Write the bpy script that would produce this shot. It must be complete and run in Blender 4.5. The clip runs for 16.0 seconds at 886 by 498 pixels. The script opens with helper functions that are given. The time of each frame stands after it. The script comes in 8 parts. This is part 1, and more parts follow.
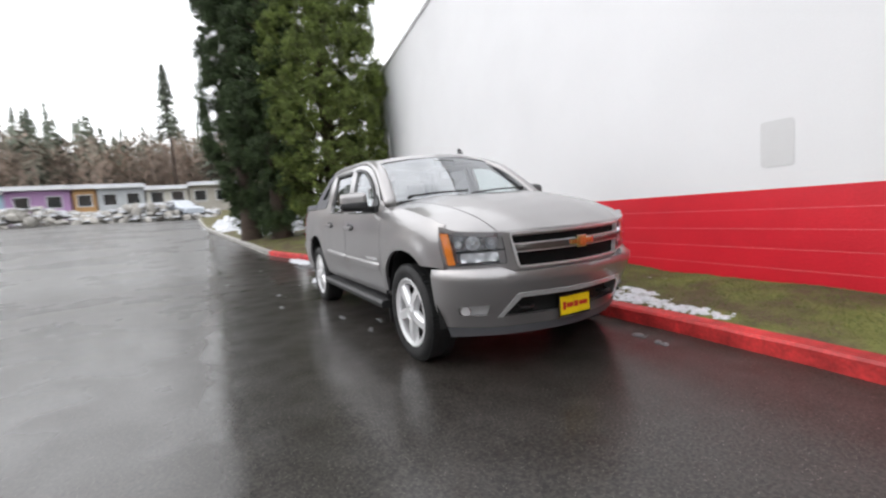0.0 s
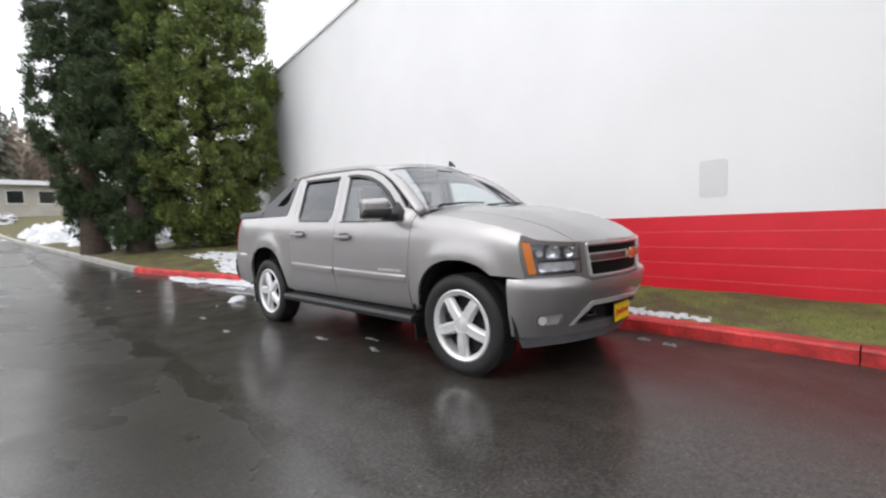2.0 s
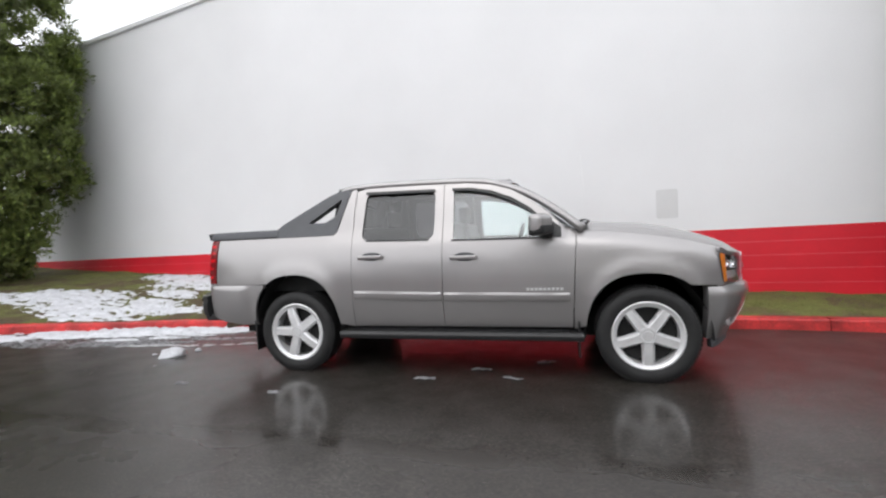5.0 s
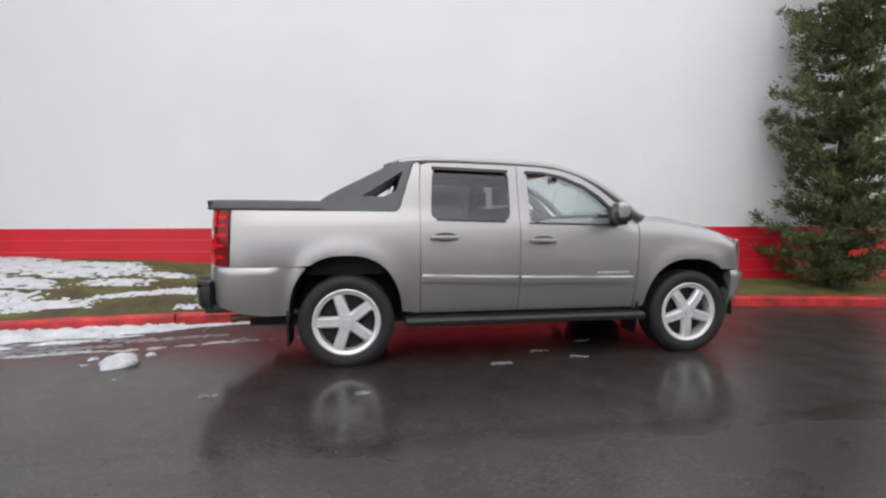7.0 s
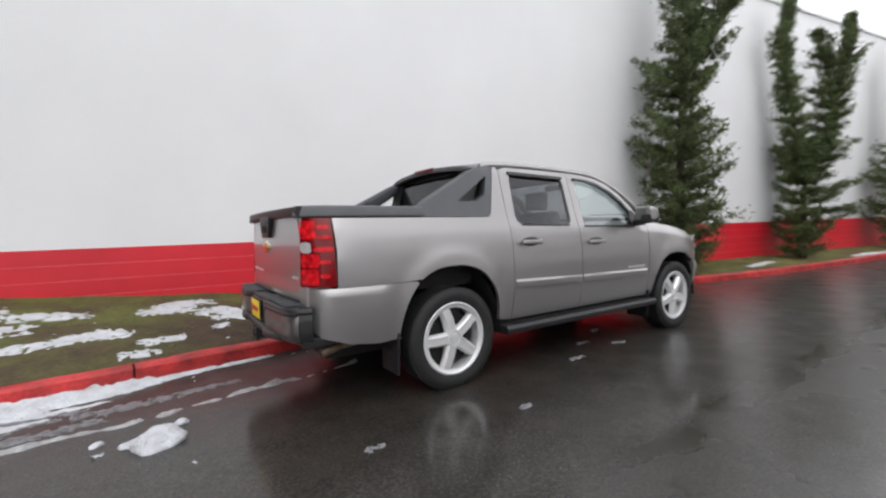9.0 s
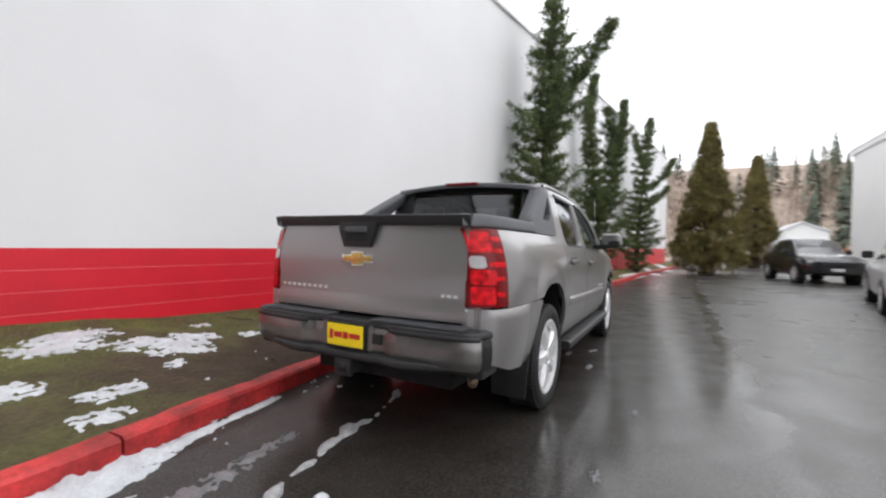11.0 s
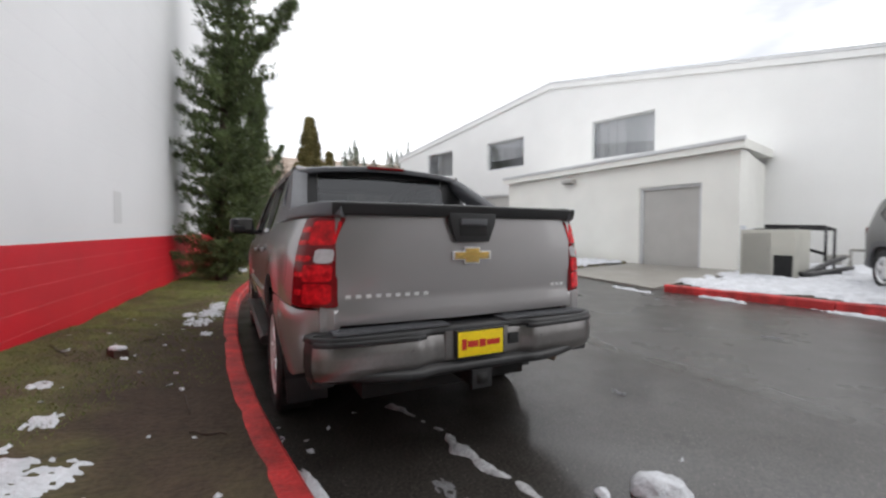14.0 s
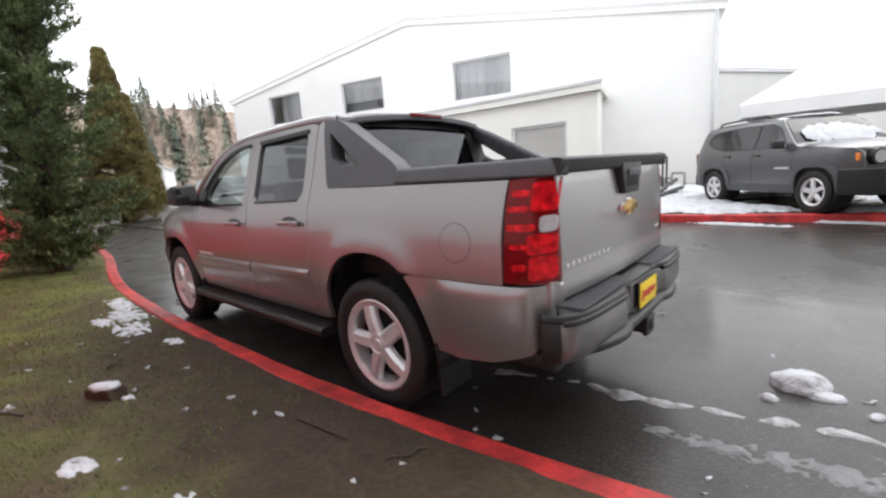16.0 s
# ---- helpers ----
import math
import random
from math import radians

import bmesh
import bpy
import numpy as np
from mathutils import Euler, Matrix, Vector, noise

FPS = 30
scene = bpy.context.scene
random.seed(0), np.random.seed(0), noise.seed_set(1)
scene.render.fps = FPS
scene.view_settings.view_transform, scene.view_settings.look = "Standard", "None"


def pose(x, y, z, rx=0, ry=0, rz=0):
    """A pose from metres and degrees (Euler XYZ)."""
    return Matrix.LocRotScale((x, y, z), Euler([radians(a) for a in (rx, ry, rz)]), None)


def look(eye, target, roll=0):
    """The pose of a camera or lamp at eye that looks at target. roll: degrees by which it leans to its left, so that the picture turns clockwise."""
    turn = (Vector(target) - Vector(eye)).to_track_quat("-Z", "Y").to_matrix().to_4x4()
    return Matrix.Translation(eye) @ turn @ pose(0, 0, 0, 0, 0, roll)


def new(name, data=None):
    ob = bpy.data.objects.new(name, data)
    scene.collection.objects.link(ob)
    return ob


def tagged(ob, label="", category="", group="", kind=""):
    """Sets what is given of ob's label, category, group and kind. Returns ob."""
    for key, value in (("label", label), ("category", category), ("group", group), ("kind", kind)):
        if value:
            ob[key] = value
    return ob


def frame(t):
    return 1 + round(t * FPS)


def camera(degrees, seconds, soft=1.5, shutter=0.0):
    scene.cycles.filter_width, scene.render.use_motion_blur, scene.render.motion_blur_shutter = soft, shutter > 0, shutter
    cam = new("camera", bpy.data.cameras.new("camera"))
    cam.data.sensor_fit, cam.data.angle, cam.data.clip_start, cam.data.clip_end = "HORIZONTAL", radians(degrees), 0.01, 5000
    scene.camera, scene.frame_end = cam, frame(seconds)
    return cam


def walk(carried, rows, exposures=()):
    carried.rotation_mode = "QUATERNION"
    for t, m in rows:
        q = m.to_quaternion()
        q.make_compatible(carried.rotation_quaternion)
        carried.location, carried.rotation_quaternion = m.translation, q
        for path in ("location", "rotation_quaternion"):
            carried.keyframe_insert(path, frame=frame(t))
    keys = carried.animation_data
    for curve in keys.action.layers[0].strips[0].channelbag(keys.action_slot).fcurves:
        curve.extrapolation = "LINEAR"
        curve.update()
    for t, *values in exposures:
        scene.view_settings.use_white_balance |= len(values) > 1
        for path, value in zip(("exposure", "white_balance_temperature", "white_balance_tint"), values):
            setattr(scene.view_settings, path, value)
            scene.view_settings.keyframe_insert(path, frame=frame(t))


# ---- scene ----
cam = camera(91.5, 16.0, soft=2.3, shutter=0.5)
PATH = [
    (0, (4.944, -2.373, 1.252), (3.186, -1.439, 1.064), -4.4),
    (0.5, (4.631, -2.758, 1.252), (3.035, -1.566, 1.086), -4.4),
    (1, (4.406, -2.999, 1.254), (2.895, -1.692, 1.158), -5.1),
    (1.5, (4.191, -3.258, 1.25), (2.745, -1.88, 1.146), -1.8),
    (2, (3.876, -3.545, 1.246), (2.517, -2.083, 1.114), -2.1),
    (2.5, (3.434, -3.772, 1.272), (2.228, -2.185, 1.101), -1.3),
    (3, (2.969, -4.044, 1.288), (1.922, -2.346, 1.146), -3.0),
    (3.5, (2.457, -4.29, 1.302), (1.527, -2.526, 1.149), -1.4),
    (4, (1.945, -4.538, 1.31), (1.183, -2.691, 1.212), -3.3),
    (4.2, (1.754, -4.663, 1.337), (1.039, -2.797, 1.249), -2.9),
    (6.3, (-0.61, -4.901, 1.299), (-0.537, -2.906, 1.194), -1.1),
    (6.5, (-0.842, -4.863, 1.29), (-0.667, -2.874, 1.17), 0.2),
    (7, (-1.423, -4.756, 1.285), (-1.103, -2.786, 1.156), 0.3),
    (7.5, (-2.023, -4.571, 1.264), (-1.513, -2.643, 1.119), -0.6),
    (8, (-2.626, -4.362, 1.266), (-1.915, -2.498, 1.11), -2.4),
    (8.5, (-3.126, -4.058, 1.27), (-2.185, -2.295, 1.181), -1.7),
    (9, (-3.612, -3.755, 1.271), (-2.496, -2.098, 1.18), -1.4),
    (9.5, (-4.029, -3.371, 1.264), (-2.664, -1.91, 1.204), 0.3),
    (9.7, (-4.196, -3.185, 1.262), (-2.801, -1.752, 1.239), 0.9),
    (12, (-5.428, -0.784, 1.26), (-3.456, -0.453, 1.194), -0.3),
    (12.5, (-5.476, -0.24, 1.241), (-3.476, -0.202, 1.202), -1.2),
    (13, (-5.395, 0.322, 1.256), (-3.412, 0.063, 1.274), 0.4),
    (13.5, (-5.28, 0.848, 1.297), (-3.385, 0.209, 1.289), 0.8),
    (14, (-5.012, 1.281, 1.29), (-3.224, 0.387, 1.216), 0.2),
    (14.5, (-4.766, 1.707, 1.304), (-3.134, 0.566, 1.113), 1.1),
    (15, (-4.403, 2.04, 1.319), (-2.884, 0.758, 1.096), 0.1),
    (15.5, (-4.019, 2.376, 1.374), (-2.634, 0.975, 1.03), -1.4),
    (16, (-3.667, 2.566, 1.421), (-2.354, 1.098, 1.072), -4.0),
]
walk(cam, [(t, look(eye, target, roll)) for t, eye, target, roll in PATH], [(0, 0.32), (4.2, 0.24), (6.3, 0.02), (9.7, 0.0), (12, 0.16), (13, 0.14), (14, -0.08), (15, 0.0), (16, 0.38)])

# ---------------------------------------------------------------- sky and sun
world = bpy.data.worlds.new("overcast_sky")
scene.world = world
world.use_nodes = True
wn, wl = world.node_tree.nodes, world.node_tree.links
wn.clear()
w_out = wn.new("ShaderNodeOutputWorld")
w_bg = wn.new("ShaderNodeBackground")
w_sky = wn.new("ShaderNodeTexSky")
w_sky.sky_type = "NISHITA"
w_sky.sun_disc = False
w_sky.sun_elevation, w_sky.sun_rotation = radians(48), radians(200)
w_sky.air_density, w_sky.dust_density = 1.0, 2.0
w_dim = wn.new("ShaderNodeVectorMath")
w_dim.operation = "SCALE"
w_dim.inputs["Scale"].default_value = 0.10
w_co = wn.new("ShaderNodeTexCoord")
w_map = wn.new("ShaderNodeMapping")
w_map.inputs["Scale"].default_value = (1.6, 1.6, 4.0)
w_noise = wn.new("ShaderNodeTexNoise")
w_noise.inputs["Scale"].default_value = 1.3
w_noise.inputs["Detail"].default_value = 6
w_ramp = wn.new("ShaderNodeValToRGB")
w_ramp.color_ramp.elements[0].position, w_ramp.color_ramp.elements[0].color = 0.33, (0.50, 0.515, 0.545, 1)
w_ramp.color_ramp.elements[1].position, w_ramp.color_ramp.elements[1].color = 0.50, (0.99, 1.0, 1.03, 1)
w_cloud = wn.new("ShaderNodeVectorMath")
w_cloud.operation = "SCALE"
w_cloud.inputs["Scale"].default_value = 1.98
w_mix = wn.new("ShaderNodeMix")
w_mix.data_type = "RGBA"
w_mix.inputs["Factor"].default_value = 0.92
wl.new(w_co.outputs["Generated"], w_map.inputs["Vector"])
wl.new(w_map.outputs["Vector"], w_noise.inputs["Vector"])
wl.new(w_noise.outputs["Fac"], w_ramp.inputs["Fac"])
wl.new(w_ramp.outputs["Color"], w_cloud.inputs[0])
wl.new(w_sky.outputs["Color"], w_dim.inputs[0])
wl.new(w_dim.outputs["Vector"], w_mix.inputs["A"])
wl.new(w_cloud.outputs["Vector"], w_mix.inputs["B"])
wl.new(w_mix.outputs["Result"], w_bg.inputs["Color"])
w_bg.inputs["Strength"].default_value = 1.0
wl.new(w_bg.outputs["Background"], w_out.inputs["Surface"])

sun_data = bpy.data.lights.new("sun", "SUN")
sun_data.energy, sun_data.angle, sun_data.color = 0.5, radians(40), (1.0, 0.97, 0.93)
sun = new("sun", sun_data)
sun.matrix_world = look((-6.0, -20.0, 24.0), (0, 0, 0))


# ---------------------------------------------------------------- materials
def material(name, color, rough=0.6, metal=0.0, var=0.12, scale=6.0, bump=0.0, bump_scale=60.0, spec=0.5, coat=0.0,
             fine=0.06, rough_var=0.0, emit=None, space="Object", island=0.0, obj_var=0.0):
    """Principled surface with variation at two scales, optional bump, and per-object or per-island change."""
    m = bpy.data.materials.new(name)
    m.use_nodes = True
    nt = m.node_tree
    b = nt.nodes["Principled BSDF"]
    b.inputs["Metallic"].default_value = metal
    b.inputs["Roughness"].default_value = rough
    b.inputs["Specular IOR Level"].default_value = spec
    b.inputs["Coat Weight"].default_value = coat
    b.inputs["Coat Roughness"].default_value = 0.10
    co = nt.nodes.new("ShaderNodeTexCoord")
    src = co.outputs["Object"]
    if space == "World":
        g = nt.nodes.new("ShaderNodeNewGeometry")
        src = g.outputs["Position"]
    n1 = nt.nodes.new("ShaderNodeTexNoise")
    n1.inputs["Scale"].default_value, n1.inputs["Detail"].default_value = scale, 4
    n2 = nt.nodes.new("ShaderNodeTexNoise")
    n2.inputs["Scale"].default_value, n2.inputs["Detail"].default_value = bump_scale, 3
    nt.links.new(src, n1.inputs["Vector"])
    nt.links.new(src, n2.inputs["Vector"])
    f1 = nt.nodes.new("ShaderNodeMapRange")
    f1.inputs["From Min"].default_value, f1.inputs["From Max"].default_value = 0.3, 0.7
    f1.inputs["To Min"].default_value, f1.inputs["To Max"].default_value = 1 - var, 1 + var
    f2 = nt.nodes.new("ShaderNodeMapRange")
    f2.inputs["From Min"].default_value, f2.inputs["From Max"].default_value = 0.3, 0.7
    f2.inputs["To Min"].default_value, f2.inputs["To Max"].default_value = 1 - fine, 1 + fine
    nt.links.new(n1.outputs["Fac"], f1.inputs["Value"])
    nt.links.new(n2.outputs["Fac"], f2.inputs["Value"])
    mul = nt.nodes.new("ShaderNodeMath")
    mul.operation = "MULTIPLY"
    nt.links.new(f1.outputs["Result"], mul.inputs[0])
    nt.links.new(f2.outputs["Result"], mul.inputs[1])
    last = mul.outputs["Value"]
    if obj_var or island:
        if obj_var:
            oi = nt.nodes.new("ShaderNodeObjectInfo")
            rnd = oi.outputs["Random"]
        else:
            gi = nt.nodes.new("ShaderNodeNewGeometry")
            rnd = gi.outputs["Random Per Island"]
        amount = obj_var or island
        f3 = nt.nodes.new("ShaderNodeMapRange")
        f3.inputs["To Min"].default_value, f3.inputs["To Max"].default_value = 1 - amount, 1 + amount
        nt.links.new(rnd, f3.inputs["Value"])
        mul2 = nt.nodes.new("ShaderNodeMath")
        mul2.operation = "MULTIPLY"
        nt.links.new(last, mul2.inputs[0])
        nt.links.new(f3.outputs["Result"], mul2.inputs[1])
        last = mul2.outputs["Value"]
    sc = nt.nodes.new("ShaderNodeVectorMath")
    sc.operation = "SCALE"
    sc.inputs[0].default_value = color
    nt.links.new(last, sc.inputs["Scale"])
    nt.links.new(sc.outputs["Vector"], b.inputs["Base Color"])
    if rough_var:
        fr = nt.nodes.new("ShaderNodeMapRange")
        fr.inputs["From Min"].default_value, fr.inputs["From Max"].default_value = 0.3, 0.7
        fr.inputs["To Min"].default_value = max(0.02, rough - rough_var)
        fr.inputs["To Max"].default_value = min(1.0, rough + rough_var)
        nt.links.new(n1.outputs["Fac"], fr.inputs["Value"])
        nt.links.new(fr.outputs["Result"], b.inputs["Roughness"])
    if bump:
        bp = nt.nodes.new("ShaderNodeBump")
        bp.inputs["Strength"].default_value, bp.inputs["Distance"].default_value = 1.0, bump
        nt.links.new(n2.outputs["Fac"], bp.inputs["Height"])
        nt.links.new(bp.outputs["Normal"], b.inputs["Normal"])
    if emit:
        b.inputs["Emission Color"].default_value = (*emit[0], 1)
        b.inputs["Emission Strength"].default_value = emit[1]
    return m


def glass_material(name, tint, rough=0.02, f0=0.045, film=(0.95, 0.97, 1.0)):
    """Thin pane: tinted light passes straight on, with a glossy film that grows towards grazing."""
    m = bpy.data.materials.new(name)
    m.use_nodes = True
    nt = m.node_tree
    nt.nodes.remove(nt.nodes["Principled BSDF"])
    out = nt.nodes["Material Output"]
    tr = nt.nodes.new("ShaderNodeBsdfTransparent")
    tr.inputs["Color"].default_value = (*tint, 1)
    gl = nt.nodes.new("ShaderNodeBsdfGlossy")
    gl.inputs["Roughness"].default_value = rough
    gl.inputs["Color"].default_value = (*film, 1)
    lw = nt.nodes.new("ShaderNodeLayerWeight")
    lw.inputs["Blend"].default_value = 0.5
    pw = nt.nodes.new("ShaderNodeMath")
    pw.operation = "POWER"
    pw.inputs[1].default_value = 4.0
    nt.links.new(lw.outputs["Facing"], pw.inputs[0])
    mr = nt.nodes.new("ShaderNodeMapRange")
    mr.inputs["To Min"].default_value, mr.inputs["To Max"].default_value = f0, 0.95
    nt.links.new(pw.outputs["Value"], mr.inputs["Value"])
    mx = nt.nodes.new("ShaderNodeMixShader")
    nt.links.new(mr.outputs["Result"], mx.inputs["Fac"])
    nt.links.new(tr.outputs["BSDF"], mx.inputs[1])
    nt.links.new(gl.outputs["BSDF"], mx.inputs[2])
    nt.links.new(mx.outputs["Shader"], out.inputs["Surface"])
    return m


def two_tone(name, a, b, scale, lo, hi, rough=0.9, bump=0.0, bump_scale=90.0, third=None, third_scale=0.5, third_lo=0.5, third_hi=0.6):
    """Ground-like surface: colours a and b by noise, and a third one in larger patches; world-sized."""
    m = material(name, (1, 1, 1), rough=rough, var=0.18, scale=scale * 2.3, bump=bump, bump_scale=bump_scale, fine=0.22, space="World")
    nt = m.node_tree
    bs = nt.nodes["Principled BSDF"]
    base = bs.inputs["Base Color"].links[0].from_node
    geo = nt.nodes.new("ShaderNodeNewGeometry")
    n = nt.nodes.new("ShaderNodeTexNoise")
    n.inputs["Scale"].default_value, n.inputs["Detail"].default_value = scale, 5
    nt.links.new(geo.outputs["Position"], n.inputs["Vector"])
    r = nt.nodes.new("ShaderNodeValToRGB")
    r.color_ramp.elements[0].position, r.color_ramp.elements[0].color = lo, (*a, 1)
    r.color_ramp.elements[1].position, r.color_ramp.elements[1].color = hi, (*b, 1)
    nt.links.new(n.outputs["Fac"], r.inputs["Fac"])
    col = r.outputs["Color"]
    if third:
        n3 = nt.nodes.new("ShaderNodeTexNoise")
        n3.inputs["Scale"].default_value, n3.inputs["Detail"].default_value = third_scale, 6
        nt.links.new(geo.outputs["Position"], n3.inputs["Vector"])
        r3 = nt.nodes.new("ShaderNodeMapRange")
        r3.inputs["From Min"].default_value, r3.inputs["From Max"].default_value = third_lo, third_hi
        nt.links.new(n3.outputs["Fac"], r3.inputs["Value"])
        mx = nt.nodes.new("ShaderNodeMix")
        mx.data_type = "RGBA"
        mx.inputs["B"].default_value = (*third, 1)
        nt.links.new(r3.outputs["Result"], mx.inputs["Factor"])
        nt.links.new(col, mx.inputs["A"])
        col = mx.outputs["Result"]
    nt.links.new(col, base.inputs[0])
    return m


def asphalt_material():
    """Wet asphalt: dark binder with small pale chips under a thin water film; the paving beyond the seam is smoother."""
    m = bpy.data.materials.new("wet_asphalt")
    m.use_nodes = True
    nt = m.node_tree
    b = nt.nodes["Principled BSDF"]
    geo = nt.nodes.new("ShaderNodeNewGeometry")

    def tex(kind, scale, detail=4):
        n = nt.nodes.new(kind)
        n.inputs["Scale"].default_value = scale
        if "Detail" in n.inputs:
            n.inputs["Detail"].default_value = detail
        nt.links.new(geo.outputs["Position"], n.inputs["Vector"])
        return n

    def remap(socket, a, z, lo, hi):
        r = nt.nodes.new("ShaderNodeMapRange")
        for key, value in (("From Min", a), ("From Max", z), ("To Min", lo), ("To Max", hi)):
            r.inputs[key].default_value = value
        nt.links.new(socket, r.inputs["Value"])
        return r.outputs["Result"]

    def calc(op, p, q):
        n = nt.nodes.new("ShaderNodeMath")
        n.operation = op
        for k, value in enumerate((p, q)):
            if isinstance(value, float):
                n.inputs[k].default_value = value
            else:
                nt.links.new(value, n.inputs[k])
        return n.outputs["Value"]

    xyz = nt.nodes.new("ShaderNodeSeparateXYZ")
    nt.links.new(geo.outputs["Position"], xyz.inputs["Vector"])
    bend = calc("MAXIMUM", calc("MULTIPLY", calc("SUBTRACT", xyz.outputs["X"], 2.8), -0.165), calc("MULTIPLY", calc("ADD", xyz.outputs["X"], 1.0), 0.07))
    bend = calc("MINIMUM", bend, 0.0)
    # the wet joint between the two pavings: a ragged band without chips
    ragged = tex("ShaderNodeTexNoise", 1.7, 6)
    across = calc("ADD", calc("ADD", calc("SUBTRACT", xyz.outputs["Y"], bend), 2.44), calc("MULTIPLY", calc("SUBTRACT", ragged.outputs["Fac"], 0.5), 0.55))
    beyond = remap(across, -0.16, 0.06, 1.0, 0.0)
    off = calc("ABSOLUTE", across, 0.0)
    joint = calc("MULTIPLY", remap(off, 0.05, 0.17, 1.0, 0.0), remap(ragged.outputs["Fac"], 0.40, 0.56, 0.25, 1.0))
    big, mid, grain, chip = tex("ShaderNodeTexNoise", 0.42, 5), tex("ShaderNodeTexNoise", 2.6, 4), tex("ShaderNodeTexNoise", 60.0, 5), tex("ShaderNodeTexVoronoi", 62.0)
    tone = nt.nodes.new("ShaderNodeValToRGB")
    tone.color_ramp.elements[0].position, tone.color_ramp.elements[0].color = 0.38, (0.009, 0.0079, 0.0069, 1)
    tone.color_ramp.elements[1].position, tone.color_ramp.elements[1].color = 0.66, (0.048, 0.0420, 0.0364, 1)
    nt.links.new(grain.outputs["Fac"], tone.inputs["Fac"])
    chips = nt.nodes.new("ShaderNodeSeparateColor")
    nt.links.new(chip.outputs["Color"], chips.inputs["Color"])
    small = remap(chip.outputs["Distance"], 0.36, 0.62, 1.0, 0.0)
    speck = calc("MULTIPLY", calc("MULTIPLY", remap(chips.outputs["Red"], 0.60, 0.84, 0.0, 1.0), small), remap(mid.outputs["Fac"], 0.3, 0.6, 0.55, 1.0))
    # a few larger pale stones among the chips, wet glint put into their colour
    stone = tex("ShaderNodeTexVoronoi", 27.0)
    stones = nt.nodes.new("ShaderNodeSeparateColor")
    nt.links.new(stone.outputs["Color"], stones.inputs["Color"])
    speck = calc("MAXIMUM", calc("MULTIPLY", speck, 0.6), calc("MULTIPLY", remap(stones.outputs["Green"], 0.74, 0.86, 0.0, 1.0), remap(stone.outputs["Distance"], 0.22, 0.40, 1.0, 0.0)))
    mx = nt.nodes.new("ShaderNodeMix")
    mx.data_type = "RGBA"
    mx.inputs["B"].default_value = (0.52, 0.48, 0.43, 1)
    nt.links.new(calc("MULTIPLY", speck, calc("SUBTRACT", 1.0, calc("MULTIPLY", joint, 0.8))), mx.inputs["Factor"])
    nt.links.new(tone.outputs["Color"], mx.inputs["A"])
    nt.links.new(mx.outputs["Result"], b.inputs["Base Color"])
    rough = calc("ADD", remap(big.outputs["Fac"], 0.38, 0.62, 0.10, 0.21), remap(mid.outputs["Fac"], 0.3, 0.7, -0.015, 0.03))
    rough = calc("ADD", rough, calc("MULTIPLY", beyond, 0.13))
    nt.links.new(rough, b.inputs["Roughness"])
    nt.links.new(calc("MULTIPLY", calc("ADD", calc("MULTIPLY", beyond, 0.45), 0.52), remap(xyz.outputs["Y"], -1.1, 0.4, 1.0, 0.3)), b.inputs["Specular IOR Level"])
    bp = nt.nodes.new("ShaderNodeBump")
    bp.inputs["Strength"].default_value, bp.inputs["Distance"].default_value = 0.6, 0.0010
    nt.links.new(calc("ADD", calc("MULTIPLY", grain.outputs["Fac"], 0.45), calc("MULTIPLY", speck, 0.8)), bp.inputs["Height"])
    nt.links.new(bp.outputs["Normal"], b.inputs["Normal"])
    # chips that stand clear of the water film scatter the light widely
    dull = nt.nodes.new("ShaderNodeBsdfPrincipled")
    dull.inputs["Roughness"].default_value = 0.44
    dull.inputs["Specular IOR Level"].default_value = 0.75
    nt.links.new(mx.outputs["Result"], dull.inputs["Base Color"])
    nt.links.new(bp.outputs["Normal"], dull.inputs["Normal"])
    b.inputs["IOR"].default_value = 1.60
    both = nt.nodes.new("ShaderNodeMixShader")
    nt.links.new(calc("MULTIPLY", remap(mid.outputs["Fac"], 0.3, 0.7, 0.34, 0.62), calc("MULTIPLY", calc("ADD", 1.0, calc("MULTIPLY", beyond, 0.10)), calc("SUBTRACT", 1.0, calc("MULTIPLY", joint, 0.9)))), both.inputs["Fac"])
    nt.links.new(b.outputs["BSDF"], both.inputs[1])
    nt.links.new(dull.outputs["BSDF"], both.inputs[2])
    nt.links.new(both.outputs["Shader"], nt.nodes["Material Output"].inputs["Surface"])
    return m


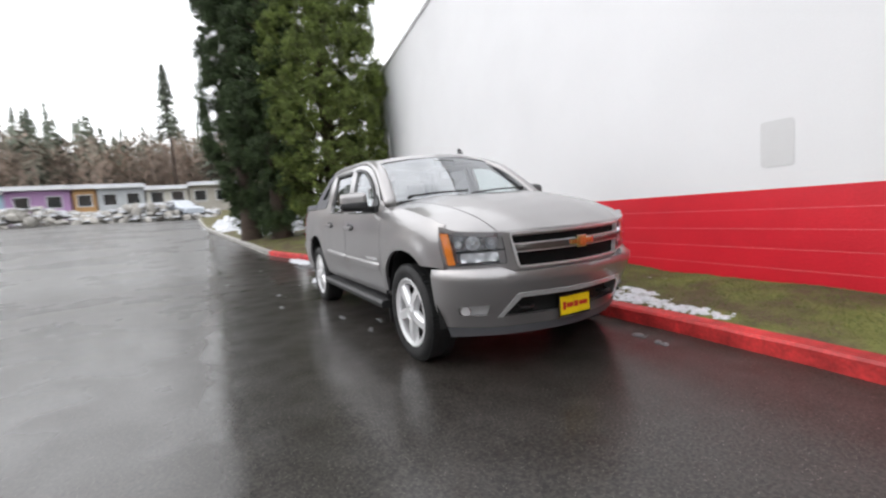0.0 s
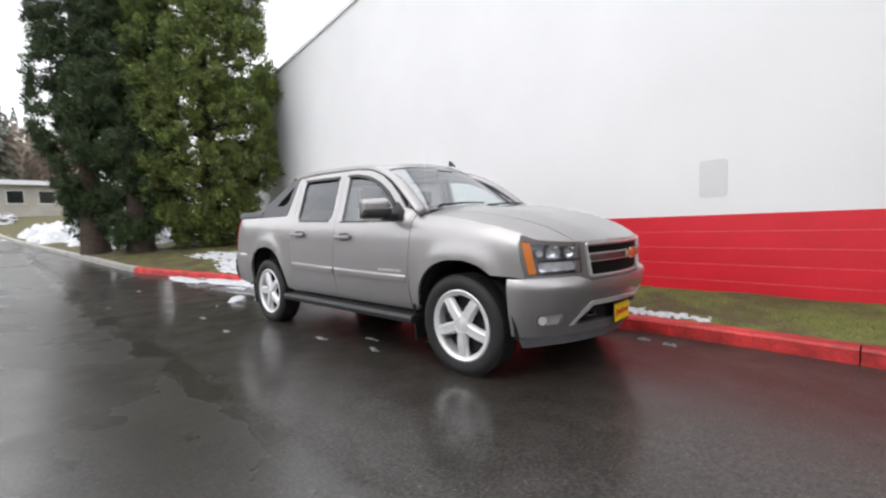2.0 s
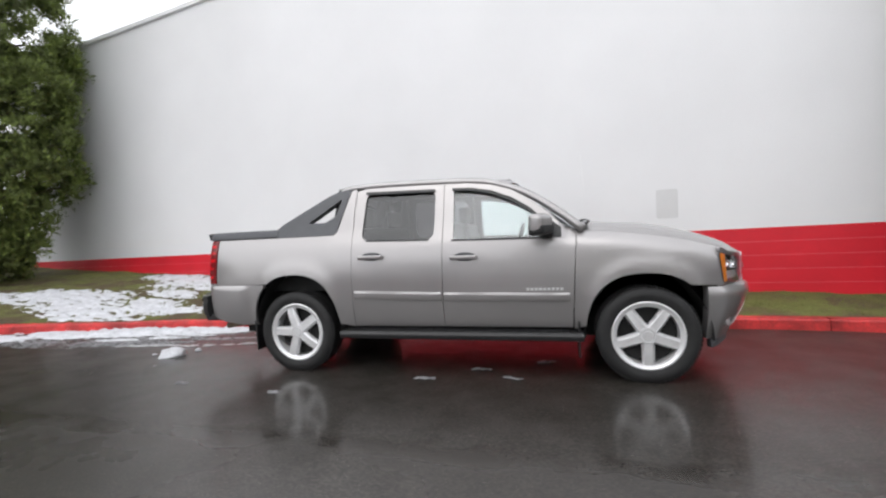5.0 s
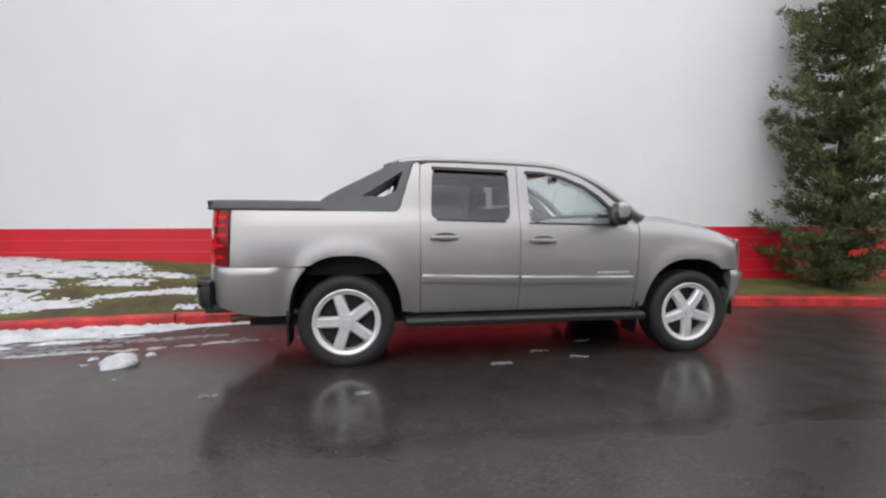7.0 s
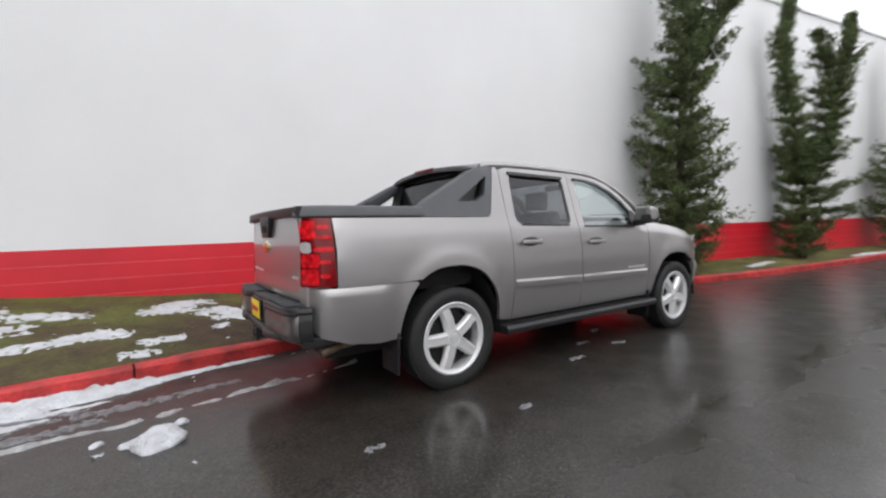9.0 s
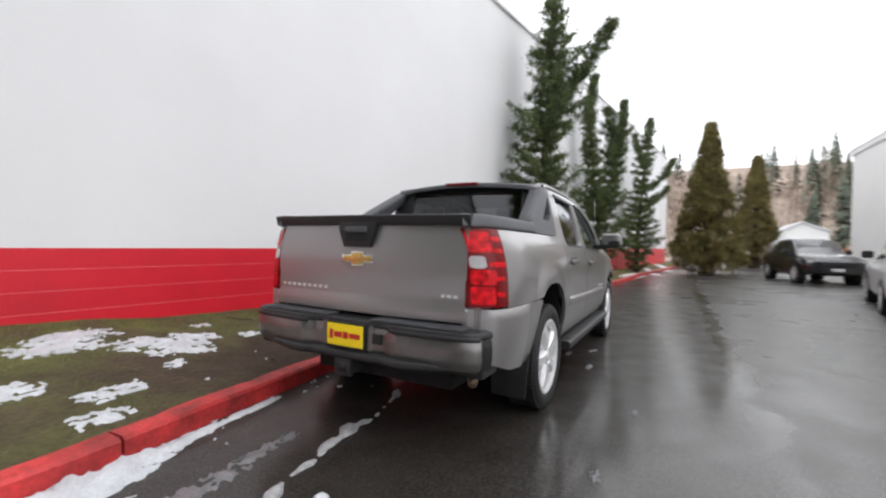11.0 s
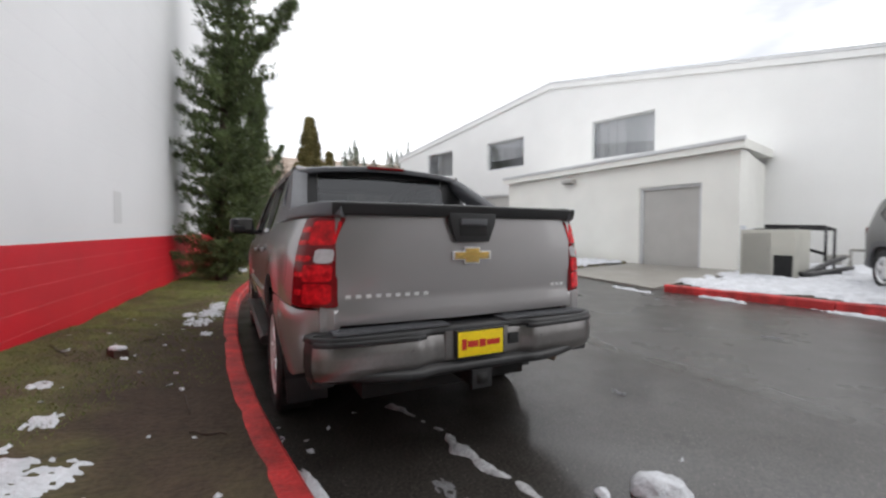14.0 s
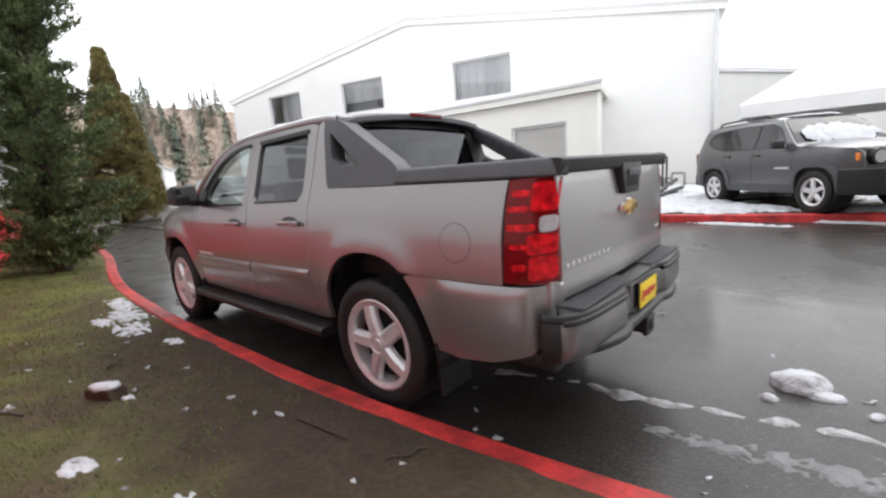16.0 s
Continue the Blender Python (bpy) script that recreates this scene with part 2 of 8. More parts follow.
def verge_material():
    """Thin grass and moss over soil, with a trodden band of bare mud beside the kerb; shade beside the truck is tinted
    in.
    """
    m = two_tone("muddy_grass", (0.092, 0.068, 0.040), (0.132, 0.140, 0.042), 2.2, 0.38, 0.60, rough=0.85, bump=0.015, bump_scale=30)
    nt = m.node_tree
    bs = nt.nodes["Principled BSDF"]
    base = bs.inputs["Base Color"].links[0].from_node
    col = base.inputs[0].links[0].from_socket
    geo = nt.nodes.new("ShaderNodeNewGeometry")
    xyz = nt.nodes.new("ShaderNodeSeparateXYZ")
    nt.links.new(geo.outputs["Position"], xyz.inputs["Vector"])
    n = nt.nodes.new("ShaderNodeTexNoise")
    n.inputs["Scale"].default_value, n.inputs["Detail"].default_value = 1.6, 6
    nt.links.new(geo.outputs["Position"], n.inputs["Vector"])
    wave = nt.nodes.new("ShaderNodeMath")
    wave.operation = "MULTIPLY_ADD"
    wave.inputs[1].default_value = 1.5
    nt.links.new(n.outputs["Fac"], wave.inputs[0])
    nt.links.new(xyz.outputs["Y"], wave.inputs[2])
    fac = None
    # 0.42 keeps the whole strip between truck and wall darker, as painted shade.
    for socket, a, z, lo, hi in ((wave.outputs["Value"], 2.65, 3.2, 1.0, 0.42), (xyz.outputs["X"], 0.9, 2.0, 1.0, 0.0), (xyz.outputs["X"], -5.0, -2.2, 0.30, 1.0)):
        r = nt.nodes.new("ShaderNodeMapRange")
        for key, value in (("From Min", a), ("From Max", z), ("To Min", lo), ("To Max", hi)):
            r.inputs[key].default_value = value
        nt.links.new(socket, r.inputs["Value"])
        if fac is None:
            fac = r.outputs["Result"]
        else:
            k = nt.nodes.new("ShaderNodeMath")
            k.operation = "MULTIPLY"
            nt.links.new(fac, k.inputs[0])
            nt.links.new(r.outputs["Result"], k.inputs[1])
            fac = k.outputs["Value"]
    mx = nt.nodes.new("ShaderNodeMix")
    mx.data_type = "RGBA"
    bs.inputs["Specular IOR Level"].default_value = 0.25
    mx.inputs["B"].default_value = (0.050, 0.0345, 0.0240, 1)
    nt.links.new(fac, mx.inputs["Factor"])
    nt.links.new(col, mx.inputs["A"])
    nt.links.new(mx.outputs["Result"], base.inputs[0])
    return m


M_ASPHALT = asphalt_material()
M_TAR = material("tar_seam", (0.011, 0.0095, 0.0085), rough=0.3, var=0.3, scale=8, bump=0.004, bump_scale=40, space="World")
M_WALL = material("white_wall_paint", (0.755, 0.755, 0.768), rough=0.6, var=0.035, scale=0.5, bump=0.0012, bump_scale=60, fine=0.015)
M_RED = material("red_wall_paint", (0.64, 0.014, 0.030), rough=0.42, var=0.09, scale=1.6, bump=0.003, bump_scale=55, fine=0.05, obj_var=0.04, space="World")
M_MORTAR = material("painted_joint", (0.74, 0.20, 0.21), rough=0.6, var=0.2, scale=5, space="World")
M_KERB = material("red_kerb_paint", (0.44, 0.028, 0.028), rough=0.5, var=0.5, scale=4.5, bump=0.006, bump_scale=38, fine=0.2, obj_var=0.06, space="World")
M_CONC = material("kerb_concrete", (0.30, 0.29, 0.27), rough=0.8, var=0.2, scale=4, bump=0.004, bump_scale=60, space="World")
M_VERGE = verge_material()
M_SNOW = material("old_snow", (0.56, 0.57, 0.60), rough=0.5, var=0.16, scale=7, bump=0.012, bump_scale=45, fine=0.1, space="World")
M_SLUSH = material("grey_slush", (0.17, 0.17, 0.178), rough=0.30, var=0.3, scale=9, bump=0.01, bump_scale=60, fine=0.15, space="World")
M_DIRTY = material("dirty_wet_snow", (0.36, 0.36, 0.37), rough=0.4, var=0.35, scale=14, bump=0.01, bump_scale=70, fine=0.2, space="World")
M_GRASS = material("grass_blade", (0.135, 0.160, 0.040), rough=0.7, var=0.35, scale=2, island=0.3, space="World")
M_BARK = material("conifer_bark", (0.055, 0.038, 0.028), rough=0.9, var=0.3, scale=9, bump=0.02, bump_scale=22)
M_LEAF_A = material("cypress_green", (0.108, 0.142, 0.030), rough=0.75, var=0.68, scale=2.6, island=0.35, space="World")
M_LEAF_A2 = material("dark_cypress_green", (0.038, 0.062, 0.021), rough=0.75, var=0.5, scale=2.6, island=0.35, space="World")
M_LEAF_B = material("fir_green", (0.088, 0.118, 0.042), rough=0.75, var=0.5, scale=2.2, island=0.45, space="World")
M_LEAF_C = material("arborvitae_green", (0.170, 0.140, 0.045), rough=0.8, var=0.4, scale=0.8, island=0.5, space="World")
# Distance haze is mixed into this base colour, paling the twigs and hill.
M_HAZY_BROWN = material("hazy_winter_twigs", (0.36, 0.285, 0.235), rough=0.9, var=0.35, scale=0.15, island=0.4, space="World")
# Fir green lightened towards haze, so distance is painted into the colour.
M_HAZY_FIR = material("hazy_fir_green", (0.155, 0.178, 0.135), rough=0.9, var=0.35, scale=0.2, island=0.4, space="World")


# ---------------------------------------------------------------- mesh helpers
def link(name, bm, mat, parent=None, label="", smooth=True):
    me = bpy.data.meshes.new(name)
    bm.to_mesh(me)
    bm.free()
    if smooth:
        for p in me.polygons:
            p.use_smooth = True
    me.materials.append(mat)
    ob = new(name, me)
    if parent is not None:
        ob.parent = parent
    if label:
        ob["label"] = label
    return ob


def part(name, bm, mat, parent, label="", smooth=True):
    return link(name, bm, mat, parent, label, smooth)


def raw(name, verts, faces, mat, parent=None, label="", smooth=False):
    me = bpy.data.meshes.new(name)
    me.from_pydata(verts, [], faces)
    me.update()
    if smooth:
        me.polygons.foreach_set("use_smooth", [True] * len(me.polygons))
    me.materials.append(mat)
    ob = new(name, me)
    if parent is not None:
        ob.parent = parent
    if label:
        ob["label"] = label
    return ob


def thing(name, m, label, category, group="", kind=""):
    e = new(name)
    e.empty_display_size = 0.2
    e.matrix_world = m
    return tagged(e, label, category, group, kind)


def sharpen(bm, angle=35):
    for e in bm.edges:
        if len(e.link_faces) == 2 and e.calc_face_angle(0) > radians(angle):
            e.smooth = False
    return bm


def box(bm, lo, hi, bevel=0.0, seg=2, rot=None):
    c = [(a + b) / 2 for a, b in zip(lo, hi)]
    s = [abs(b - a) for a, b in zip(lo, hi)]
    m = Matrix.Translation(c) @ (rot or Matrix.Identity(4)) @ Matrix.Diagonal((*s, 1))
    g = bmesh.ops.create_cube(bm, size=1.0, matrix=m)
    if bevel:
        edges = list({e for v in g["verts"] for e in v.link_edges})
        bmesh.ops.bevel(bm, geom=edges, offset=bevel, segments=seg, profile=0.7, affect="EDGES")
    return bm


def cyl(bm, p, q, r, r2=None, n=16, caps=True):
    p, q = Vector(p), Vector(q)
    d = q - p
    m = Matrix.Translation((p + q) / 2) @ d.to_track_quat("Z", "Y").to_matrix().to_4x4()
    bmesh.ops.create_cone(bm, cap_ends=caps, segments=n, radius1=r, radius2=r if r2 is None else r2, depth=d.length, matrix=m)
    return bm


def prism(bm, pts, axis, a, b, bevel=0.0):
    """A closed outline of (u, v) pairs swept along axis from a to b."""
    def at(u, v, w):
        return {"x": (w, u, v), "y": (u, w, v), "z": (u, v, w)}[axis]
    v0 = [bm.verts.new(at(u, v, a)) for u, v in pts]
    v1 = [bm.verts.new(at(u, v, b)) for u, v in pts]
    n = len(pts)
    f = [bm.faces.new(v0), bm.faces.new(v1[::-1])]
    for i in range(n):
        f.append(bm.faces.new((v0[i], v1[i], v1[(i + 1) % n], v0[(i + 1) % n])))
    bmesh.ops.recalc_face_normals(bm, faces=f)
    if bevel:
        edges = list({e for v in v0 + v1 for e in v.link_edges})
        bmesh.ops.bevel(bm, geom=edges, offset=bevel, segments=2, profile=0.7, affect="EDGES")
    return bm


def interp(x, xs, ys):
    return float(np.interp(x, xs, ys))


def smooth_line(points, per=6):
    """Catmull-Rom through the points."""
    p = [Vector(q) for q in points]
    p = [2 * p[0] - p[1]] + p + [2 * p[-1] - p[-2]]
    out = []
    for i in range(1, len(p) - 2):
        for k in range(per):
            t = k / per
            a, b, c, d = p[i - 1], p[i], p[i + 1], p[i + 2]
            out.append(0.5 * ((2 * b) + (c - a) * t + (2 * a - 5 * b + 4 * c - d) * t * t + (3 * b - a - 3 * c + d) * t ** 3))
    out.append(p[-2])
    return out


def sweep(bm, line, section, up=Vector((0, 0, 1)), close=True):
    """Section pairs (side, up) carried along a line; side points to the left of the way."""
    rings = []
    n = len(line)
    for i, p in enumerate(line):
        d = (line[min(i + 1, n - 1)] - line[max(i - 1, 0)]).normalized()
        side = up.cross(d).normalized()
        u = d.cross(side).normalized()
        rings.append([bm.verts.new(p + side * s + u * h) for s, h in section])
    m = len(section)
    for i in range(n - 1):
        for k in range(m if close else m - 1):
            bm.faces.new((rings[i][k], rings[i + 1][k], rings[i + 1][(k + 1) % m], rings[i][(k + 1) % m]))
    if close and m > 2:
        bm.faces.new(rings[0][::-1])
        bm.faces.new(rings[-1])
    bmesh.ops.recalc_face_normals(bm, faces=bm.faces)
    return bm


def tube(bm, pts, r, n=8):
    return sweep(bm, [Vector(p) for p in pts], [(r * math.cos(2 * math.pi * k / n), r * math.sin(2 * math.pi * k / n)) for k in range(n)],
                 up=Vector((0.13, 0.07, 1)).normalized())


# ---------------------------------------------------------------- ground, kerb, verge, wall
def ground_z(x, y):
    """The road falls to the gutter beside the wall, and climbs to the back."""
    return 0.033 * min(11.0, max(0.0, -1 - y)) + 0.055 * min(60.0, max(0.0, -6 - x))


def axis_steps(fine, far):
    near = list(np.arange(-fine, fine + 0.01, 0.75))
    out, s = [], 1.5
    p = fine
    while p < far:
        p += s
        s *= 1.35
        out.append(min(p, far))
    return [-q for q in out[::-1]] + near + out


gx, gy = axis_steps(16, 900), axis_steps(14, 900)
gv = [(x, y, ground_z(x, y)) for x in gx for y in gy]
gf = [(i * len(gy) + j, (i + 1) * len(gy) + j, (i + 1) * len(gy) + j + 1, i * len(gy) + j + 1) for i in range(len(gx) - 1) for j in range(len(gy) - 1)]
tagged(raw("ground", gv, gf, M_ASPHALT, smooth=True), "dark wet asphalt yard reaching far off, with a glossy water film", "asphalt", kind="structure")

KERB = smooth_line([(-70, -4.5, 0), (-45, -3.4, 0), (-27, -2.75, 0), (-19, -2.0, 0), (-13, -1.22, 0), (-9.7, -0.80, 0), (-8, -0.18, 0), (-6.6, 0.42, 0), (-5.2, 0.78, 0), (-3.8, 0.93, 0),
                    (-2.8, 1.06, 0), (-1.6, 1.19, 0), (0, 1.25, 0), (1.5, 1.25, 0), (2.7, 1.21, 0), (4.0, 1.13, 0), (5.8, 0.86, 0), (8.3, 0.44, 0), (13, 0.0, 0),
                    (21, -0.55, 0), (36, -2.4, 0)], 8)
KX, KY = [p.x for p in KERB], [p.y for p in KERB]


def kerb_y(x):
    return interp(x, KX, KY)


def wall_y(x):
    return 2.69 - 0.11 * (x - 2.69)


def verge_z(x, y):
    """From the kerb's top up to the foot of the wall, with small lumps."""
    k = kerb_y(x)
    far = wall_y(x) if x > -14 else 4.55
    t = min(1.0, max(0.0, (y - k) / (far - k)))
    at_wall = interp(x, [-60, -20, -13, -8, -5, -2.5, 0, 1.4, 3, 7, 36], [3.4, 1.35, 0.86, 0.64, 0.56, 0.39, 0.28, 0.215, 0.24, 0.22, 0.30])
    z0 = ground_z(x, k) + 0.125
    bump = noise.noise((x * 1.1, y * 1.1, 0)) * 0.035 + noise.noise((x * 4, y * 4, 3)) * 0.014
    return z0 + (at_wall - z0) * t ** 0.85 + bump * min(1.0, 6 * t)


def verge_mesh():
    xs = list(np.arange(-60, -16, 1.5)) + list(np.arange(-16, 9, 0.16)) + list(np.arange(9, 36.1, 0.6))
    rows = 26
    v, f = [], []
    for x in xs:
        a, b = kerb_y(x) + 0.05, (wall_y(x) + 0.05 if x > -14.6 else 9 + (-14.6 - x) * 0.3)
        for j in range(rows):
            y = a + (b - a) * j / (rows - 1)
            v.append((x, y, verge_z(x, y)))
    for i in range(len(xs) - 1):
        for j in range(rows - 1):
            f.append((i * rows + j, (i + 1) * rows + j, (i + 1) * rows + j + 1, i * rows + j + 1))
    return v, f


verge = tagged(raw("verge", *verge_mesh(), M_VERGE, smooth=True), "strip of thin winter grass and trodden mud beside the wall", "grass verge", kind="structure")

# kerb of cast lengths, red beside the wall and bare concrete further back
kerb = thing("kerb", Matrix.Identity(4), "worn red-painted concrete kerb along the wet road", "kerb", kind="structure")
KERB_SECTION = [(-0.085, -0.12), (-0.075, 0.112), (-0.055, 0.132), (0.07, 0.14), (0.085, 0.125), (0.085, -0.12)]


def kerb_piece(x0, x1, mat, label=""):
    n = max(3, int((x1 - x0) / 0.25))
    line = []
    for i in range(n + 1):
        x = x0 + 0.006 + (x1 - x0 - 0.012) * i / n
        line.append(Vector((x, kerb_y(x) + 0.02 * noise.noise((x * 1.7, 5, 0)) * 0.6, ground_z(x, kerb_y(x)) + 0.008 * noise.noise((x * 2.3, 9, 1)))))
    bm = sweep(bmesh.new(), line, KERB_SECTION)
    return part("kerb_stone", sharpen(bm, 30), mat, kerb, label)


joints = [-9.6, -6.7, -3.8, -1.2, 1.4, 4.0, 6.6, 9.2, 12, 15, 18, 21, 24, 28, 32, 36]
for a, b in zip(joints, joints[1:]):
    kerb_piece(a, b, M_KERB)
grey = [-68, -55, -45, -36, -30, -24, -20, -16.5, -13, -9.6]
for a, b in zip(grey, grey[1:]):
    kerb_piece(a, b, M_CONC, "bare wet concrete kerb length")

# the long painted wall, turned a little towards the road
WALL_TURN = math.degrees(math.atan(-0.11))
wall = thing("wall_north", pose(2.69, 2.69, 0, 0, 0, WALL_TURN), "tall white-painted block wall with a red painted band at its foot", "wall", kind="structure")
C_W = math.cos(math.atan(0.11))
W0, W1 = (-14.6 - 2.69) / C_W, (36 - 2.69) / C_W


def red_top(s):
    return 1.17 + 0.008 * (2.69 + s * C_W)


def wall_top(s):
    return 7.28 + 0.048 * (2.69 + s * C_W)


def wall_slab(name, lo, hi, y0, y1, mat, label="", bevel=False):
    """A length of the wall between two sloping lines."""
    bm = bmesh.new()
    e = 0.004 if bevel else 0.0
    va = [bm.verts.new(p) for p in ((W0, y0 + e, lo(W0)), (W1, y0 + e, lo(W1)), (W1, y0, lo(W1) + e), (W0, y0, lo(W0) + e), (W1, y0, hi(W1) - e), (W0, y0, hi(W0) - e), (W1, y0 + e, hi(W1)), (W0, y0 + e, hi(W0)),
                                    (W0, y1, lo(W0)), (W1, y1, lo(W1)), (W1, y1, hi(W1)), (W0, y1, hi(W0)))]
    quads = [(3, 2, 4, 5), (9, 8, 11, 10), (7, 6, 10, 11), (8, 9, 1, 0)]
    if bevel:
        quads += [(0, 1, 2, 3), (5, 4, 6, 7)]
    for q in quads:
        bm.faces.new([va[k] for k in q])
    for q in ((0, 3, 5, 7, 11, 8), (2, 1, 9, 10, 6, 4)):
        try:
            bm.faces.new([va[k] for k in q])
        except ValueError:
            pass
    bmesh.ops.remove_doubles(bm, verts=bm.verts, dist=1e-5)
    bmesh.ops.recalc_face_normals(bm, faces=bm.faces)
    return part(name, bm, mat, wall, label, smooth=False)


COURSE = 0.205
wall_slab("joint_bed", lambda q: -0.6, red_top, 0.0022, 0.35, M_MORTAR, "pale red painted joints")
wall_slab("upper_wall", red_top, wall_top, 0.008, 0.35, M_WALL, "white-painted upper wall")
for k in range(8):
    wall_slab("course", lambda q, k=k: red_top(q) - COURSE * (k + 1) + 0.003, lambda q, k=k: red_top(q) - COURSE * k - (0.003 if k else 0.0), 0.0, 0.0021, M_RED)
for k in range(34):
    lo_k, hi_k = (lambda q, k=k: min(red_top(q) + COURSE * k, wall_top(q) - 0.02)), (lambda q, k=k: min(red_top(q) + COURSE * (k + 1), wall_top(q) - 0.01))
    wall_slab("course", lo_k, hi_k, 0.001 + 0.0008 * (k % 2), 0.008, M_WALL)
bm = bmesh.new()
va = [(W0, -0.05, wall_top(W0)), (W1, -0.05, wall_top(W1)), (W1, 0.42, wall_top(W1)), (W0, 0.42, wall_top(W0))]
lo = [bm.verts.new(p) for p in va]
hi = [bm.verts.new((p[0], p[1], p[2] + 0.10)) for p in va]
bm.faces.new(lo[::-1])
bm.faces.new(hi)
for i in range(4):
    bm.faces.new((lo[i], lo[(i + 1) % 4], hi[(i + 1) % 4], hi[i]))
part("coping", bm, M_WALL, wall, "thin white metal coping", smooth=False)
# blank returning side and roof close the building
bm = bmesh.new()
box(bm, (W0, 0.352, -0.6), (W0 + 0.3, 26, 6.5))
box(bm, (W1 - 0.3, 0.352, -0.6), (W1, 26, 8.4))
part("side_wall", bm, M_WALL, wall, smooth=False)
# steel plate over an old opening
bm = bmesh.new()
s0 = (2.53 - 2.69) / C_W
plate_line = [(s0 + 0.04, 1.41), (s0 + 0.27, 1.41), (s0 + 0.30, 1.42), (s0 + 0.31, 1.45), (s0 + 0.31, 1.83), (s0 + 0.30, 1.86), (s0 + 0.27, 1.87), (s0 + 0.04, 1.87), (s0 + 0.01, 1.86), (s0, 1.83), (s0, 1.45), (s0 + 0.01, 1.42)]
prism(bm, plate_line, "y", -0.003, 0.0008)
M_PLATE = material("grey_cover_plate", (0.63, 0.63, 0.635), rough=0.6, var=0.03, scale=3, fine=0.01)
part("cover_plate", bm, M_PLATE, wall, "flat pale grey cover plate on the wall", smooth=False)

# ---------------------------------------------------------------- conifers
def leaf_cloud(rng, centers, dirs, count, spread, length, width):
    """Small pointed leaves round each centre, pointing mostly along its way."""
    n = len(centers)
    c = np.repeat(np.asarray(centers), count, axis=0)
    d = np.repeat(np.asarray(dirs), count, axis=0)
    sp = np.repeat(np.asarray(spread), count)[:, None]
    p = c + rng.normal(0, 1, (n * count, 3)) * sp * (0.55, 0.55, 0.5)
    a = d + rng.normal(0, 0.65, (n * count, 3))
    a /= np.linalg.norm(a, axis=1)[:, None]
    b = np.cross(a, rng.normal(0, 1, (n * count, 3)))
    b /= np.linalg.norm(b, axis=1)[:, None] + 1e-9
    ln = length * rng.uniform(0.6, 1.3, (n * count, 1))
    wd = width * rng.uniform(0.6, 1.3, (n * count, 1))
    v = np.stack([p - b * wd, p + b * wd, p + a * ln], axis=1).reshape(-1, 3)
    f = np.arange(len(v)).reshape(-1, 3)
    return v, f


def trunk_mesh(points, radii, n=10):
    bm = bmesh.new()
    rings = []
    for (x, y, z), r in zip(points, radii):
        rings.append([bm.verts.new((x + r * math.cos(2 * math.pi * k / n) * (1 + 0.12 * math.sin(3 * k)), y + r * math.sin(2 * math.pi * k / n), z)) for k in range(n)])
    for a, b in zip(rings, rings[1:]):
        for k in range(n):
            bm.faces.new((a[k], a[(k + 1) % n], b[(k + 1) % n], b[k]))
    return bm


def limb(bm, a, b, r0, r1, n=5):
    a, b = Vector(a), Vector(b)
    d = (b - a).normalized()
    s = d.orthogonal().normalized()
    u = d.cross(s)
    ra, rb = [], []
    for k in range(n):
        w = s * math.cos(2 * math.pi * k / n) + u * math.sin(2 * math.pi * k / n)
        ra.append(bm.verts.new(a + w * r0))
        rb.append(bm.verts.new(b + w * r1))
    for k in range(n):
        bm.faces.new((ra[k], ra[(k + 1) % n], rb[(k + 1) % n], rb[k]))


def column_tree(name, at, height, radius, seed, leaf, label, lean=(0, 0), bare=1.1, tufts=1500, per=42, group="tall conifers by the wall", cone=False):
    """A dense upright conifer: lumpy crown of many sprays from near the ground to its top."""
    rng = np.random.default_rng(seed)
    t = thing(name, pose(*at), label, "tree", group)
    hs = np.linspace(-0.15, height * 0.97, 9)
    pts = [(lean[0] * h, lean[1] * h, h) for h in hs]
    part("trunk", trunk_mesh(pts, [0.30 * (1 - 0.9 * k / 8) + 0.02 + (0.12 if k == 0 else 0) for k in range(9)]), M_BARK, t)
    cs, ds, sp = [], [], []
    lm = bmesh.new()
    each = 7
    for i in range(tufts // 4):
        u = rng.uniform(0, 1) ** 0.92
        h = bare + (height - bare) * u
        env = radius * min(1.0, 0.45 + 3.2 * u) * (1 - u ** 3.2) ** 0.7
        if cone:
            env = radius * min(1.0, 0.72 + 3 * u) * (1 - u) ** 1.0 + 0.03
        ang = rng.uniform(0, 2 * math.pi)
        inner = i % 3 == 0
        r = env * (rng.uniform(0.25, 0.7) if inner else rng.uniform(0.78, 1.0))
        size = rng.uniform(0.22, 0.50) * min(1.0, 0.45 + radius / 2.6) * ((1.15 - 0.8 * u) if cone else 1.0)
        hub = np.array((lean[0] * h + r * math.cos(ang), lean[1] * h + r * math.sin(ang), h))
        out = np.array((math.cos(ang) * 0.75, math.sin(ang) * 0.75, 0.66))
        if i % 4 == 1:
            limb(lm, (lean[0] * h, lean[1] * h, h - 0.35 * r), tuple(hub), 0.035, 0.010)
        for k in range(each):
            d = rng.normal(0, 1, 3) + out * 1.15
            d /= np.linalg.norm(d)
            cs.append(tuple(hub + d * size * rng.uniform(0.55, 1.0) * (0.9, 0.9, 1.15)))
            ds.append(tuple(d * 0.7 + np.array((0, 0, 0.5))))
            sp.append(rng.uniform(0.10, 0.19))
    tagged(part("branchwork", lm, M_BARK, t), kind="stuff")
    v, f = leaf_cloud(rng, cs, ds, per, sp, 0.125, 0.021)
    raw("crown", v, f, leaf, t)
    return t


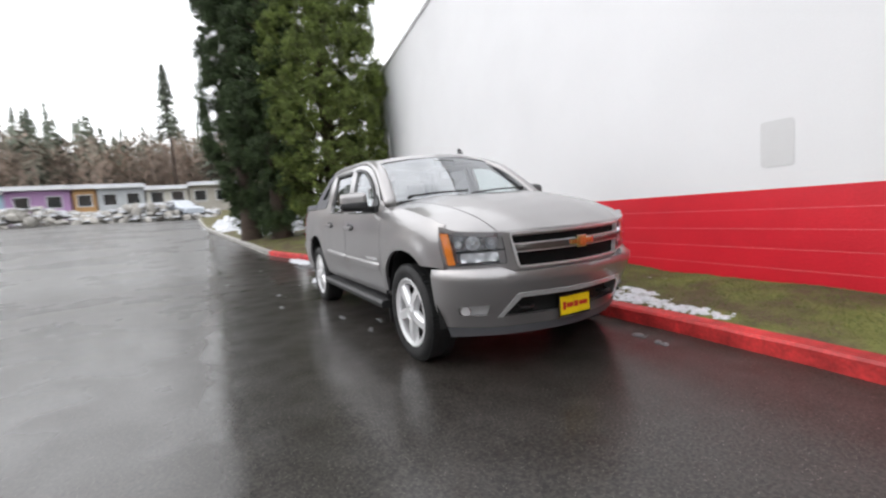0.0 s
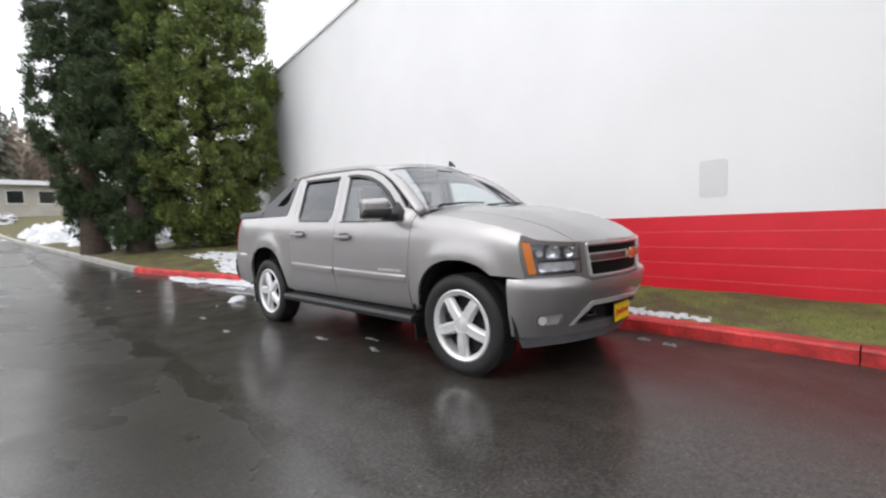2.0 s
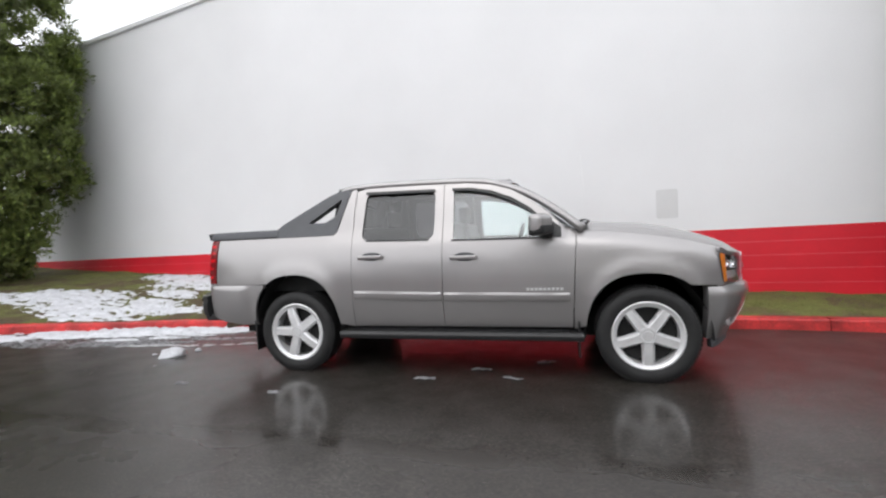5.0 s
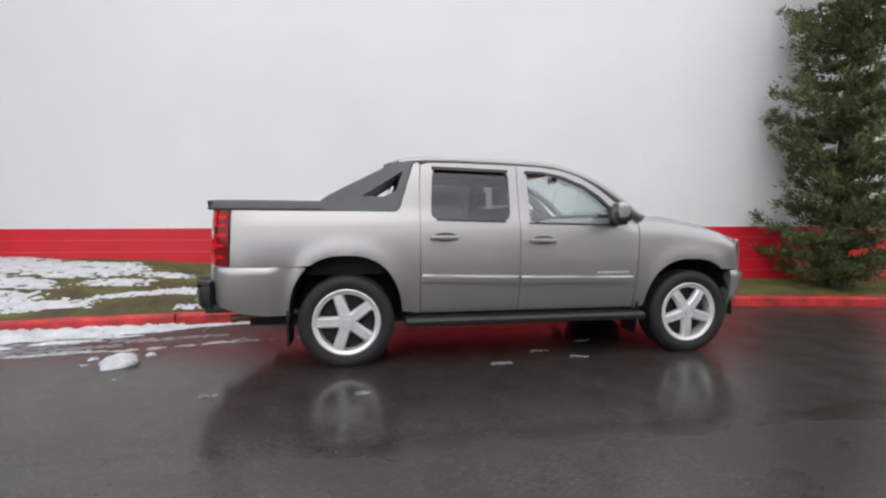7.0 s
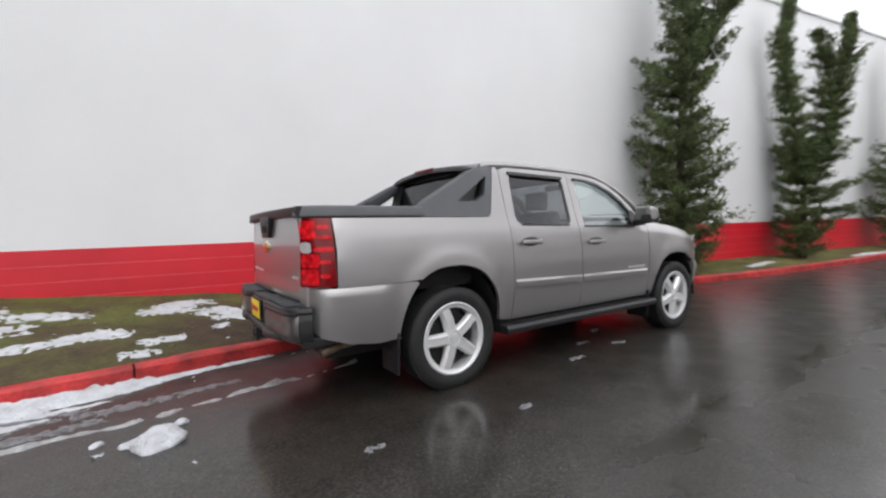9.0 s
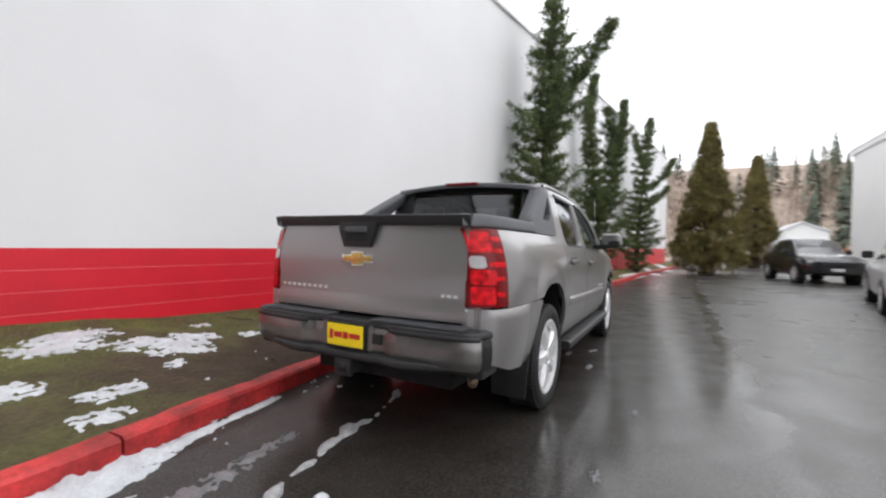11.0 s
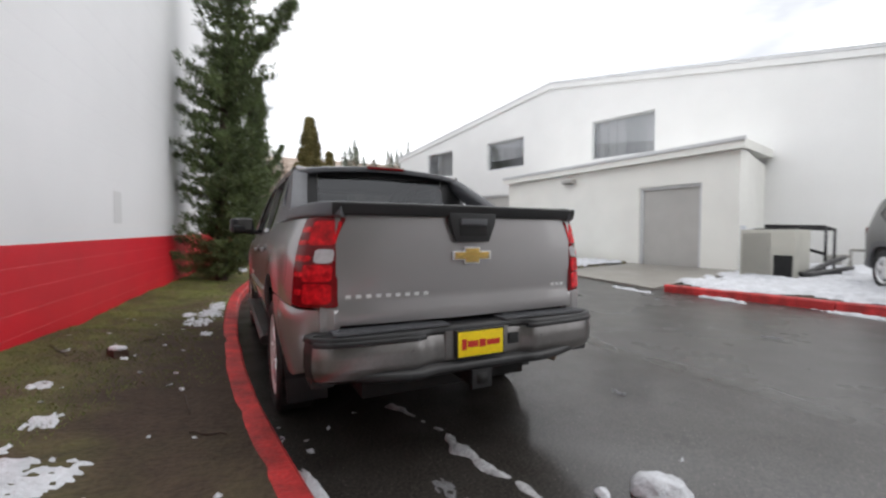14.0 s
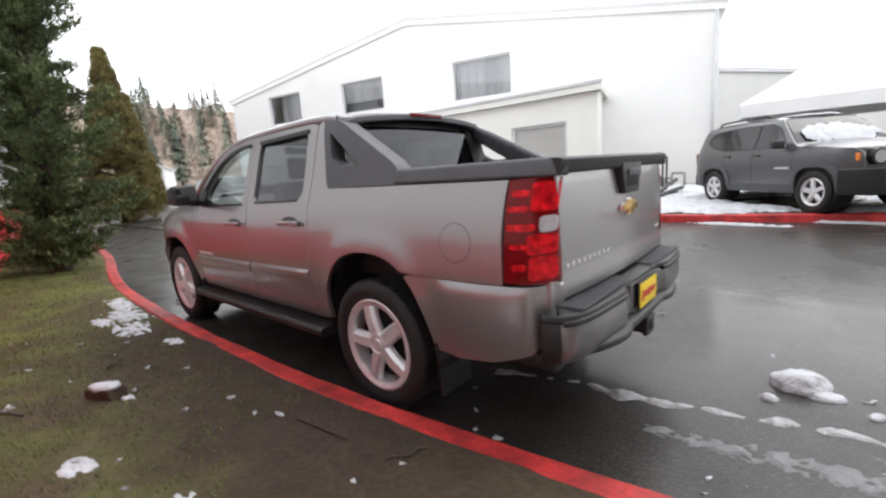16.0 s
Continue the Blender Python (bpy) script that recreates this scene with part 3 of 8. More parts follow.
def along(pts, z):
    """Where a stem given by (x, y, z) points stands at the height z."""
    zs = [p[2] for p in pts]
    return Vector((interp(z, zs, [p[0] for p in pts]), interp(z, zs, [p[1] for p in pts]), z))


def ragged_tree(name, at, seed, label, stems, step=0.30, per=26, leaf=M_LEAF_B, group="ragged conifers by the wall"):
    """An open conifer. Each stem: its line, the foliage's reach at some heights, and its thickness; whorls of upswept limbs in uneven tiers."""
    rng = np.random.default_rng(seed)
    t = thing(name, pose(*at), label, "tree", group)
    cs, ds, sp = [], [], []
    lm = bmesh.new()
    for k_stem, (pts, reach_at, thick) in enumerate(stems):
        z0, z1 = pts[0][2], pts[-1][2]
        hs = np.linspace(z0 - (0.2 if k_stem == 0 else 0.0), z1, 9)
        part("trunk", trunk_mesh([tuple(along(pts, h)) for h in hs], [thick * (1 - 0.88 * i / 8) + 0.008 for i in range(9)], 8), M_BARK, t)
        h = max(z0 + 0.05, 0.12)
        while h < z1:
            base_reach = interp(h, [q[0] for q in reach_at], [q[1] for q in reach_at])
            tier = rng.uniform(0.70, 1.12)
            count = int(rng.integers(7, 10)) if base_reach > 0.45 else int(rng.integers(4, 7))
            turn = rng.uniform(0, 2 * math.pi)
            for q in range(count):
                ang = turn + 2 * math.pi * (q + rng.uniform(-0.3, 0.3)) / count
                lump = 0.80 + 0.75 * noise.noise((math.cos(ang) * 0.9 + seed, math.sin(ang) * 0.9, h * 1.25))
                ln = max(0.10, base_reach * tier * lump * rng.uniform(0.85, 1.15))
                base = along(pts, h)
                way = Vector((math.cos(ang), math.sin(ang), 0))
                mid = base + way * ln * 0.55 + Vector((0, 0, ln * 0.10))
                tip = base + way * ln + Vector((0, 0, ln * rng.uniform(0.12, 0.50) + 0.04))
                limb(lm, base, mid, 0.016, 0.010, 4)
                limb(lm, mid, tip, 0.010, 0.003, 4)
                n = max(4, int(ln * 15))
                for i in range(n):
                    w = 0.16 + 0.84 * (i + rng.uniform(0, 1)) / n
                    p = base.lerp(mid, w / 0.55) if w < 0.55 else mid.lerp(tip, (w - 0.55) / 0.45)
                    side_off = Vector((-way.y, way.x, 0)) * rng.normal(0, 0.16) * ln * 0.55 * w
                    cs.append(tuple(p + side_off + Vector((0, 0, rng.uniform(-0.03, 0.07)))))
                    ds.append((way.x * 0.6, way.y * 0.6, 0.75))
                    sp.append(rng.uniform(0.070, 0.130))
            h += step * rng.uniform(0.75, 1.25) * (1.0 if base_reach > 0.45 else 0.62)
    tagged(part("branchwork", lm, M_BARK, t), kind="stuff")
    v, f = leaf_cloud(rng, cs, ds, per, sp, 0.085, 0.0135)
    raw("crown", v, f, leaf, t)
    return t


column_tree("cypress_tree", (-12.2, 2.05, 0.45), 15.5, 2.15, 11, M_LEAF_A, "tall dense yellow-green conifer, lumpy and full to the ground", bare=0.25, tufts=5600, per=36)
column_tree("cypress_tree", (-12.8, 0.05, 0.50), 17, 1.2, 12, M_LEAF_A2, "tall narrow dark green conifer with a bare trunk foot", bare=0.45, tufts=2600)
column_tree("cypress_tree", (-13.9, -0.95, 0.55), 17, 1.1, 13, M_LEAF_A2, "tall narrow dark green conifer at the kerb's bend", bare=0.9, tufts=2400)
ragged_tree("fir_tree", (6.4, 1.42, 0.20), 21, "ragged dark green conifer against the white wall",
            [([(0, 0, 0), (-0.03, -0.06, 3.0), (-0.1, -0.25, 6.0), (-0.1, -0.3, 8.4)], [(0, 0.80), (0.6, 1.02), (2.2, 1.08), (3.6, 0.98), (5.0, 0.92), (6.3, 0.62), (7.4, 0.36), (8.4, 0.08)], 0.13),
             ([(-0.05, -0.2, 4.5), (0.12, -0.90, 5.5), (0.30, -1.72, 6.9)], [(4.5, 0.40), (5.6, 0.42), (6.5, 0.30), (7.0, 0.08)], 0.05)], per=34)
ragged_tree("fir_tree", (12.0, 0.80, 0.20), 22, "forked dark green conifer with three thin tops",
            [([(0, 0, 0), (0.1, 0.0, 1.8), (0.2, -0.05, 3.4)], [(0, 0.75), (0.5, 1.0), (2.0, 1.20), (3.0, 0.95), (3.4, 0.6)], 0.12),
             ([(0.0, 0.05, 2.2), (-0.25, 0.15, 4.0), (-0.55, 0.28, 5.2), (-0.70, 0.30, 6.2), (-0.40, 0.15, 7.4)], [(2.2, 0.5), (3.8, 0.50), (5.2, 0.36), (6.4, 0.30), (7.4, 0.08)], 0.06),
             ([(0.3, -0.1, 2.4), (0.85, -0.45, 4.2), (0.75, -0.38, 5.2), (0.40, -0.15, 6.5)], [(2.4, 0.6), (4.2, 0.60), (5.2, 0.40), (6.0, 0.30), (6.5, 0.08)], 0.06),
             ([(0.8, -0.4, 3.9), (1.15, -0.6, 5.4), (1.35, -0.68, 6.9)], [(3.9, 0.5), (5.4, 0.42), (6.3, 0.30), (6.9, 0.06)], 0.05)], step=0.30, per=32)
ragged_tree("fir_tree", (19.0, -0.05, 0.20), 23, "dark green conifer with thin side-leaning branches",
            [([(0, 0, 0), (0.1, -0.05, 2.5), (0.4, -0.2, 5.0), (0.85, -0.45, 8.0)], [(0, 0.7), (0.5, 1.05), (2.2, 1.25), (3.3, 1.0), (4.5, 0.85), (6.0, 0.62), (7.2, 0.36), (8.0, 0.08)], 0.12),
             ([(0.7, -0.5, 4.2), (1.6, -1.15, 5.0), (2.1, -1.5, 5.9)], [(4.2, 0.35), (5.2, 0.26), (5.9, 0.06)], 0.04),
             ([(0.6, -0.5, 3.4), (1.3, -1.0, 3.9), (1.75, -1.3, 4.4)], [(3.4, 0.35), (3.9, 0.26), (4.4, 0.06)], 0.035),
             ([(0.4, -0.1, 5.6), (0.1, 0.15, 6.4), (-0.05, 0.25, 7.0)], [(5.6, 0.3), (6.4, 0.25), (7.0, 0.06)], 0.03)], step=0.32, per=30)
column_tree("arborvitae", (22.4, -3.3, 0.1), 8.0, 1.75, 31, M_LEAF_C, "tall cone-shaped arborvitae with bronzed winter leaves", bare=0.15, tufts=2000, per=34, group="arborvitae pair", cone=True)
column_tree("arborvitae", (34, -6.9, 0.1), 8.2, 1.70, 32, M_LEAF_C, "cone-shaped arborvitae behind the road's bend", bare=0.15, tufts=1700, per=34, group="arborvitae pair", cone=True)


# ---------------------------------------------------------------- the pickup truck
from mathutils import geometry

M_PAINT = material("grey_metallic_paint", (0.335, 0.322, 0.322), rough=0.36, metal=0.72, var=0.025, scale=3, coat=0.8, fine=0.03, bump_scale=400, rough_var=0.03)
M_PAINT.node_tree.nodes["Principled BSDF"].inputs["Coat Roughness"].default_value = 0.04
M_PLASTIC = material("grey_textured_plastic", (0.085, 0.087, 0.095), rough=0.55, var=0.08, scale=8, bump=0.0006, bump_scale=260)
M_BLACK = material("black_plastic", (0.014, 0.014, 0.015), rough=0.45, var=0.15, scale=10, bump=0.0005, bump_scale=200)
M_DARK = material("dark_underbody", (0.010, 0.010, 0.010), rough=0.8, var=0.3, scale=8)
M_CHROME = material("chrome_trim", (0.75, 0.75, 0.76), rough=0.14, metal=1.0, var=0.03, scale=8)
M_BRIGHT = material("satin_bright_trim", (0.74, 0.74, 0.75), rough=0.28, metal=0.55, var=0.05, scale=10)
M_BUMPER = material("dirty_bright_bumper", (0.22, 0.21, 0.205), rough=0.33, metal=0.9, var=0.12, scale=5)
M_ALLOY = material("silver_alloy", (0.74, 0.74, 0.75), rough=0.36, metal=0.5, var=0.05, scale=12)
M_TYRE = material("tyre_rubber", (0.012, 0.012, 0.0125), rough=0.7, var=0.2, scale=14, bump=0.002, bump_scale=80)
M_REDLENS = material("dark_red_lens", (0.16, 0.004, 0.006), rough=0.16, var=0.15, scale=20, spec=0.3)
M_REDLAMP = material("bright_red_lens", (0.56, 0.008, 0.014), rough=0.22, var=0.55, scale=26, spec=0.2)
M_CLEARLAMP = material("clear_lamp", (0.46, 0.44, 0.45), rough=0.15, var=0.1, scale=40, coat=0.8)
M_AMBER = material("amber_lens", (0.85, 0.24, 0.03), rough=0.15, var=0.1, scale=40, coat=0.8)
M_REFLECT = material("lamp_reflector", (0.86, 0.87, 0.88), rough=0.3, metal=0.6, var=0.1, scale=30)
M_LAMPBACK = material("dark_lamp_housing", (0.42, 0.42, 0.43), rough=0.25, metal=0.8, var=0.2, scale=30)
M_MESH = material("black_grille_mesh", (0.004, 0.004, 0.004), spec=0.15, rough=0.7, var=0.3, scale=60, bump=0.004, bump_scale=180)
M_GOLD = material("gold_badge", (0.62, 0.42, 0.13), rough=0.25, metal=0.8, var=0.08, scale=30)
M_YELLOW = material("yellow_plate", (0.92, 0.68, 0.01), rough=0.4, var=0.04, scale=20)
M_REDINK = material("red_print", (0.55, 0.03, 0.02), rough=0.5, var=0.05, scale=20)
M_SEAT = material("grey_seat_cloth", (0.30, 0.29, 0.28), rough=0.9, var=0.12, scale=14, bump=0.001, bump_scale=200)
M_TONNEAU = material("black_bed_cover", (0.022, 0.022, 0.024), rough=0.5, var=0.12, scale=8, bump=0.001, bump_scale=150)
G_CLEAR = glass_material("clear_glass", (0.88, 0.97, 0.96), f0=0.10)
G_SCREEN = glass_material("windscreen_glass", (0.82, 0.88, 0.88), f0=0.26)
G_TINT = glass_material("tinted_glass", (0.24, 0.24, 0.25), f0=0.06)
G_DARK = glass_material("dark_back_glass", (0.09, 0.09, 0.095), f0=0.05)
G_LENS = glass_material("lamp_cover", (0.92, 0.93, 0.95))

truck = thing("pickup_truck", Matrix.Identity(4), "grey metallic crew-cab pickup truck parked along the red kerb", "pickup truck")

Z_PROFILE = ([0.26, 0.36, 0.44, 0.50, 0.62, 0.75, 0.95, 1.10, 1.22, 1.30, 1.36, 1.45, 1.60, 1.78, 1.84, 1.90],
             [0.82, 0.900, 0.934, 0.953, 0.979, 0.996, 0.998, 0.986, 0.964, 0.940, 0.914, 0.886, 0.843, 0.787, 0.752, 0.68])
HUBS = ((1.651, 0.395, 0.545), (-1.651, 0.400, 0.600))


def half_width(x, z):
    """Half the body's width at a station and height: barrel sides, tumblehome, drawn-in ends and arch flares."""
    w = (interp(z - 0.03, *Z_PROFILE) + interp(z, *Z_PROFILE) + interp(z + 0.03, *Z_PROFILE)) / 3
    if x < -2.15:
        w *= 1 - 0.085 * ((-2.15 - x) / 0.61) ** 4
    if x < -2.68:
        w -= 0.085 * ((-2.68 - x) / 0.10) ** 2
    if x > 1.8:
        w -= 0.065 * ((x - 1.8) / 0.45) ** 2
    if x > 1.0 and z > 1.0:
        e = hood_edge(x)
        w -= 0.05 * max(0.0, min(1.0, (z - e + 0.12) / 0.12)) ** 2
    for hx, a, b in HUBS:
        r = (abs((x - hx) / (a + 0.085)) ** 2.5 + abs((z - 0.40) / (b + 0.085)) ** 2.5) ** 0.4
        if z > 0.38:
            w += 0.020 * math.exp(-((r - 0.93) / 0.11) ** 2) if r > 0.93 else 0.020
    return w


def hood_edge(x):
    return interp(x, [1.0, 1.12, 1.4, 1.7, 2.0, 2.2, 2.4, 2.56], [1.315, 1.305, 1.285, 1.245, 1.185, 1.125, 1.075, 1.035])


def resample(poly, step, closed=True):
    out = []
    n = len(poly)
    for i in range(n if closed else n - 1):
        a, b = Vector(poly[i]), Vector(poly[(i + 1) % n])
        k = max(1, int(math.ceil((b - a).length / step)))
        out += [a.lerp(b, j / k) for j in range(k)]
    return out


def inside(p, poly):
    x, y = p
    c = False
    n = len(poly)
    for i in range(n):
        (x1, y1), (x2, y2) = poly[i], poly[i - 1]
        if (y1 > y) != (y2 > y) and x < (x2 - x1) * (y - y1) / (y2 - y1) + x1:
            c = not c
    return c


def rounded(poly, r, seg=4):
    """The outline with its corners rounded."""
    out = []
    n = len(poly)
    for i in range(n):
        p, a, b = Vector(poly[i]), Vector(poly[i - 1]), Vector(poly[(i + 1) % n])
        ra = min(r, (a - p).length * 0.45)
        rb = min(r, (b - p).length * 0.45)
        pa, pb = p + (a - p).normalized() * ra, p + (b - p).normalized() * rb
        for k in range(seg + 1):
            t = k / seg
            out.append(tuple((1 - t) ** 2 * pa + 2 * t * (1 - t) * p + t * t * pb))
    return out


def skin_bm(outline, place, holes=(), step=0.05, thick=0.02, flip=False, back=False):
    """A curved sheet: the outline, less its holes, filled with small triangles and laid on place(u, v, depth), with turned edges."""
    loops = [resample(outline, step)] + [resample(h, step) for h in holes]
    verts, edges = [], []
    for lp in loops:
        k = len(verts)
        verts += lp
        edges += [(k + i, k + (i + 1) % len(lp)) for i in range(len(lp))]
    us, vs = [p[0] for p in loops[0]], [p[1] for p in loops[0]]
    border = np.array([tuple(v) for v in verts])
    outs = [[tuple(p) for p in lp] for lp in loops]
    row = 0
    v = min(vs) + step * 0.5
    while v < max(vs):
        u = min(us) + step * (0.5 if row % 2 else 0.0)
        while u < max(us):
            if inside((u, v), outs[0]) and not any(inside((u, v), h) for h in outs[1:]):
                if np.min(np.hypot(border[:, 0] - u, border[:, 1] - v)) > step * 0.45:
                    verts.append(Vector((u, v)))
            u += step
        v += step * 0.87
        row += 1
    r = geometry.delaunay_2d_cdt(verts, edges, [], 0, 1e-5)
    pts, tris = r[0], r[2]
    bm = bmesh.new()
    bv = [bm.verts.new(place(p[0], p[1], 0.0)) for p in pts]
    for t in tris:
        c = sum((pts[i] for i in t), Vector((0, 0))) / len(t)
        e = [(pts[t[i]] - pts[t[i - 1]]) for i in range(3)]
        if abs(e[0].x * e[1].y - e[0].y * e[1].x) < 0.0012 * max(q.length for q in e):
            continue
        if inside(c, outs[0]) and not any(inside(c, h) for h in outs[1:]):
            try:
                bm.faces.new([bv[i] for i in (t[::-1] if flip else t)])
            except ValueError:
                pass
    rim = [e for e in bm.edges if len(e.link_faces) == 1]
    index = {x: i for i, x in enumerate(bv)}
    deep = {}
    if thick:
        for e in rim:
            for w in e.verts:
                if w not in deep:
                    p = pts[index[w]]
                    deep[w] = bm.verts.new(place(p[0], p[1], thick))
        for e in rim:
            f = e.link_faces[0]
            a, b = e.verts
            lp = [l for l in f.loops if l.edge == e][0]
            a, b = lp.vert, lp.link_loop_next.vert
            bm.faces.new((b, a, deep[a], deep[b]))
            e.smooth = False
    if back:
        for f in [f for f in bm.faces if all(w in index for w in f.verts)]:
            vv = []
            for w in f.verts:
                if w not in deep:
                    p = pts[index[w]]
                    deep[w] = bm.verts.new(place(p[0], p[1], thick))
                vv.append(deep[w])
            bm.faces.new(vv[::-1])
    loose = [w for w in bm.verts if not w.link_faces]
    bmesh.ops.delete(bm, geom=loose, context="VERTS")
    return bm


def side_place(s, out=0.0):
    return lambda x, z, d: Vector((x, s * (half_width(x, z) + out - d), z))


def side(name, outline, s, mat, holes=(), step=0.05, thick=0.02, out=0.0, label="", parent=None, back=False):
    return part(name, skin_bm(outline, side_place(s, out), holes, step, thick, flip=s > 0, back=back), mat, parent or truck, label)


def arch(hub, z_left, z_right, grow=0.0):
    """The wheel opening's edge from its rear foot over the top to its front foot."""
    hx, a, b = HUBS[hub]
    hx = hx - 0.006 if hub == 0 else hx
    a, b = a + 0.085 + grow, b - 0.012 + grow
    out = []
    for k in range(33):
        t = math.pi * (1 - k / 32)
        cx, cz = math.cos(t), math.sin(t)
        x, z = hx + a * math.copysign(abs(cx) ** 0.83, cx), 0.40 + b * abs(cz) ** 0.83
        if (cx < 0 and z >= z_left) or (cx >= 0 and z >= z_right):
            out.append((x, z))
    return out


def moulding(s, parent, x0, x1, z0, z1):
    """A raised bar along a door, bevelled towards the sky."""
    bm = bmesh.new()
    rings = []
    for i in range(15):
        k = i / 14
        x, z = x0 + (x1 - x0) * k, z0 + (z1 - z0) * k
        end = min(1.0, 14 * min(k, 1 - k) + 0.25)
        prof = [(-0.040, -0.004), (-0.034, 0.020 * end), (-0.004, 0.028 * end), (0.022, 0.025 * end), (0.038, 0.006 * end), (0.040, -0.004)]
        rings.append([bm.verts.new((x, s * (half_width(x, z + dz) + o), z + dz)) for dz, o in prof])
    for a, b in zip(rings, rings[1:]):
        for k in range(5):
            bm.faces.new((a[k], b[k], b[k + 1], a[k + 1]))
    bm.faces.new(rings[0])
    bm.faces.new(rings[-1][::-1])
    bmesh.ops.recalc_face_normals(bm, faces=bm.faces)
    return part("moulding", sharpen(bm, 25), M_PAINT, parent)


FRONT_WINDOW = rounded([(0.015, 1.275), (0.87, 1.262), (0.83, 1.40), (0.70, 1.525), (0.55, 1.625), (0.36, 1.705), (0.18, 1.745), (0.015, 1.752)], 0.035)
REAR_WINDOW = rounded([(-0.915, 1.30), (-0.175, 1.285), (-0.165, 1.758), (-0.885, 1.775)], 0.085)
SAIL_HOLE = rounded([(-1.155, 1.735), (-1.52, 1.50), (-1.32, 1.50), (-1.215, 1.56)], 0.02)

for s in (-1, 1):
    # doors, wings and bed side
    f_arch = arch(0, 0.45, 0.80)
    side("front_wing", [(1.068, 0.45)] + f_arch + [(2.235, 0.815), (2.205, 0.93), (2.185, 1.06), (2.195, hood_edge(2.195)), (2.0, hood_edge(2.0)), (1.85, hood_edge(1.85)),
                        (1.7, hood_edge(1.7)), (1.4, hood_edge(1.4)), (1.113, hood_edge(1.113)), (1.106, 1.20), (1.087, 0.95), (1.071, 0.65)], s, M_PAINT, thick=0.03)
    door_f = side("front_door", [(-0.095, 0.465), (1.056, 0.465), (1.064, 0.65), (1.080, 0.95), (1.099, 1.20), (1.105, 1.31), (0.985, 1.375), (0.88, 1.485), (0.72, 1.615), (0.55, 1.715),
                                 (0.36, 1.775), (0.15, 1.803), (-0.078, 1.812)], s, M_PAINT, [FRONT_WINDOW], thick=0.035)
    door_r = side("rear_door", [(-1.007, 0.465), (-0.101, 0.465), (-0.084, 1.812), (-0.55, 1.824), (-0.90, 1.824), (-0.990, 1.80), (-1.003, 1.60), (-1.007, 1.3)], s, M_PAINT, [REAR_WINDOW], thick=0.035)
    r_arch = arch(1, 0.46, 0.46)
    side("bed_side", [(-1.013, 0.46), (-1.010, 1.60), (-0.997, 1.80), (-1.02, 1.835), (-1.06, 1.80), (-1.165, 1.46), (-1.185, 1.40), (-1.22, 1.366), (-1.9, 1.366), (-2.592, 1.366), (-2.585, 1.14), (-2.592, 0.893), (-2.09, 0.893)]
         + [p for p in r_arch if p[0] > -1.9 or p[1] > 0.893], s, M_PAINT, thick=0.03)
    part("rear_quarter", skin_bm([p for p in r_arch if p[0] < -1.9 and p[1] < 0.885][::-1] + [(-2.11, 0.475), (-2.30, 0.47), (-2.52, 0.50), (-2.70, 0.560), (-2.775, 0.64), (-2.79, 0.80), (-2.79, 0.89), (-2.6, 0.89), (-2.3, 0.89), (-2.0, 0.89)],
         lambda x, z, d: Vector((x, s * (half_width(x, z) + 0.003 - d + 0.020 * max(0.0, min(1.0, (0.888 - z) / 0.030)) * max(0.0, min(1.0, (-2.17 - x) / 0.12)) * max(0.0, min(1.0, (x + 2.775) / 0.14))), z)), step=0.03, thick=0.03, flip=s > 0), M_PAINT, truck)
    side("rocker", [(-1.12, 0.38), (1.10, 0.38), (1.075, 0.455), (-1.12, 0.455)], s, M_DARK, thick=0.02, out=-0.03)
    # glass and rain visors
    side("window_glass", FRONT_WINDOW, s, G_CLEAR, thick=0.0, out=-0.022, parent=door_f, label="clear side window glass")
    side("window_glass", REAR_WINDOW, s, G_TINT, thick=0.0, out=-0.022, parent=door_r, label="dark tinted side window glass")
    side("rain_visor", [(0.0, 1.738), (0.17, 1.730), (0.36, 1.690), (0.55, 1.610), (0.70, 1.512), (0.83, 1.395), (0.85, 1.41), (0.72, 1.538), (0.565, 1.638), (0.37, 1.718), (0.17, 1.757), (0.0, 1.763)], s, M_BLACK,
         thick=0.025, out=0.020, parent=door_f, label="dark plastic rain visor")
    side("rain_visor", rounded([(-0.89, 1.758), (-0.17, 1.740), (-0.17, 1.768), (-0.89, 1.787)], 0.01), s, M_BLACK, thick=0.02, out=0.014, parent=door_r, label="dark plastic rain visor")
    # black rubber along the sills and round the glass
    side("window_sill", [(0.0, 1.264), (0.88, 1.251), (0.875, 1.266), (0.0, 1.279)], s, M_BLACK, thick=0.012, out=0.006, parent=door_f)
    side("window_sill", [(-0.86, 1.290), (-0.22, 1.276), (-0.22, 1.290), (-0.86, 1.303)], s, M_BLACK, thick=0.012, out=0.006, parent=door_r)
    # door mouldings, wider at the front
    moulding(s, door_f, -0.083, 1.035, 0.753, 0.738)
    moulding(s, door_r, -0.99, -0.112, 0.778, 0.755)
    # handles
    for hx, hz, dr in ((0.115, 1.112, door_f), (-0.800, 1.140, door_r)):
        y = half_width(hx, hz)
        bm = bmesh.new()
        cyl(bm, (0, -0.012, 0), (0, 0.003, 0), 1.0, n=28)
        bmesh.ops.transform(bm, matrix=Matrix.Translation((hx + 0.01, s * y, hz + 0.004)) @ Matrix.Diagonal((0.105, 1, 0.040, 1)), verts=bm.verts)
        part("handle_cup", sharpen(bm), M_PLASTIC, dr)
        bm = bmesh.new()
        box(bm, (hx - 0.125, s * (y + 0.012), hz - 0.020), (hx + 0.125, s * (y + 0.045), hz + 0.018), 0.013, 3)
        part("handle", bm, M_PAINT, dr, "body-coloured pull handle")
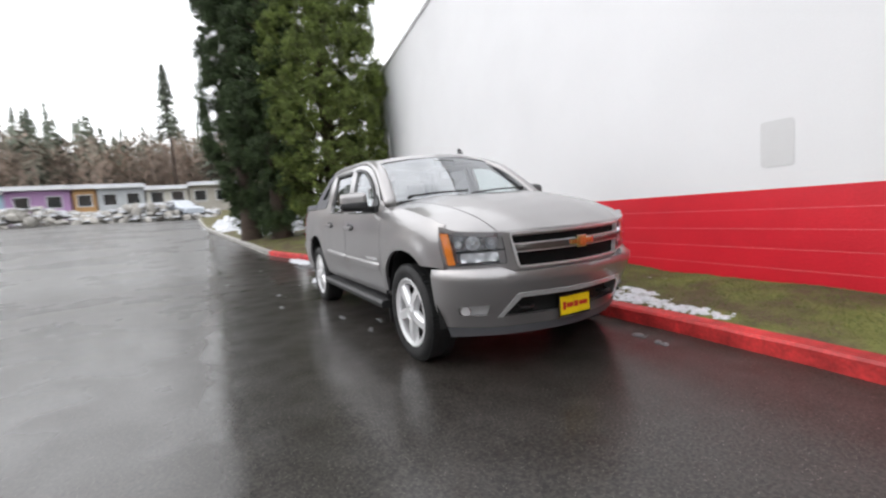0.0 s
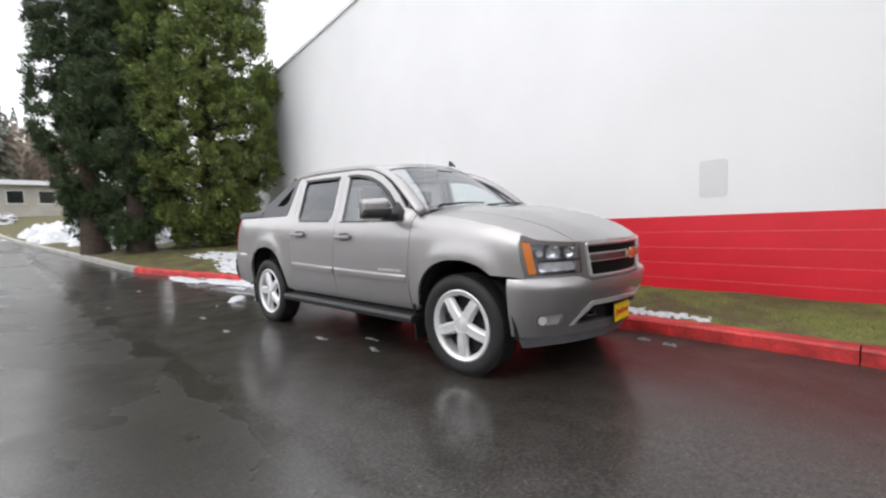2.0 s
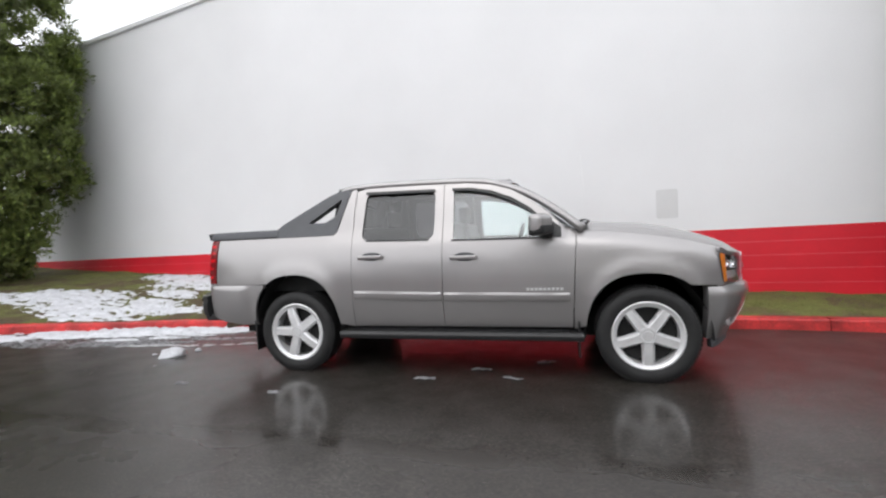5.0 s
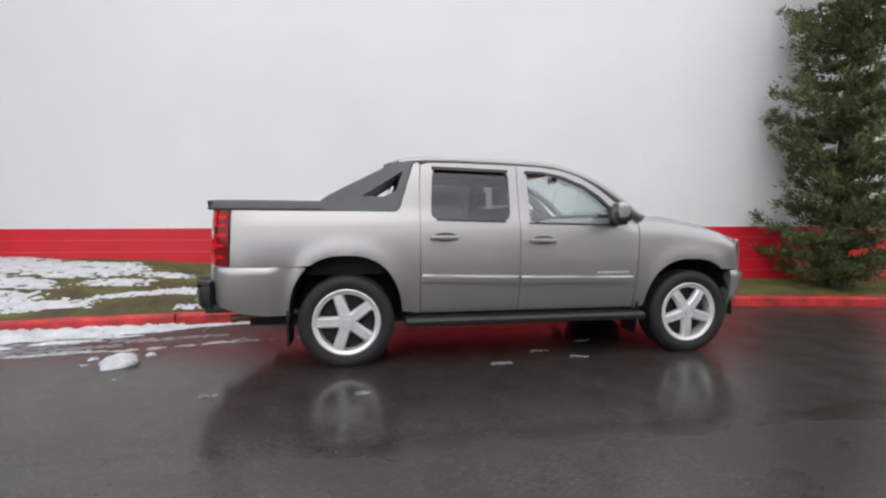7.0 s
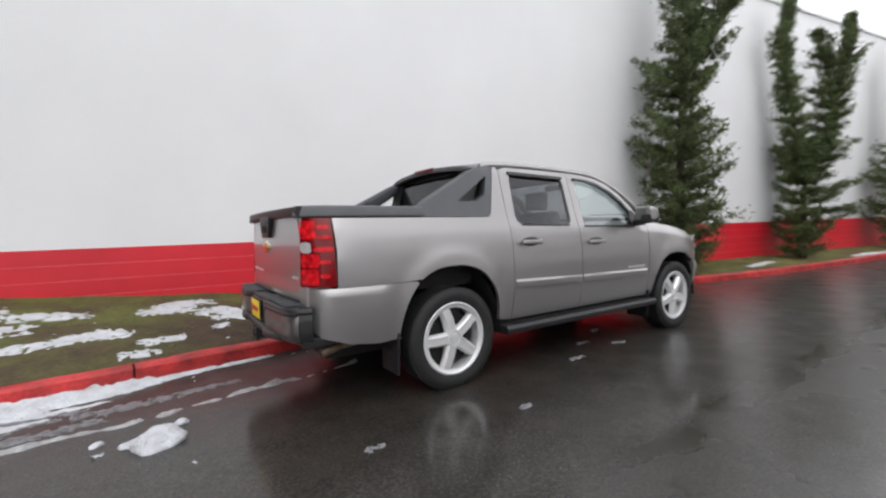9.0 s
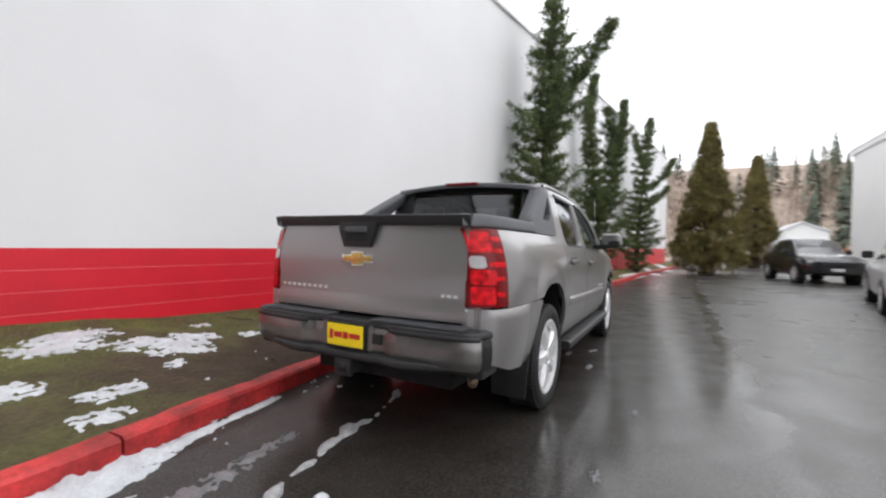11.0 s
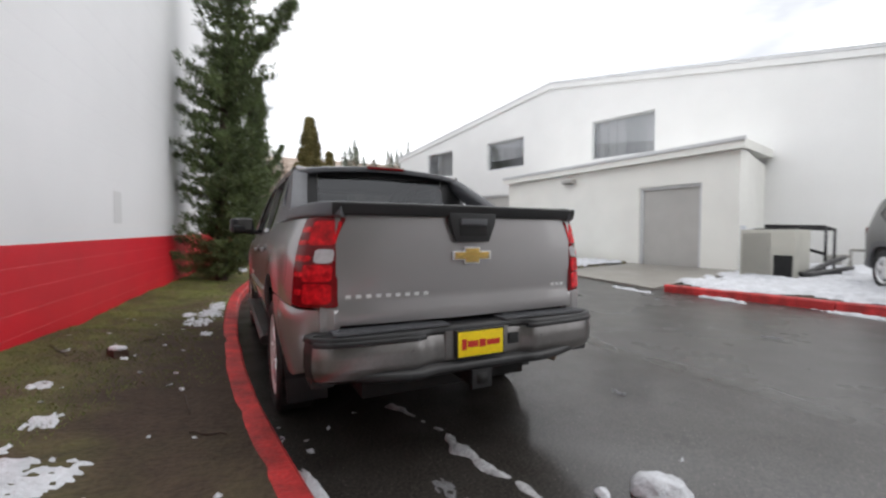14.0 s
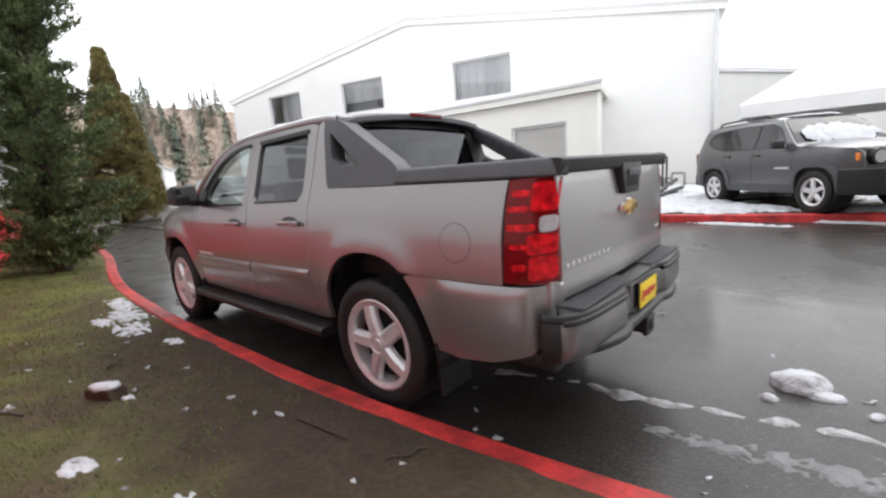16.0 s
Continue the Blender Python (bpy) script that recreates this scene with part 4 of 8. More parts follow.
    # bars in place of a badge above the front moulding
    for k in range(9):
        bm = bmesh.new()
        x = 0.67 + k * 0.036
        box(bm, (x, s * (half_width(x, 0.81) + 0.001), 0.800), (x + 0.024, s * (half_width(x, 0.81) + 0.006), 0.822))
        part("badge_bar", bm, M_ALLOY, door_f, smooth=False)

    # sail panel behind the cab, with its three-cornered opening
    side("sail_panel", [(-1.035, 1.842), (-1.19, 1.822), (-1.32, 1.765), (-1.45, 1.695), (-1.63, 1.60), (-1.80, 1.508), (-1.865, 1.462), (-1.90, 1.372), (-1.23, 1.372), (-1.192, 1.405), (-1.172, 1.465), (-1.068, 1.80)], s, M_PLASTIC,
         [SAIL_HOLE], thick=0.11, step=0.045, out=0.004, label="dark grey plastic sail panel with an opening", back=True)
    # cap along the bed's side
    line = [Vector((x, s * (half_width(x, 1.37) - 0.088), 1.412)) for x in np.linspace(-1.86, -2.755, 12)]
    part("bed_rail", sharpen(sweep(bmesh.new(), line, rounded([(-0.098, -0.040), (0.098, -0.040), (0.075, 0.043), (-0.075, 0.043)], 0.02)), 40), M_PLASTIC, truck, "dark grey plastic bed rail cap")
    # pillar and roof rail in one sweep
    line = smooth_line([(1.175, s * 0.880, 1.318), (0.93, s * 0.822, 1.515), (0.70, s * 0.770, 1.668), (0.42, s * 0.730, 1.778), (0.14, s * 0.712, 1.822), (-0.60, s * 0.703, 1.846), (-1.02, s * 0.703, 1.840), (-1.20, s * 0.705, 1.812)], 5)
    part("roof_rail", sweep(bmesh.new(), line, [(0.062 * math.cos(a), 0.036 * math.sin(a)) for a in np.linspace(0, 2 * math.pi, 13)[:-1]]), M_PAINT, truck)
    # rear lamp wrapped round the corner
    lamp = side("tail_lamp", rounded([(-2.600, 0.908), (-2.788, 0.900), (-2.778, 1.374), (-2.603, 1.366)], 0.012), s, M_REDLENS, thick=0.03, step=0.022, out=0.006, label="red wrap-round tail lamp with a clear centre")
    for z0, z1, x0, x1, mt, nm in ((1.225, 1.352, -2.782, -2.705, M_REDLAMP, "lamp_bowl"), (1.036, 1.124, -2.784, -2.700, M_REDLAMP, "lamp_bowl"), (0.920, 1.026, -2.785, -2.708, M_REDLAMP, "lamp_bowl"), (1.290, 1.320, -2.70, -2.625, M_REDLAMP, "lamp_bar"),
                                   (1.225, 1.250, -2.70, -2.612, M_REDLAMP, "lamp_bar"), (1.140, 1.172, -2.725, -2.612, M_REDLAMP, "lamp_bar"), (1.060, 1.085, -2.70, -2.630, M_REDLAMP, "lamp_bar"), (0.965, 0.995, -2.70, -2.640, M_REDLAMP, "lamp_bar"),
                                   (1.132, 1.205, -2.783, -2.738, M_CLEARLAMP, "reverse_lamp")):
        side(nm, rounded([(x0, z0), (x1, z0), (x1, z1), (x0, z1)], 0.018), s, mt, thick=0.006, step=0.022, out=0.011, parent=lamp)
    bm = bmesh.new()
    box(bm, (-2.775, s * 0.775, 0.62), (-2.60, s * 0.866, 0.905), 0.012)
    part("corner_panel", sharpen(bm), M_PAINT, truck)
    # running board
    line = [Vector((x, s * 0.955, 0.395)) for x in np.linspace(-1.14, 1.14, 5)]
    part("running_board", sharpen(sweep(bmesh.new(), line, rounded([(-0.085, -0.035), (0.085, -0.035), (0.095, 0.01), (0.07, 0.032), (-0.07, 0.036), (-0.095, 0.01)], 0.01)), 40), M_BLACK, truck, "dark ribbed running board")
    bm = bmesh.new()
    for k in range(5):
        box(bm, (-1.02, s * 0.955 - 0.05 + k * 0.025 - 0.006, 0.431), (1.02, s * 0.955 - 0.05 + k * 0.025 + 0.006, 0.437))
    tagged(part("tread_ribs", bm, M_BLACK, truck, smooth=False), kind="stuff")
    # mud flaps
    for x0 in (-2.145, 1.105):
        bm = bmesh.new()
        prism(bm, [(s * 0.70, 0.20), (s * 0.955, 0.20), (s * 0.975, 0.52), (s * 0.70, 0.52)], "x", x0 - 0.008, x0 + 0.008, 0.003)
        part("mud_flap", sharpen(bm), M_BLACK, truck)
    # wheel-house liners
    for hx, a, b in HUBS:
        bm = bmesh.new()
        n = 20
        rings = []
        for y in (0.60, 0.965):
            rings.append([bm.verts.new((hx + (a + 0.105) * math.cos(math.pi * k / n), s * y, 0.36 + (b + 0.045) * math.sin(math.pi * k / n))) for k in range(n + 1)])
        for k in range(n):
            bm.faces.new((rings[0][k], rings[0][k + 1], rings[1][k + 1], rings[1][k]))
        bm.faces.new(rings[0])
        part("wheel_house", bm, M_DARK, truck)
    # mirror
    bm = bmesh.new()
    swept = Matrix.Translation((0.88, s * 1.0, 0)) @ Matrix.Rotation(radians(s * 17), 4, "Z") @ Matrix.Translation((-0.88, -s * 1.0, 0))

    def shell(x0, x1, y0, y1, z0, z1, rnd):
        """A rounded housing, tapering forwards and outwards."""
        b = bmesh.new()
        box(b, (x0, s * y0, z0), (x1, s * y1, z1), rnd, 5)
        for v in b.verts:
            k = max(0.0, (v.co.x - x0) / (x1 - x0))
            o = (abs(v.co.y) - y0) / (y1 - y0)
            mid = (z0 + z1) / 2
            v.co.z = mid + (v.co.z - mid) * (1 - 0.30 * k * k - 0.10 * o * o)
            v.co.x -= 0.020 * o * o
        bmesh.ops.transform(b, matrix=swept, verts=b.verts)
        return b

    mirror = part("door_mirror", shell(0.805, 0.925, 1.01, 1.265, 1.292, 1.472, 0.055), M_PAINT if s < 0 else M_BLACK, truck, "door mirror with a dark lower shell")
    part("lower_shell", shell(0.800, 0.932, 1.000, 1.262, 1.278, 1.392, 0.044), M_BLACK, mirror)
    bm = bmesh.new()
    box(bm, (0.835, s * 0.90, 1.265), (0.915, s * 1.06, 1.325), 0.02, 3)
    part("mirror_arm", bm, M_BLACK, mirror)
    bm = bmesh.new()
    box(bm, (0.794, s * 1.035, 1.325), (0.800, s * 1.235, 1.450), 0.002)
    bmesh.ops.transform(bm, matrix=swept, verts=bm.verts)
    part("mirror_glass", bm, M_BUMPER, mirror)
    side("mirror_patch", [(0.80, 1.262), (0.985, 1.262), (0.985, 1.345), (0.88, 1.43), (0.80, 1.44)], s, M_BLACK, thick=0.01, out=0.010, parent=mirror)


# plan of the nose: from the right-hand side round to the left
NOSE = smooth_line([(2.02, -0.975), (2.12, -0.965), (2.205, -0.935), (2.28, -0.865), (2.36, -0.765), (2.44, -0.635), (2.495, -0.515), (2.56, -0.30), (2.592, -0.12), (2.598, 0.0), (2.592, 0.12),
                    (2.56, 0.30), (2.495, 0.515), (2.44, 0.635), (2.36, 0.765), (2.28, 0.865), (2.205, 0.935), (2.12, 0.965), (2.02, 0.975)], 6)
NOSE_S = [0.0]
for a, b in zip(NOSE, NOSE[1:]):
    NOSE_S.append(NOSE_S[-1] + (b - a).length)
NOSE_MID = NOSE_S[-1] / 2
NOSE_S = [q - NOSE_MID for q in NOSE_S]


def nose_at(u):
    """Point and outward way at the arc length u from the middle."""
    x, y = interp(u, NOSE_S, [p[0] for p in NOSE]), interp(u, NOSE_S, [p[1] for p in NOSE])
    x2, y2 = interp(u + 0.03, NOSE_S, [p[0] for p in NOSE]), interp(u + 0.03, NOSE_S, [p[1] for p in NOSE])
    x1, y1 = interp(u - 0.03, NOSE_S, [p[0] for p in NOSE]), interp(u - 0.03, NOSE_S, [p[1] for p in NOSE])
    t = Vector((x2 - x1, y2 - y1)).normalized()
    return x, y, t.y, -t.x


def u_of(y):
    """Arc length for a place across the nose."""
    half = len(NOSE) // 2
    return math.copysign(interp(abs(y), [p[1] for p in NOSE[half:]], NOSE_S[half:]), y)


def nose_place(offset):
    def f(u, z, d):
        x, y, nx, ny = nose_at(u)
        o = offset(u, z) - d
        return Vector((x + nx * o, y + ny * o, z))
    return f


def nose_skin(name, outline, mat, holes=(), off=None, step=0.05, thick=0.02, parent=None, label=""):
    return part(name, skin_bm(outline, nose_place(off or (lambda u, z: 0.0)), holes, step, thick), mat, parent or truck, label)


U_END = u_of(0.968)


def bumper_off(u, z):
    out = interp(z, [0.34, 0.42, 0.48, 0.55, 0.66, 0.73, 0.762, 0.785, 0.81], [-0.095, -0.062, -0.032, 0.004, 0.048, 0.070, 0.070, 0.048, 0.012])
    side = max(0.0, min(1.0, (abs(u) - 0.70 * U_END) / (0.3 * U_END)))
    return out * (1 - (0.72 if out > 0 else 0.45) * side)


mouth = [(-u_of(0.60), 0.435), (u_of(0.60), 0.435), (u_of(0.47), 0.585), (-u_of(0.47), 0.585)]
fogs = [rounded([(s * u_of(0.70), 0.450), (s * u_of(0.87), 0.462), (s * u_of(0.87), 0.530), (s * u_of(0.68), 0.540)][::s], 0.02) for s in (-1, 1)]
top_edge = [(U_END, 0.806), (u_of(0.60), 0.806), (u_of(0.52), 0.772), (-u_of(0.52), 0.772), (-u_of(0.60), 0.806), (-U_END, 0.806)]
front_bumper = nose_skin("front_bumper", [(-U_END, 0.375), (-u_of(0.7), 0.350), (u_of(0.7), 0.350), (U_END, 0.375)] + top_edge, M_PAINT, [rounded(mouth, 0.03)] + fogs, bumper_off, thick=0.09, step=0.045, label="body-coloured front bumper")
nose_skin("air_dam", rounded([(-u_of(0.945), 0.285), (u_of(0.945), 0.285), (u_of(0.958), 0.374), (-u_of(0.958), 0.374)], 0.02), M_PLASTIC, off=lambda u, z: bumper_off(u, 0.37) - 0.028 + 0.02 * (z - 0.27) / 0.11, thick=0.05, label="grey lower air dam")
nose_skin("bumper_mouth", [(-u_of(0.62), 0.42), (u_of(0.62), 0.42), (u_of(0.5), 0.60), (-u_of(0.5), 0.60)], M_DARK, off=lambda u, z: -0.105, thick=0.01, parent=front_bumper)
# bright edge round the mouth
rim_out = [(-u_of(0.635), 0.430), (-u_of(0.60), 0.430), (-u_of(0.478), 0.580), (u_of(0.478), 0.580), (u_of(0.60), 0.430), (u_of(0.635), 0.430), (u_of(0.50), 0.615), (-u_of(0.50), 0.615)]
nose_skin("mouth_trim", rim_out, M_BRIGHT, off=lambda u, z: bumper_off(u, z) + 0.006, thick=0.015, parent=front_bumper, label="silver trim round the bumper's mouth")
for s in (-1, 1):
    nose_skin("fog_pocket", [(s * u_of(0.66), 0.44), (s * u_of(0.90), 0.45), (s * u_of(0.90), 0.54), (s * u_of(0.66), 0.55)][::s], M_BRIGHT, off=lambda u, z: bumper_off(u, z) - 0.034, thick=0.005, parent=front_bumper)
    x, y, nx, ny = nose_at(s * u_of(0.83))
    bm = bmesh.new()
    cyl(bm, (x - nx * 0.055, y - ny * 0.055, 0.495), (x - nx * 0.018, y - ny * 0.018, 0.495), 0.034, n=20)
    part("fog_lamp", sharpen(bm), M_CLEARLAMP, front_bumper, "round fog lamp")
    bm = bmesh.new()
    x, y, nx, ny = nose_at(s * u_of(0.40))
    tube(bm, [(x - 0.10, y - 0.05, 0.49), (x - 0.05, y - 0.045, 0.49), (x - 0.035, y, 0.49), (x - 0.05, y + 0.045, 0.49), (x - 0.10, y + 0.05, 0.49)], 0.013)
    part("tow_hook", bm, M_BLACK, front_bumper)
    # headlamp: bowl sheet, two round reflectors, amber end, clear cover
    o = [(s * u_of(0.558), 0.832), (s * (u_of(0.936) - 0.045), 0.832), (s * (u_of(0.936) + 0.004), 1.080), (s * u_of(0.585), 1.048)][::s]
    head = nose_skin("head_lamp", rounded(o, 0.02), M_LAMPBACK, off=lambda u, z: -0.052, thick=0.01, step=0.04, label="headlamp with amber side marker")
    nose_skin("lamp_surround", [(s * u_of(0.545), 0.79), (s * u_of(0.944), 0.79), (s * u_of(0.944), 1.084), (s * u_of(0.575), 1.056)][::s], M_PAINT, [rounded(o, 0.02)], off=lambda u, z: -0.004, thick=0.05, step=0.04, parent=head)
    cu, cz = sum(p[0] for p in o) / 4, sum(p[1] for p in o) / 4
    inner = [(cu + (u - cu) * 0.985, cz + (z - cz) * 0.972) for u, z in o]
    nose_skin("lamp_frame", rounded(o, 0.02), M_BLACK, [rounded(inner, 0.018)], off=lambda u, z: 0.002, thick=0.05, step=0.04, parent=head)
    e = u_of(0.936)
    a = [(s * (e - 0.105), 0.838), (s * (e - 0.050), 0.838), (s * (e - 0.001), 1.074), (s * (e - 0.062), 1.066)][::s]
    nose_skin("side_marker", rounded(a, 0.008), M_AMBER, off=lambda u, z: 0.004, thick=0.012, step=0.03, parent=head, label="amber side marker lens")
    # hollow bowls with a bulb shield in each
    for yy, zz, rr in ((0.645, 0.984, 0.055), (0.762, 0.988, 0.058), (0.845, 0.984, 0.030)):
        x, y, nx, ny = nose_at(s * u_of(yy))
        at = Vector((x + nx * -0.006, y + ny * -0.006, zz))
        way = Vector((nx, ny, 0)).normalized()
        bm = bmesh.new()
        bmesh.ops.create_uvsphere(bm, u_segments=24, v_segments=12, radius=rr)
        bmesh.ops.delete(bm, geom=[v for v in bm.verts if v.co.z > rr * 0.05], context="VERTS")
        m = Matrix.Translation(at) @ way.to_track_quat("Z", "Y").to_matrix().to_4x4() @ Matrix.Diagonal((1, 1, 0.8, 1))
        bmesh.ops.transform(bm, matrix=m, verts=bm.verts)
        bowl = part("lamp_bowl", bm, M_CHROME, head)
        bm = bmesh.new()
        cyl(bm, at - way * rr * 0.6, at - way * 0.008, rr * 0.30, rr * 0.24, n=14)
        part("bulb_shield", sharpen(bm), M_REFLECT, bowl)
    b = [(s * u_of(0.60), 0.852), (s * u_of(0.84), 0.850), (s * u_of(0.84), 0.915), (s * u_of(0.61), 0.915)][::s]
    nose_skin("turn_lamp", rounded(b, 0.015), M_REFLECT, off=lambda u, z: -0.022 + 0.010 * math.sin(u * 160), thick=0.01, step=0.03, parent=head)
    d = [(s * u_of(0.565), 0.925), (s * u_of(0.86), 0.922), (s * u_of(0.86), 0.932), (s * u_of(0.57), 0.937)][::s]
    nose_skin("lamp_divider", d, M_BLACK, off=lambda u, z: -0.001, thick=0.01, step=0.03, parent=head)
    nose_skin("lamp_cover", rounded(o, 0.02), G_LENS, off=lambda u, z: 0.016 + 0.010 * math.sin((z - 0.83) / 0.23 * math.pi), thick=0.026, step=0.04, parent=head, label="clear lamp cover")

# grille: bright frame, two black nets, a bar with the badge
g_out = [(-u_of(0.485), 0.792), (u_of(0.485), 0.792), (u_of(0.538), 1.044), (-u_of(0.538), 1.044)]
g_lo = [(-u_of(0.474), 0.804), (u_of(0.474), 0.804), (u_of(0.497), 0.903), (-u_of(0.497), 0.903)]
g_hi = [(-u_of(0.511), 0.966), (u_of(0.511), 0.966), (u_of(0.526), 1.033), (-u_of(0.526), 1.033)]
grille = nose_skin("grille", rounded(g_out, 0.03), M_BRIGHT, [rounded(g_lo, 0.015), rounded(g_hi, 0.015)], off=lambda u, z: 0.020, thick=0.05, step=0.04, label="bright grille frame with black netting")
nose_skin("grille_net", [(-u_of(0.49), 0.79), (u_of(0.49), 0.79), (u_of(0.54), 1.045), (-u_of(0.54), 1.045)], M_MESH, off=lambda u, z: -0.010, thick=0.0, parent=grille, label="black grille netting")
nose_skin("grille_bar", rounded([(-u_of(0.496), 0.911), (u_of(0.496), 0.911), (u_of(0.508), 0.958), (-u_of(0.508), 0.958)], 0.01), M_BUMPER, off=lambda u, z: 0.024 + 0.010 * math.sin((z - 0.911) / 0.047 * math.pi), thick=0.02, parent=grille)
nose_skin("nose_panel", [(-u_of(0.60), 0.775), (u_of(0.60), 0.775), (u_of(0.615), 0.95), (u_of(0.60), 1.06), (-u_of(0.60), 1.06), (-u_of(0.615), 0.95)], M_PAINT, [rounded(g_lo, 0.01), rounded(g_hi, 0.01)], off=lambda u, z: -0.002, thick=0.02)


def badge(at, way, scale, parent):
    """A plain gold bar with a wider middle block, on a bright edge."""
    bm = bmesh.new()
    for grow, depth in ((1.12, 0.010),):
        box(bm, (-0.004, -0.135 * scale * grow, -0.026 * scale * grow), (depth, 0.135 * scale * grow, 0.026 * scale * grow), 0.003)
        box(bm, (-0.006, -0.055 * scale * grow, -0.050 * scale * grow), (depth + 0.0015, 0.055 * scale * grow, 0.050 * scale * grow), 0.003)
    m = pose(*at, 0, 0, 0 if way > 0 else 180)
    bmesh.ops.transform(bm, matrix=m, verts=bm.verts)
    b = part("badge", sharpen(bm), M_CHROME, parent, "gold badge on a bright edge")
    bm = bmesh.new()
    box(bm, (0.008, -0.130 * scale, -0.023 * scale), (0.018, 0.130 * scale, 0.023 * scale), 0.004)
    box(bm, (0.006, -0.050 * scale, -0.047 * scale), (0.0205, 0.050 * scale, 0.047 * scale), 0.004)
    bmesh.ops.transform(bm, matrix=m, verts=bm.verts)
    part("badge_face", sharpen(bm), M_GOLD, b)
    return b


badge((2.632, 0, 0.940), 1, 0.80, grille)


def plate(at, way, parent):
    bm = bmesh.new()
    m = pose(*at, 0, 0, 0 if way > 0 else 180)
    box(bm, (0, -0.158, -0.082), (0.010, 0.158, 0.082), 0.004)
    bmesh.ops.transform(bm, matrix=m, verts=bm.verts)
    p = part("plate_holder", sharpen(bm), M_BLACK, parent, "black plate frame")
    bm = bmesh.new()
    box(bm, (0.010, -0.148, -0.068), (0.014, 0.148, 0.072), 0.002)
    bmesh.ops.transform(bm, matrix=m, verts=bm.verts)
    part("plate_card", sharpen(bm), M_YELLOW, p, "yellow dealer plate with a red printed bar")
    for y0, y1, h in ((-0.125, -0.095, 0.030), (-0.088, -0.02, 0.018), (-0.012, 0.03, 0.022), (0.038, 0.125, 0.016)):
        bm = bmesh.new()
        box(bm, (0.0145, y0, 0.002 - h), (0.0155, y1, 0.002 + h), 0.0)
        bmesh.ops.transform(bm, matrix=m, verts=bm.verts)
        part("print_bar", bm, M_REDINK, p, smooth=False)
    return p


plate((2.548, -0.01, 0.458), 1, front_bumper)

# bonnet in the middle and wing tops beside it
def top_z(x, y):
    c = interp(x, [0.95, 1.05, 1.3, 1.7, 2.0, 2.2, 2.4, 2.5, 2.6], [1.385, 1.385, 1.380, 1.348, 1.290, 1.232, 1.150, 1.096, 1.045])
    e = hood_edge(x)
    w = half_width(x, e)
    t = min(1.0, abs(y) / w)
    return c - (c - e) * t ** 3.0 + 0.010 * math.exp(-((abs(y) - 0.42) / 0.10) ** 2)


def rolled_z(x, y):
    """The bonnet's height, rolled down at its leading edge to the top of the grille and lamps."""
    z = top_z(x, y)
    tip = nose_x(y)
    k = max(0.0, 1 - max(0.0, tip + 0.008 - x) / 0.24) ** 2.2
    k *= max(0.0, min(1.0, (0.97 - abs(y)) / 0.30))
    return z - k * (top_z(tip, y) - 1.052)


def top_place(x, y, d):
    return Vector((x, y, rolled_z(x, y) - d))


def nose_x(y):
    return nose_at(u_of(y))[0]


front = [(nose_x(y) + 0.008, y) for y in np.linspace(-0.60, 0.60, 17)]
hood = [(1.10, -0.74)] + [(1.5, -0.722), (2.0, -0.68), (2.30, -0.635)] + front + [(2.30, 0.635), (2.0, 0.68), (1.5, 0.722), (1.10, 0.74), (1.20, 0.4), (1.235, 0.0), (1.20, -0.4)]
part("bonnet", skin_bm(hood, top_place, step=0.06, thick=0.03), M_PAINT, truck)
for s in (-1, 1):
    fr = [(nose_x(y) + 0.004, y) for y in (0.61, 0.70, 0.78, 0.86, 0.91)]
    o = [(1.06, 0.748), (1.5, 0.730), (2.0, 0.688), (2.30, 0.643)] + fr + [(2.20, half_width(2.19, hood_edge(2.19)) - 0.001)] + [(x, half_width(x, hood_edge(x)) - 0.001) for x in (2.1, 2.0, 1.85, 1.7, 1.55, 1.4, 1.25, 1.12, 1.06)]
    o = [(x, s * y) for x, y in o]
    part("wing_top", skin_bm(o if s > 0 else o[::-1], top_place, step=0.05, thick=0.03), M_PAINT, truck)
# strip of bodywork between each lamp and the bonnet
for s in (-1, 1):
    ys = [0.56, 0.64, 0.72, 0.80, 0.87, 0.92, 0.938]
    lower = [(s * u_of(y), interp(y, [0.56, 0.585, 0.925, 0.945], [1.046, 1.048, 1.080, 1.082])) for y in ys]
    upper = [(s * u_of(y), rolled_z(nose_x(y), y) - 0.002 if y < 0.90 else 1.118) for y in ys]
    upper = [(u, max(z, q[1] + 0.006)) for (u, z), q in zip(upper, lower)]
    o = lower + upper[::-1]
    nose_skin("lamp_brow", o if s > 0 else o[::-1], M_PAINT, off=lambda u, z: 0.006, thick=0.03, step=0.04)
# cowl with wipers
bm = bmesh.new()
prism(bm, [(-0.86, 1.30), (0.86, 1.30), (0.80, 1.345), (0.4, 1.368), (0, 1.374), (-0.4, 1.368), (-0.80, 1.345)], "x", 0.98, 1.21)
part("cowl", sharpen(bm), M_BLACK, truck)

# roof
def roof_place(x, y, d):
    edge = interp(x, [-1.3, -1.02, -0.6, 0.14, 0.42, 0.6], [1.808, 1.858, 1.868, 1.842, 1.800, 1.745])
    return Vector((x, y, edge + 0.055 * (1 - (y / 0.75) ** 2) - d))


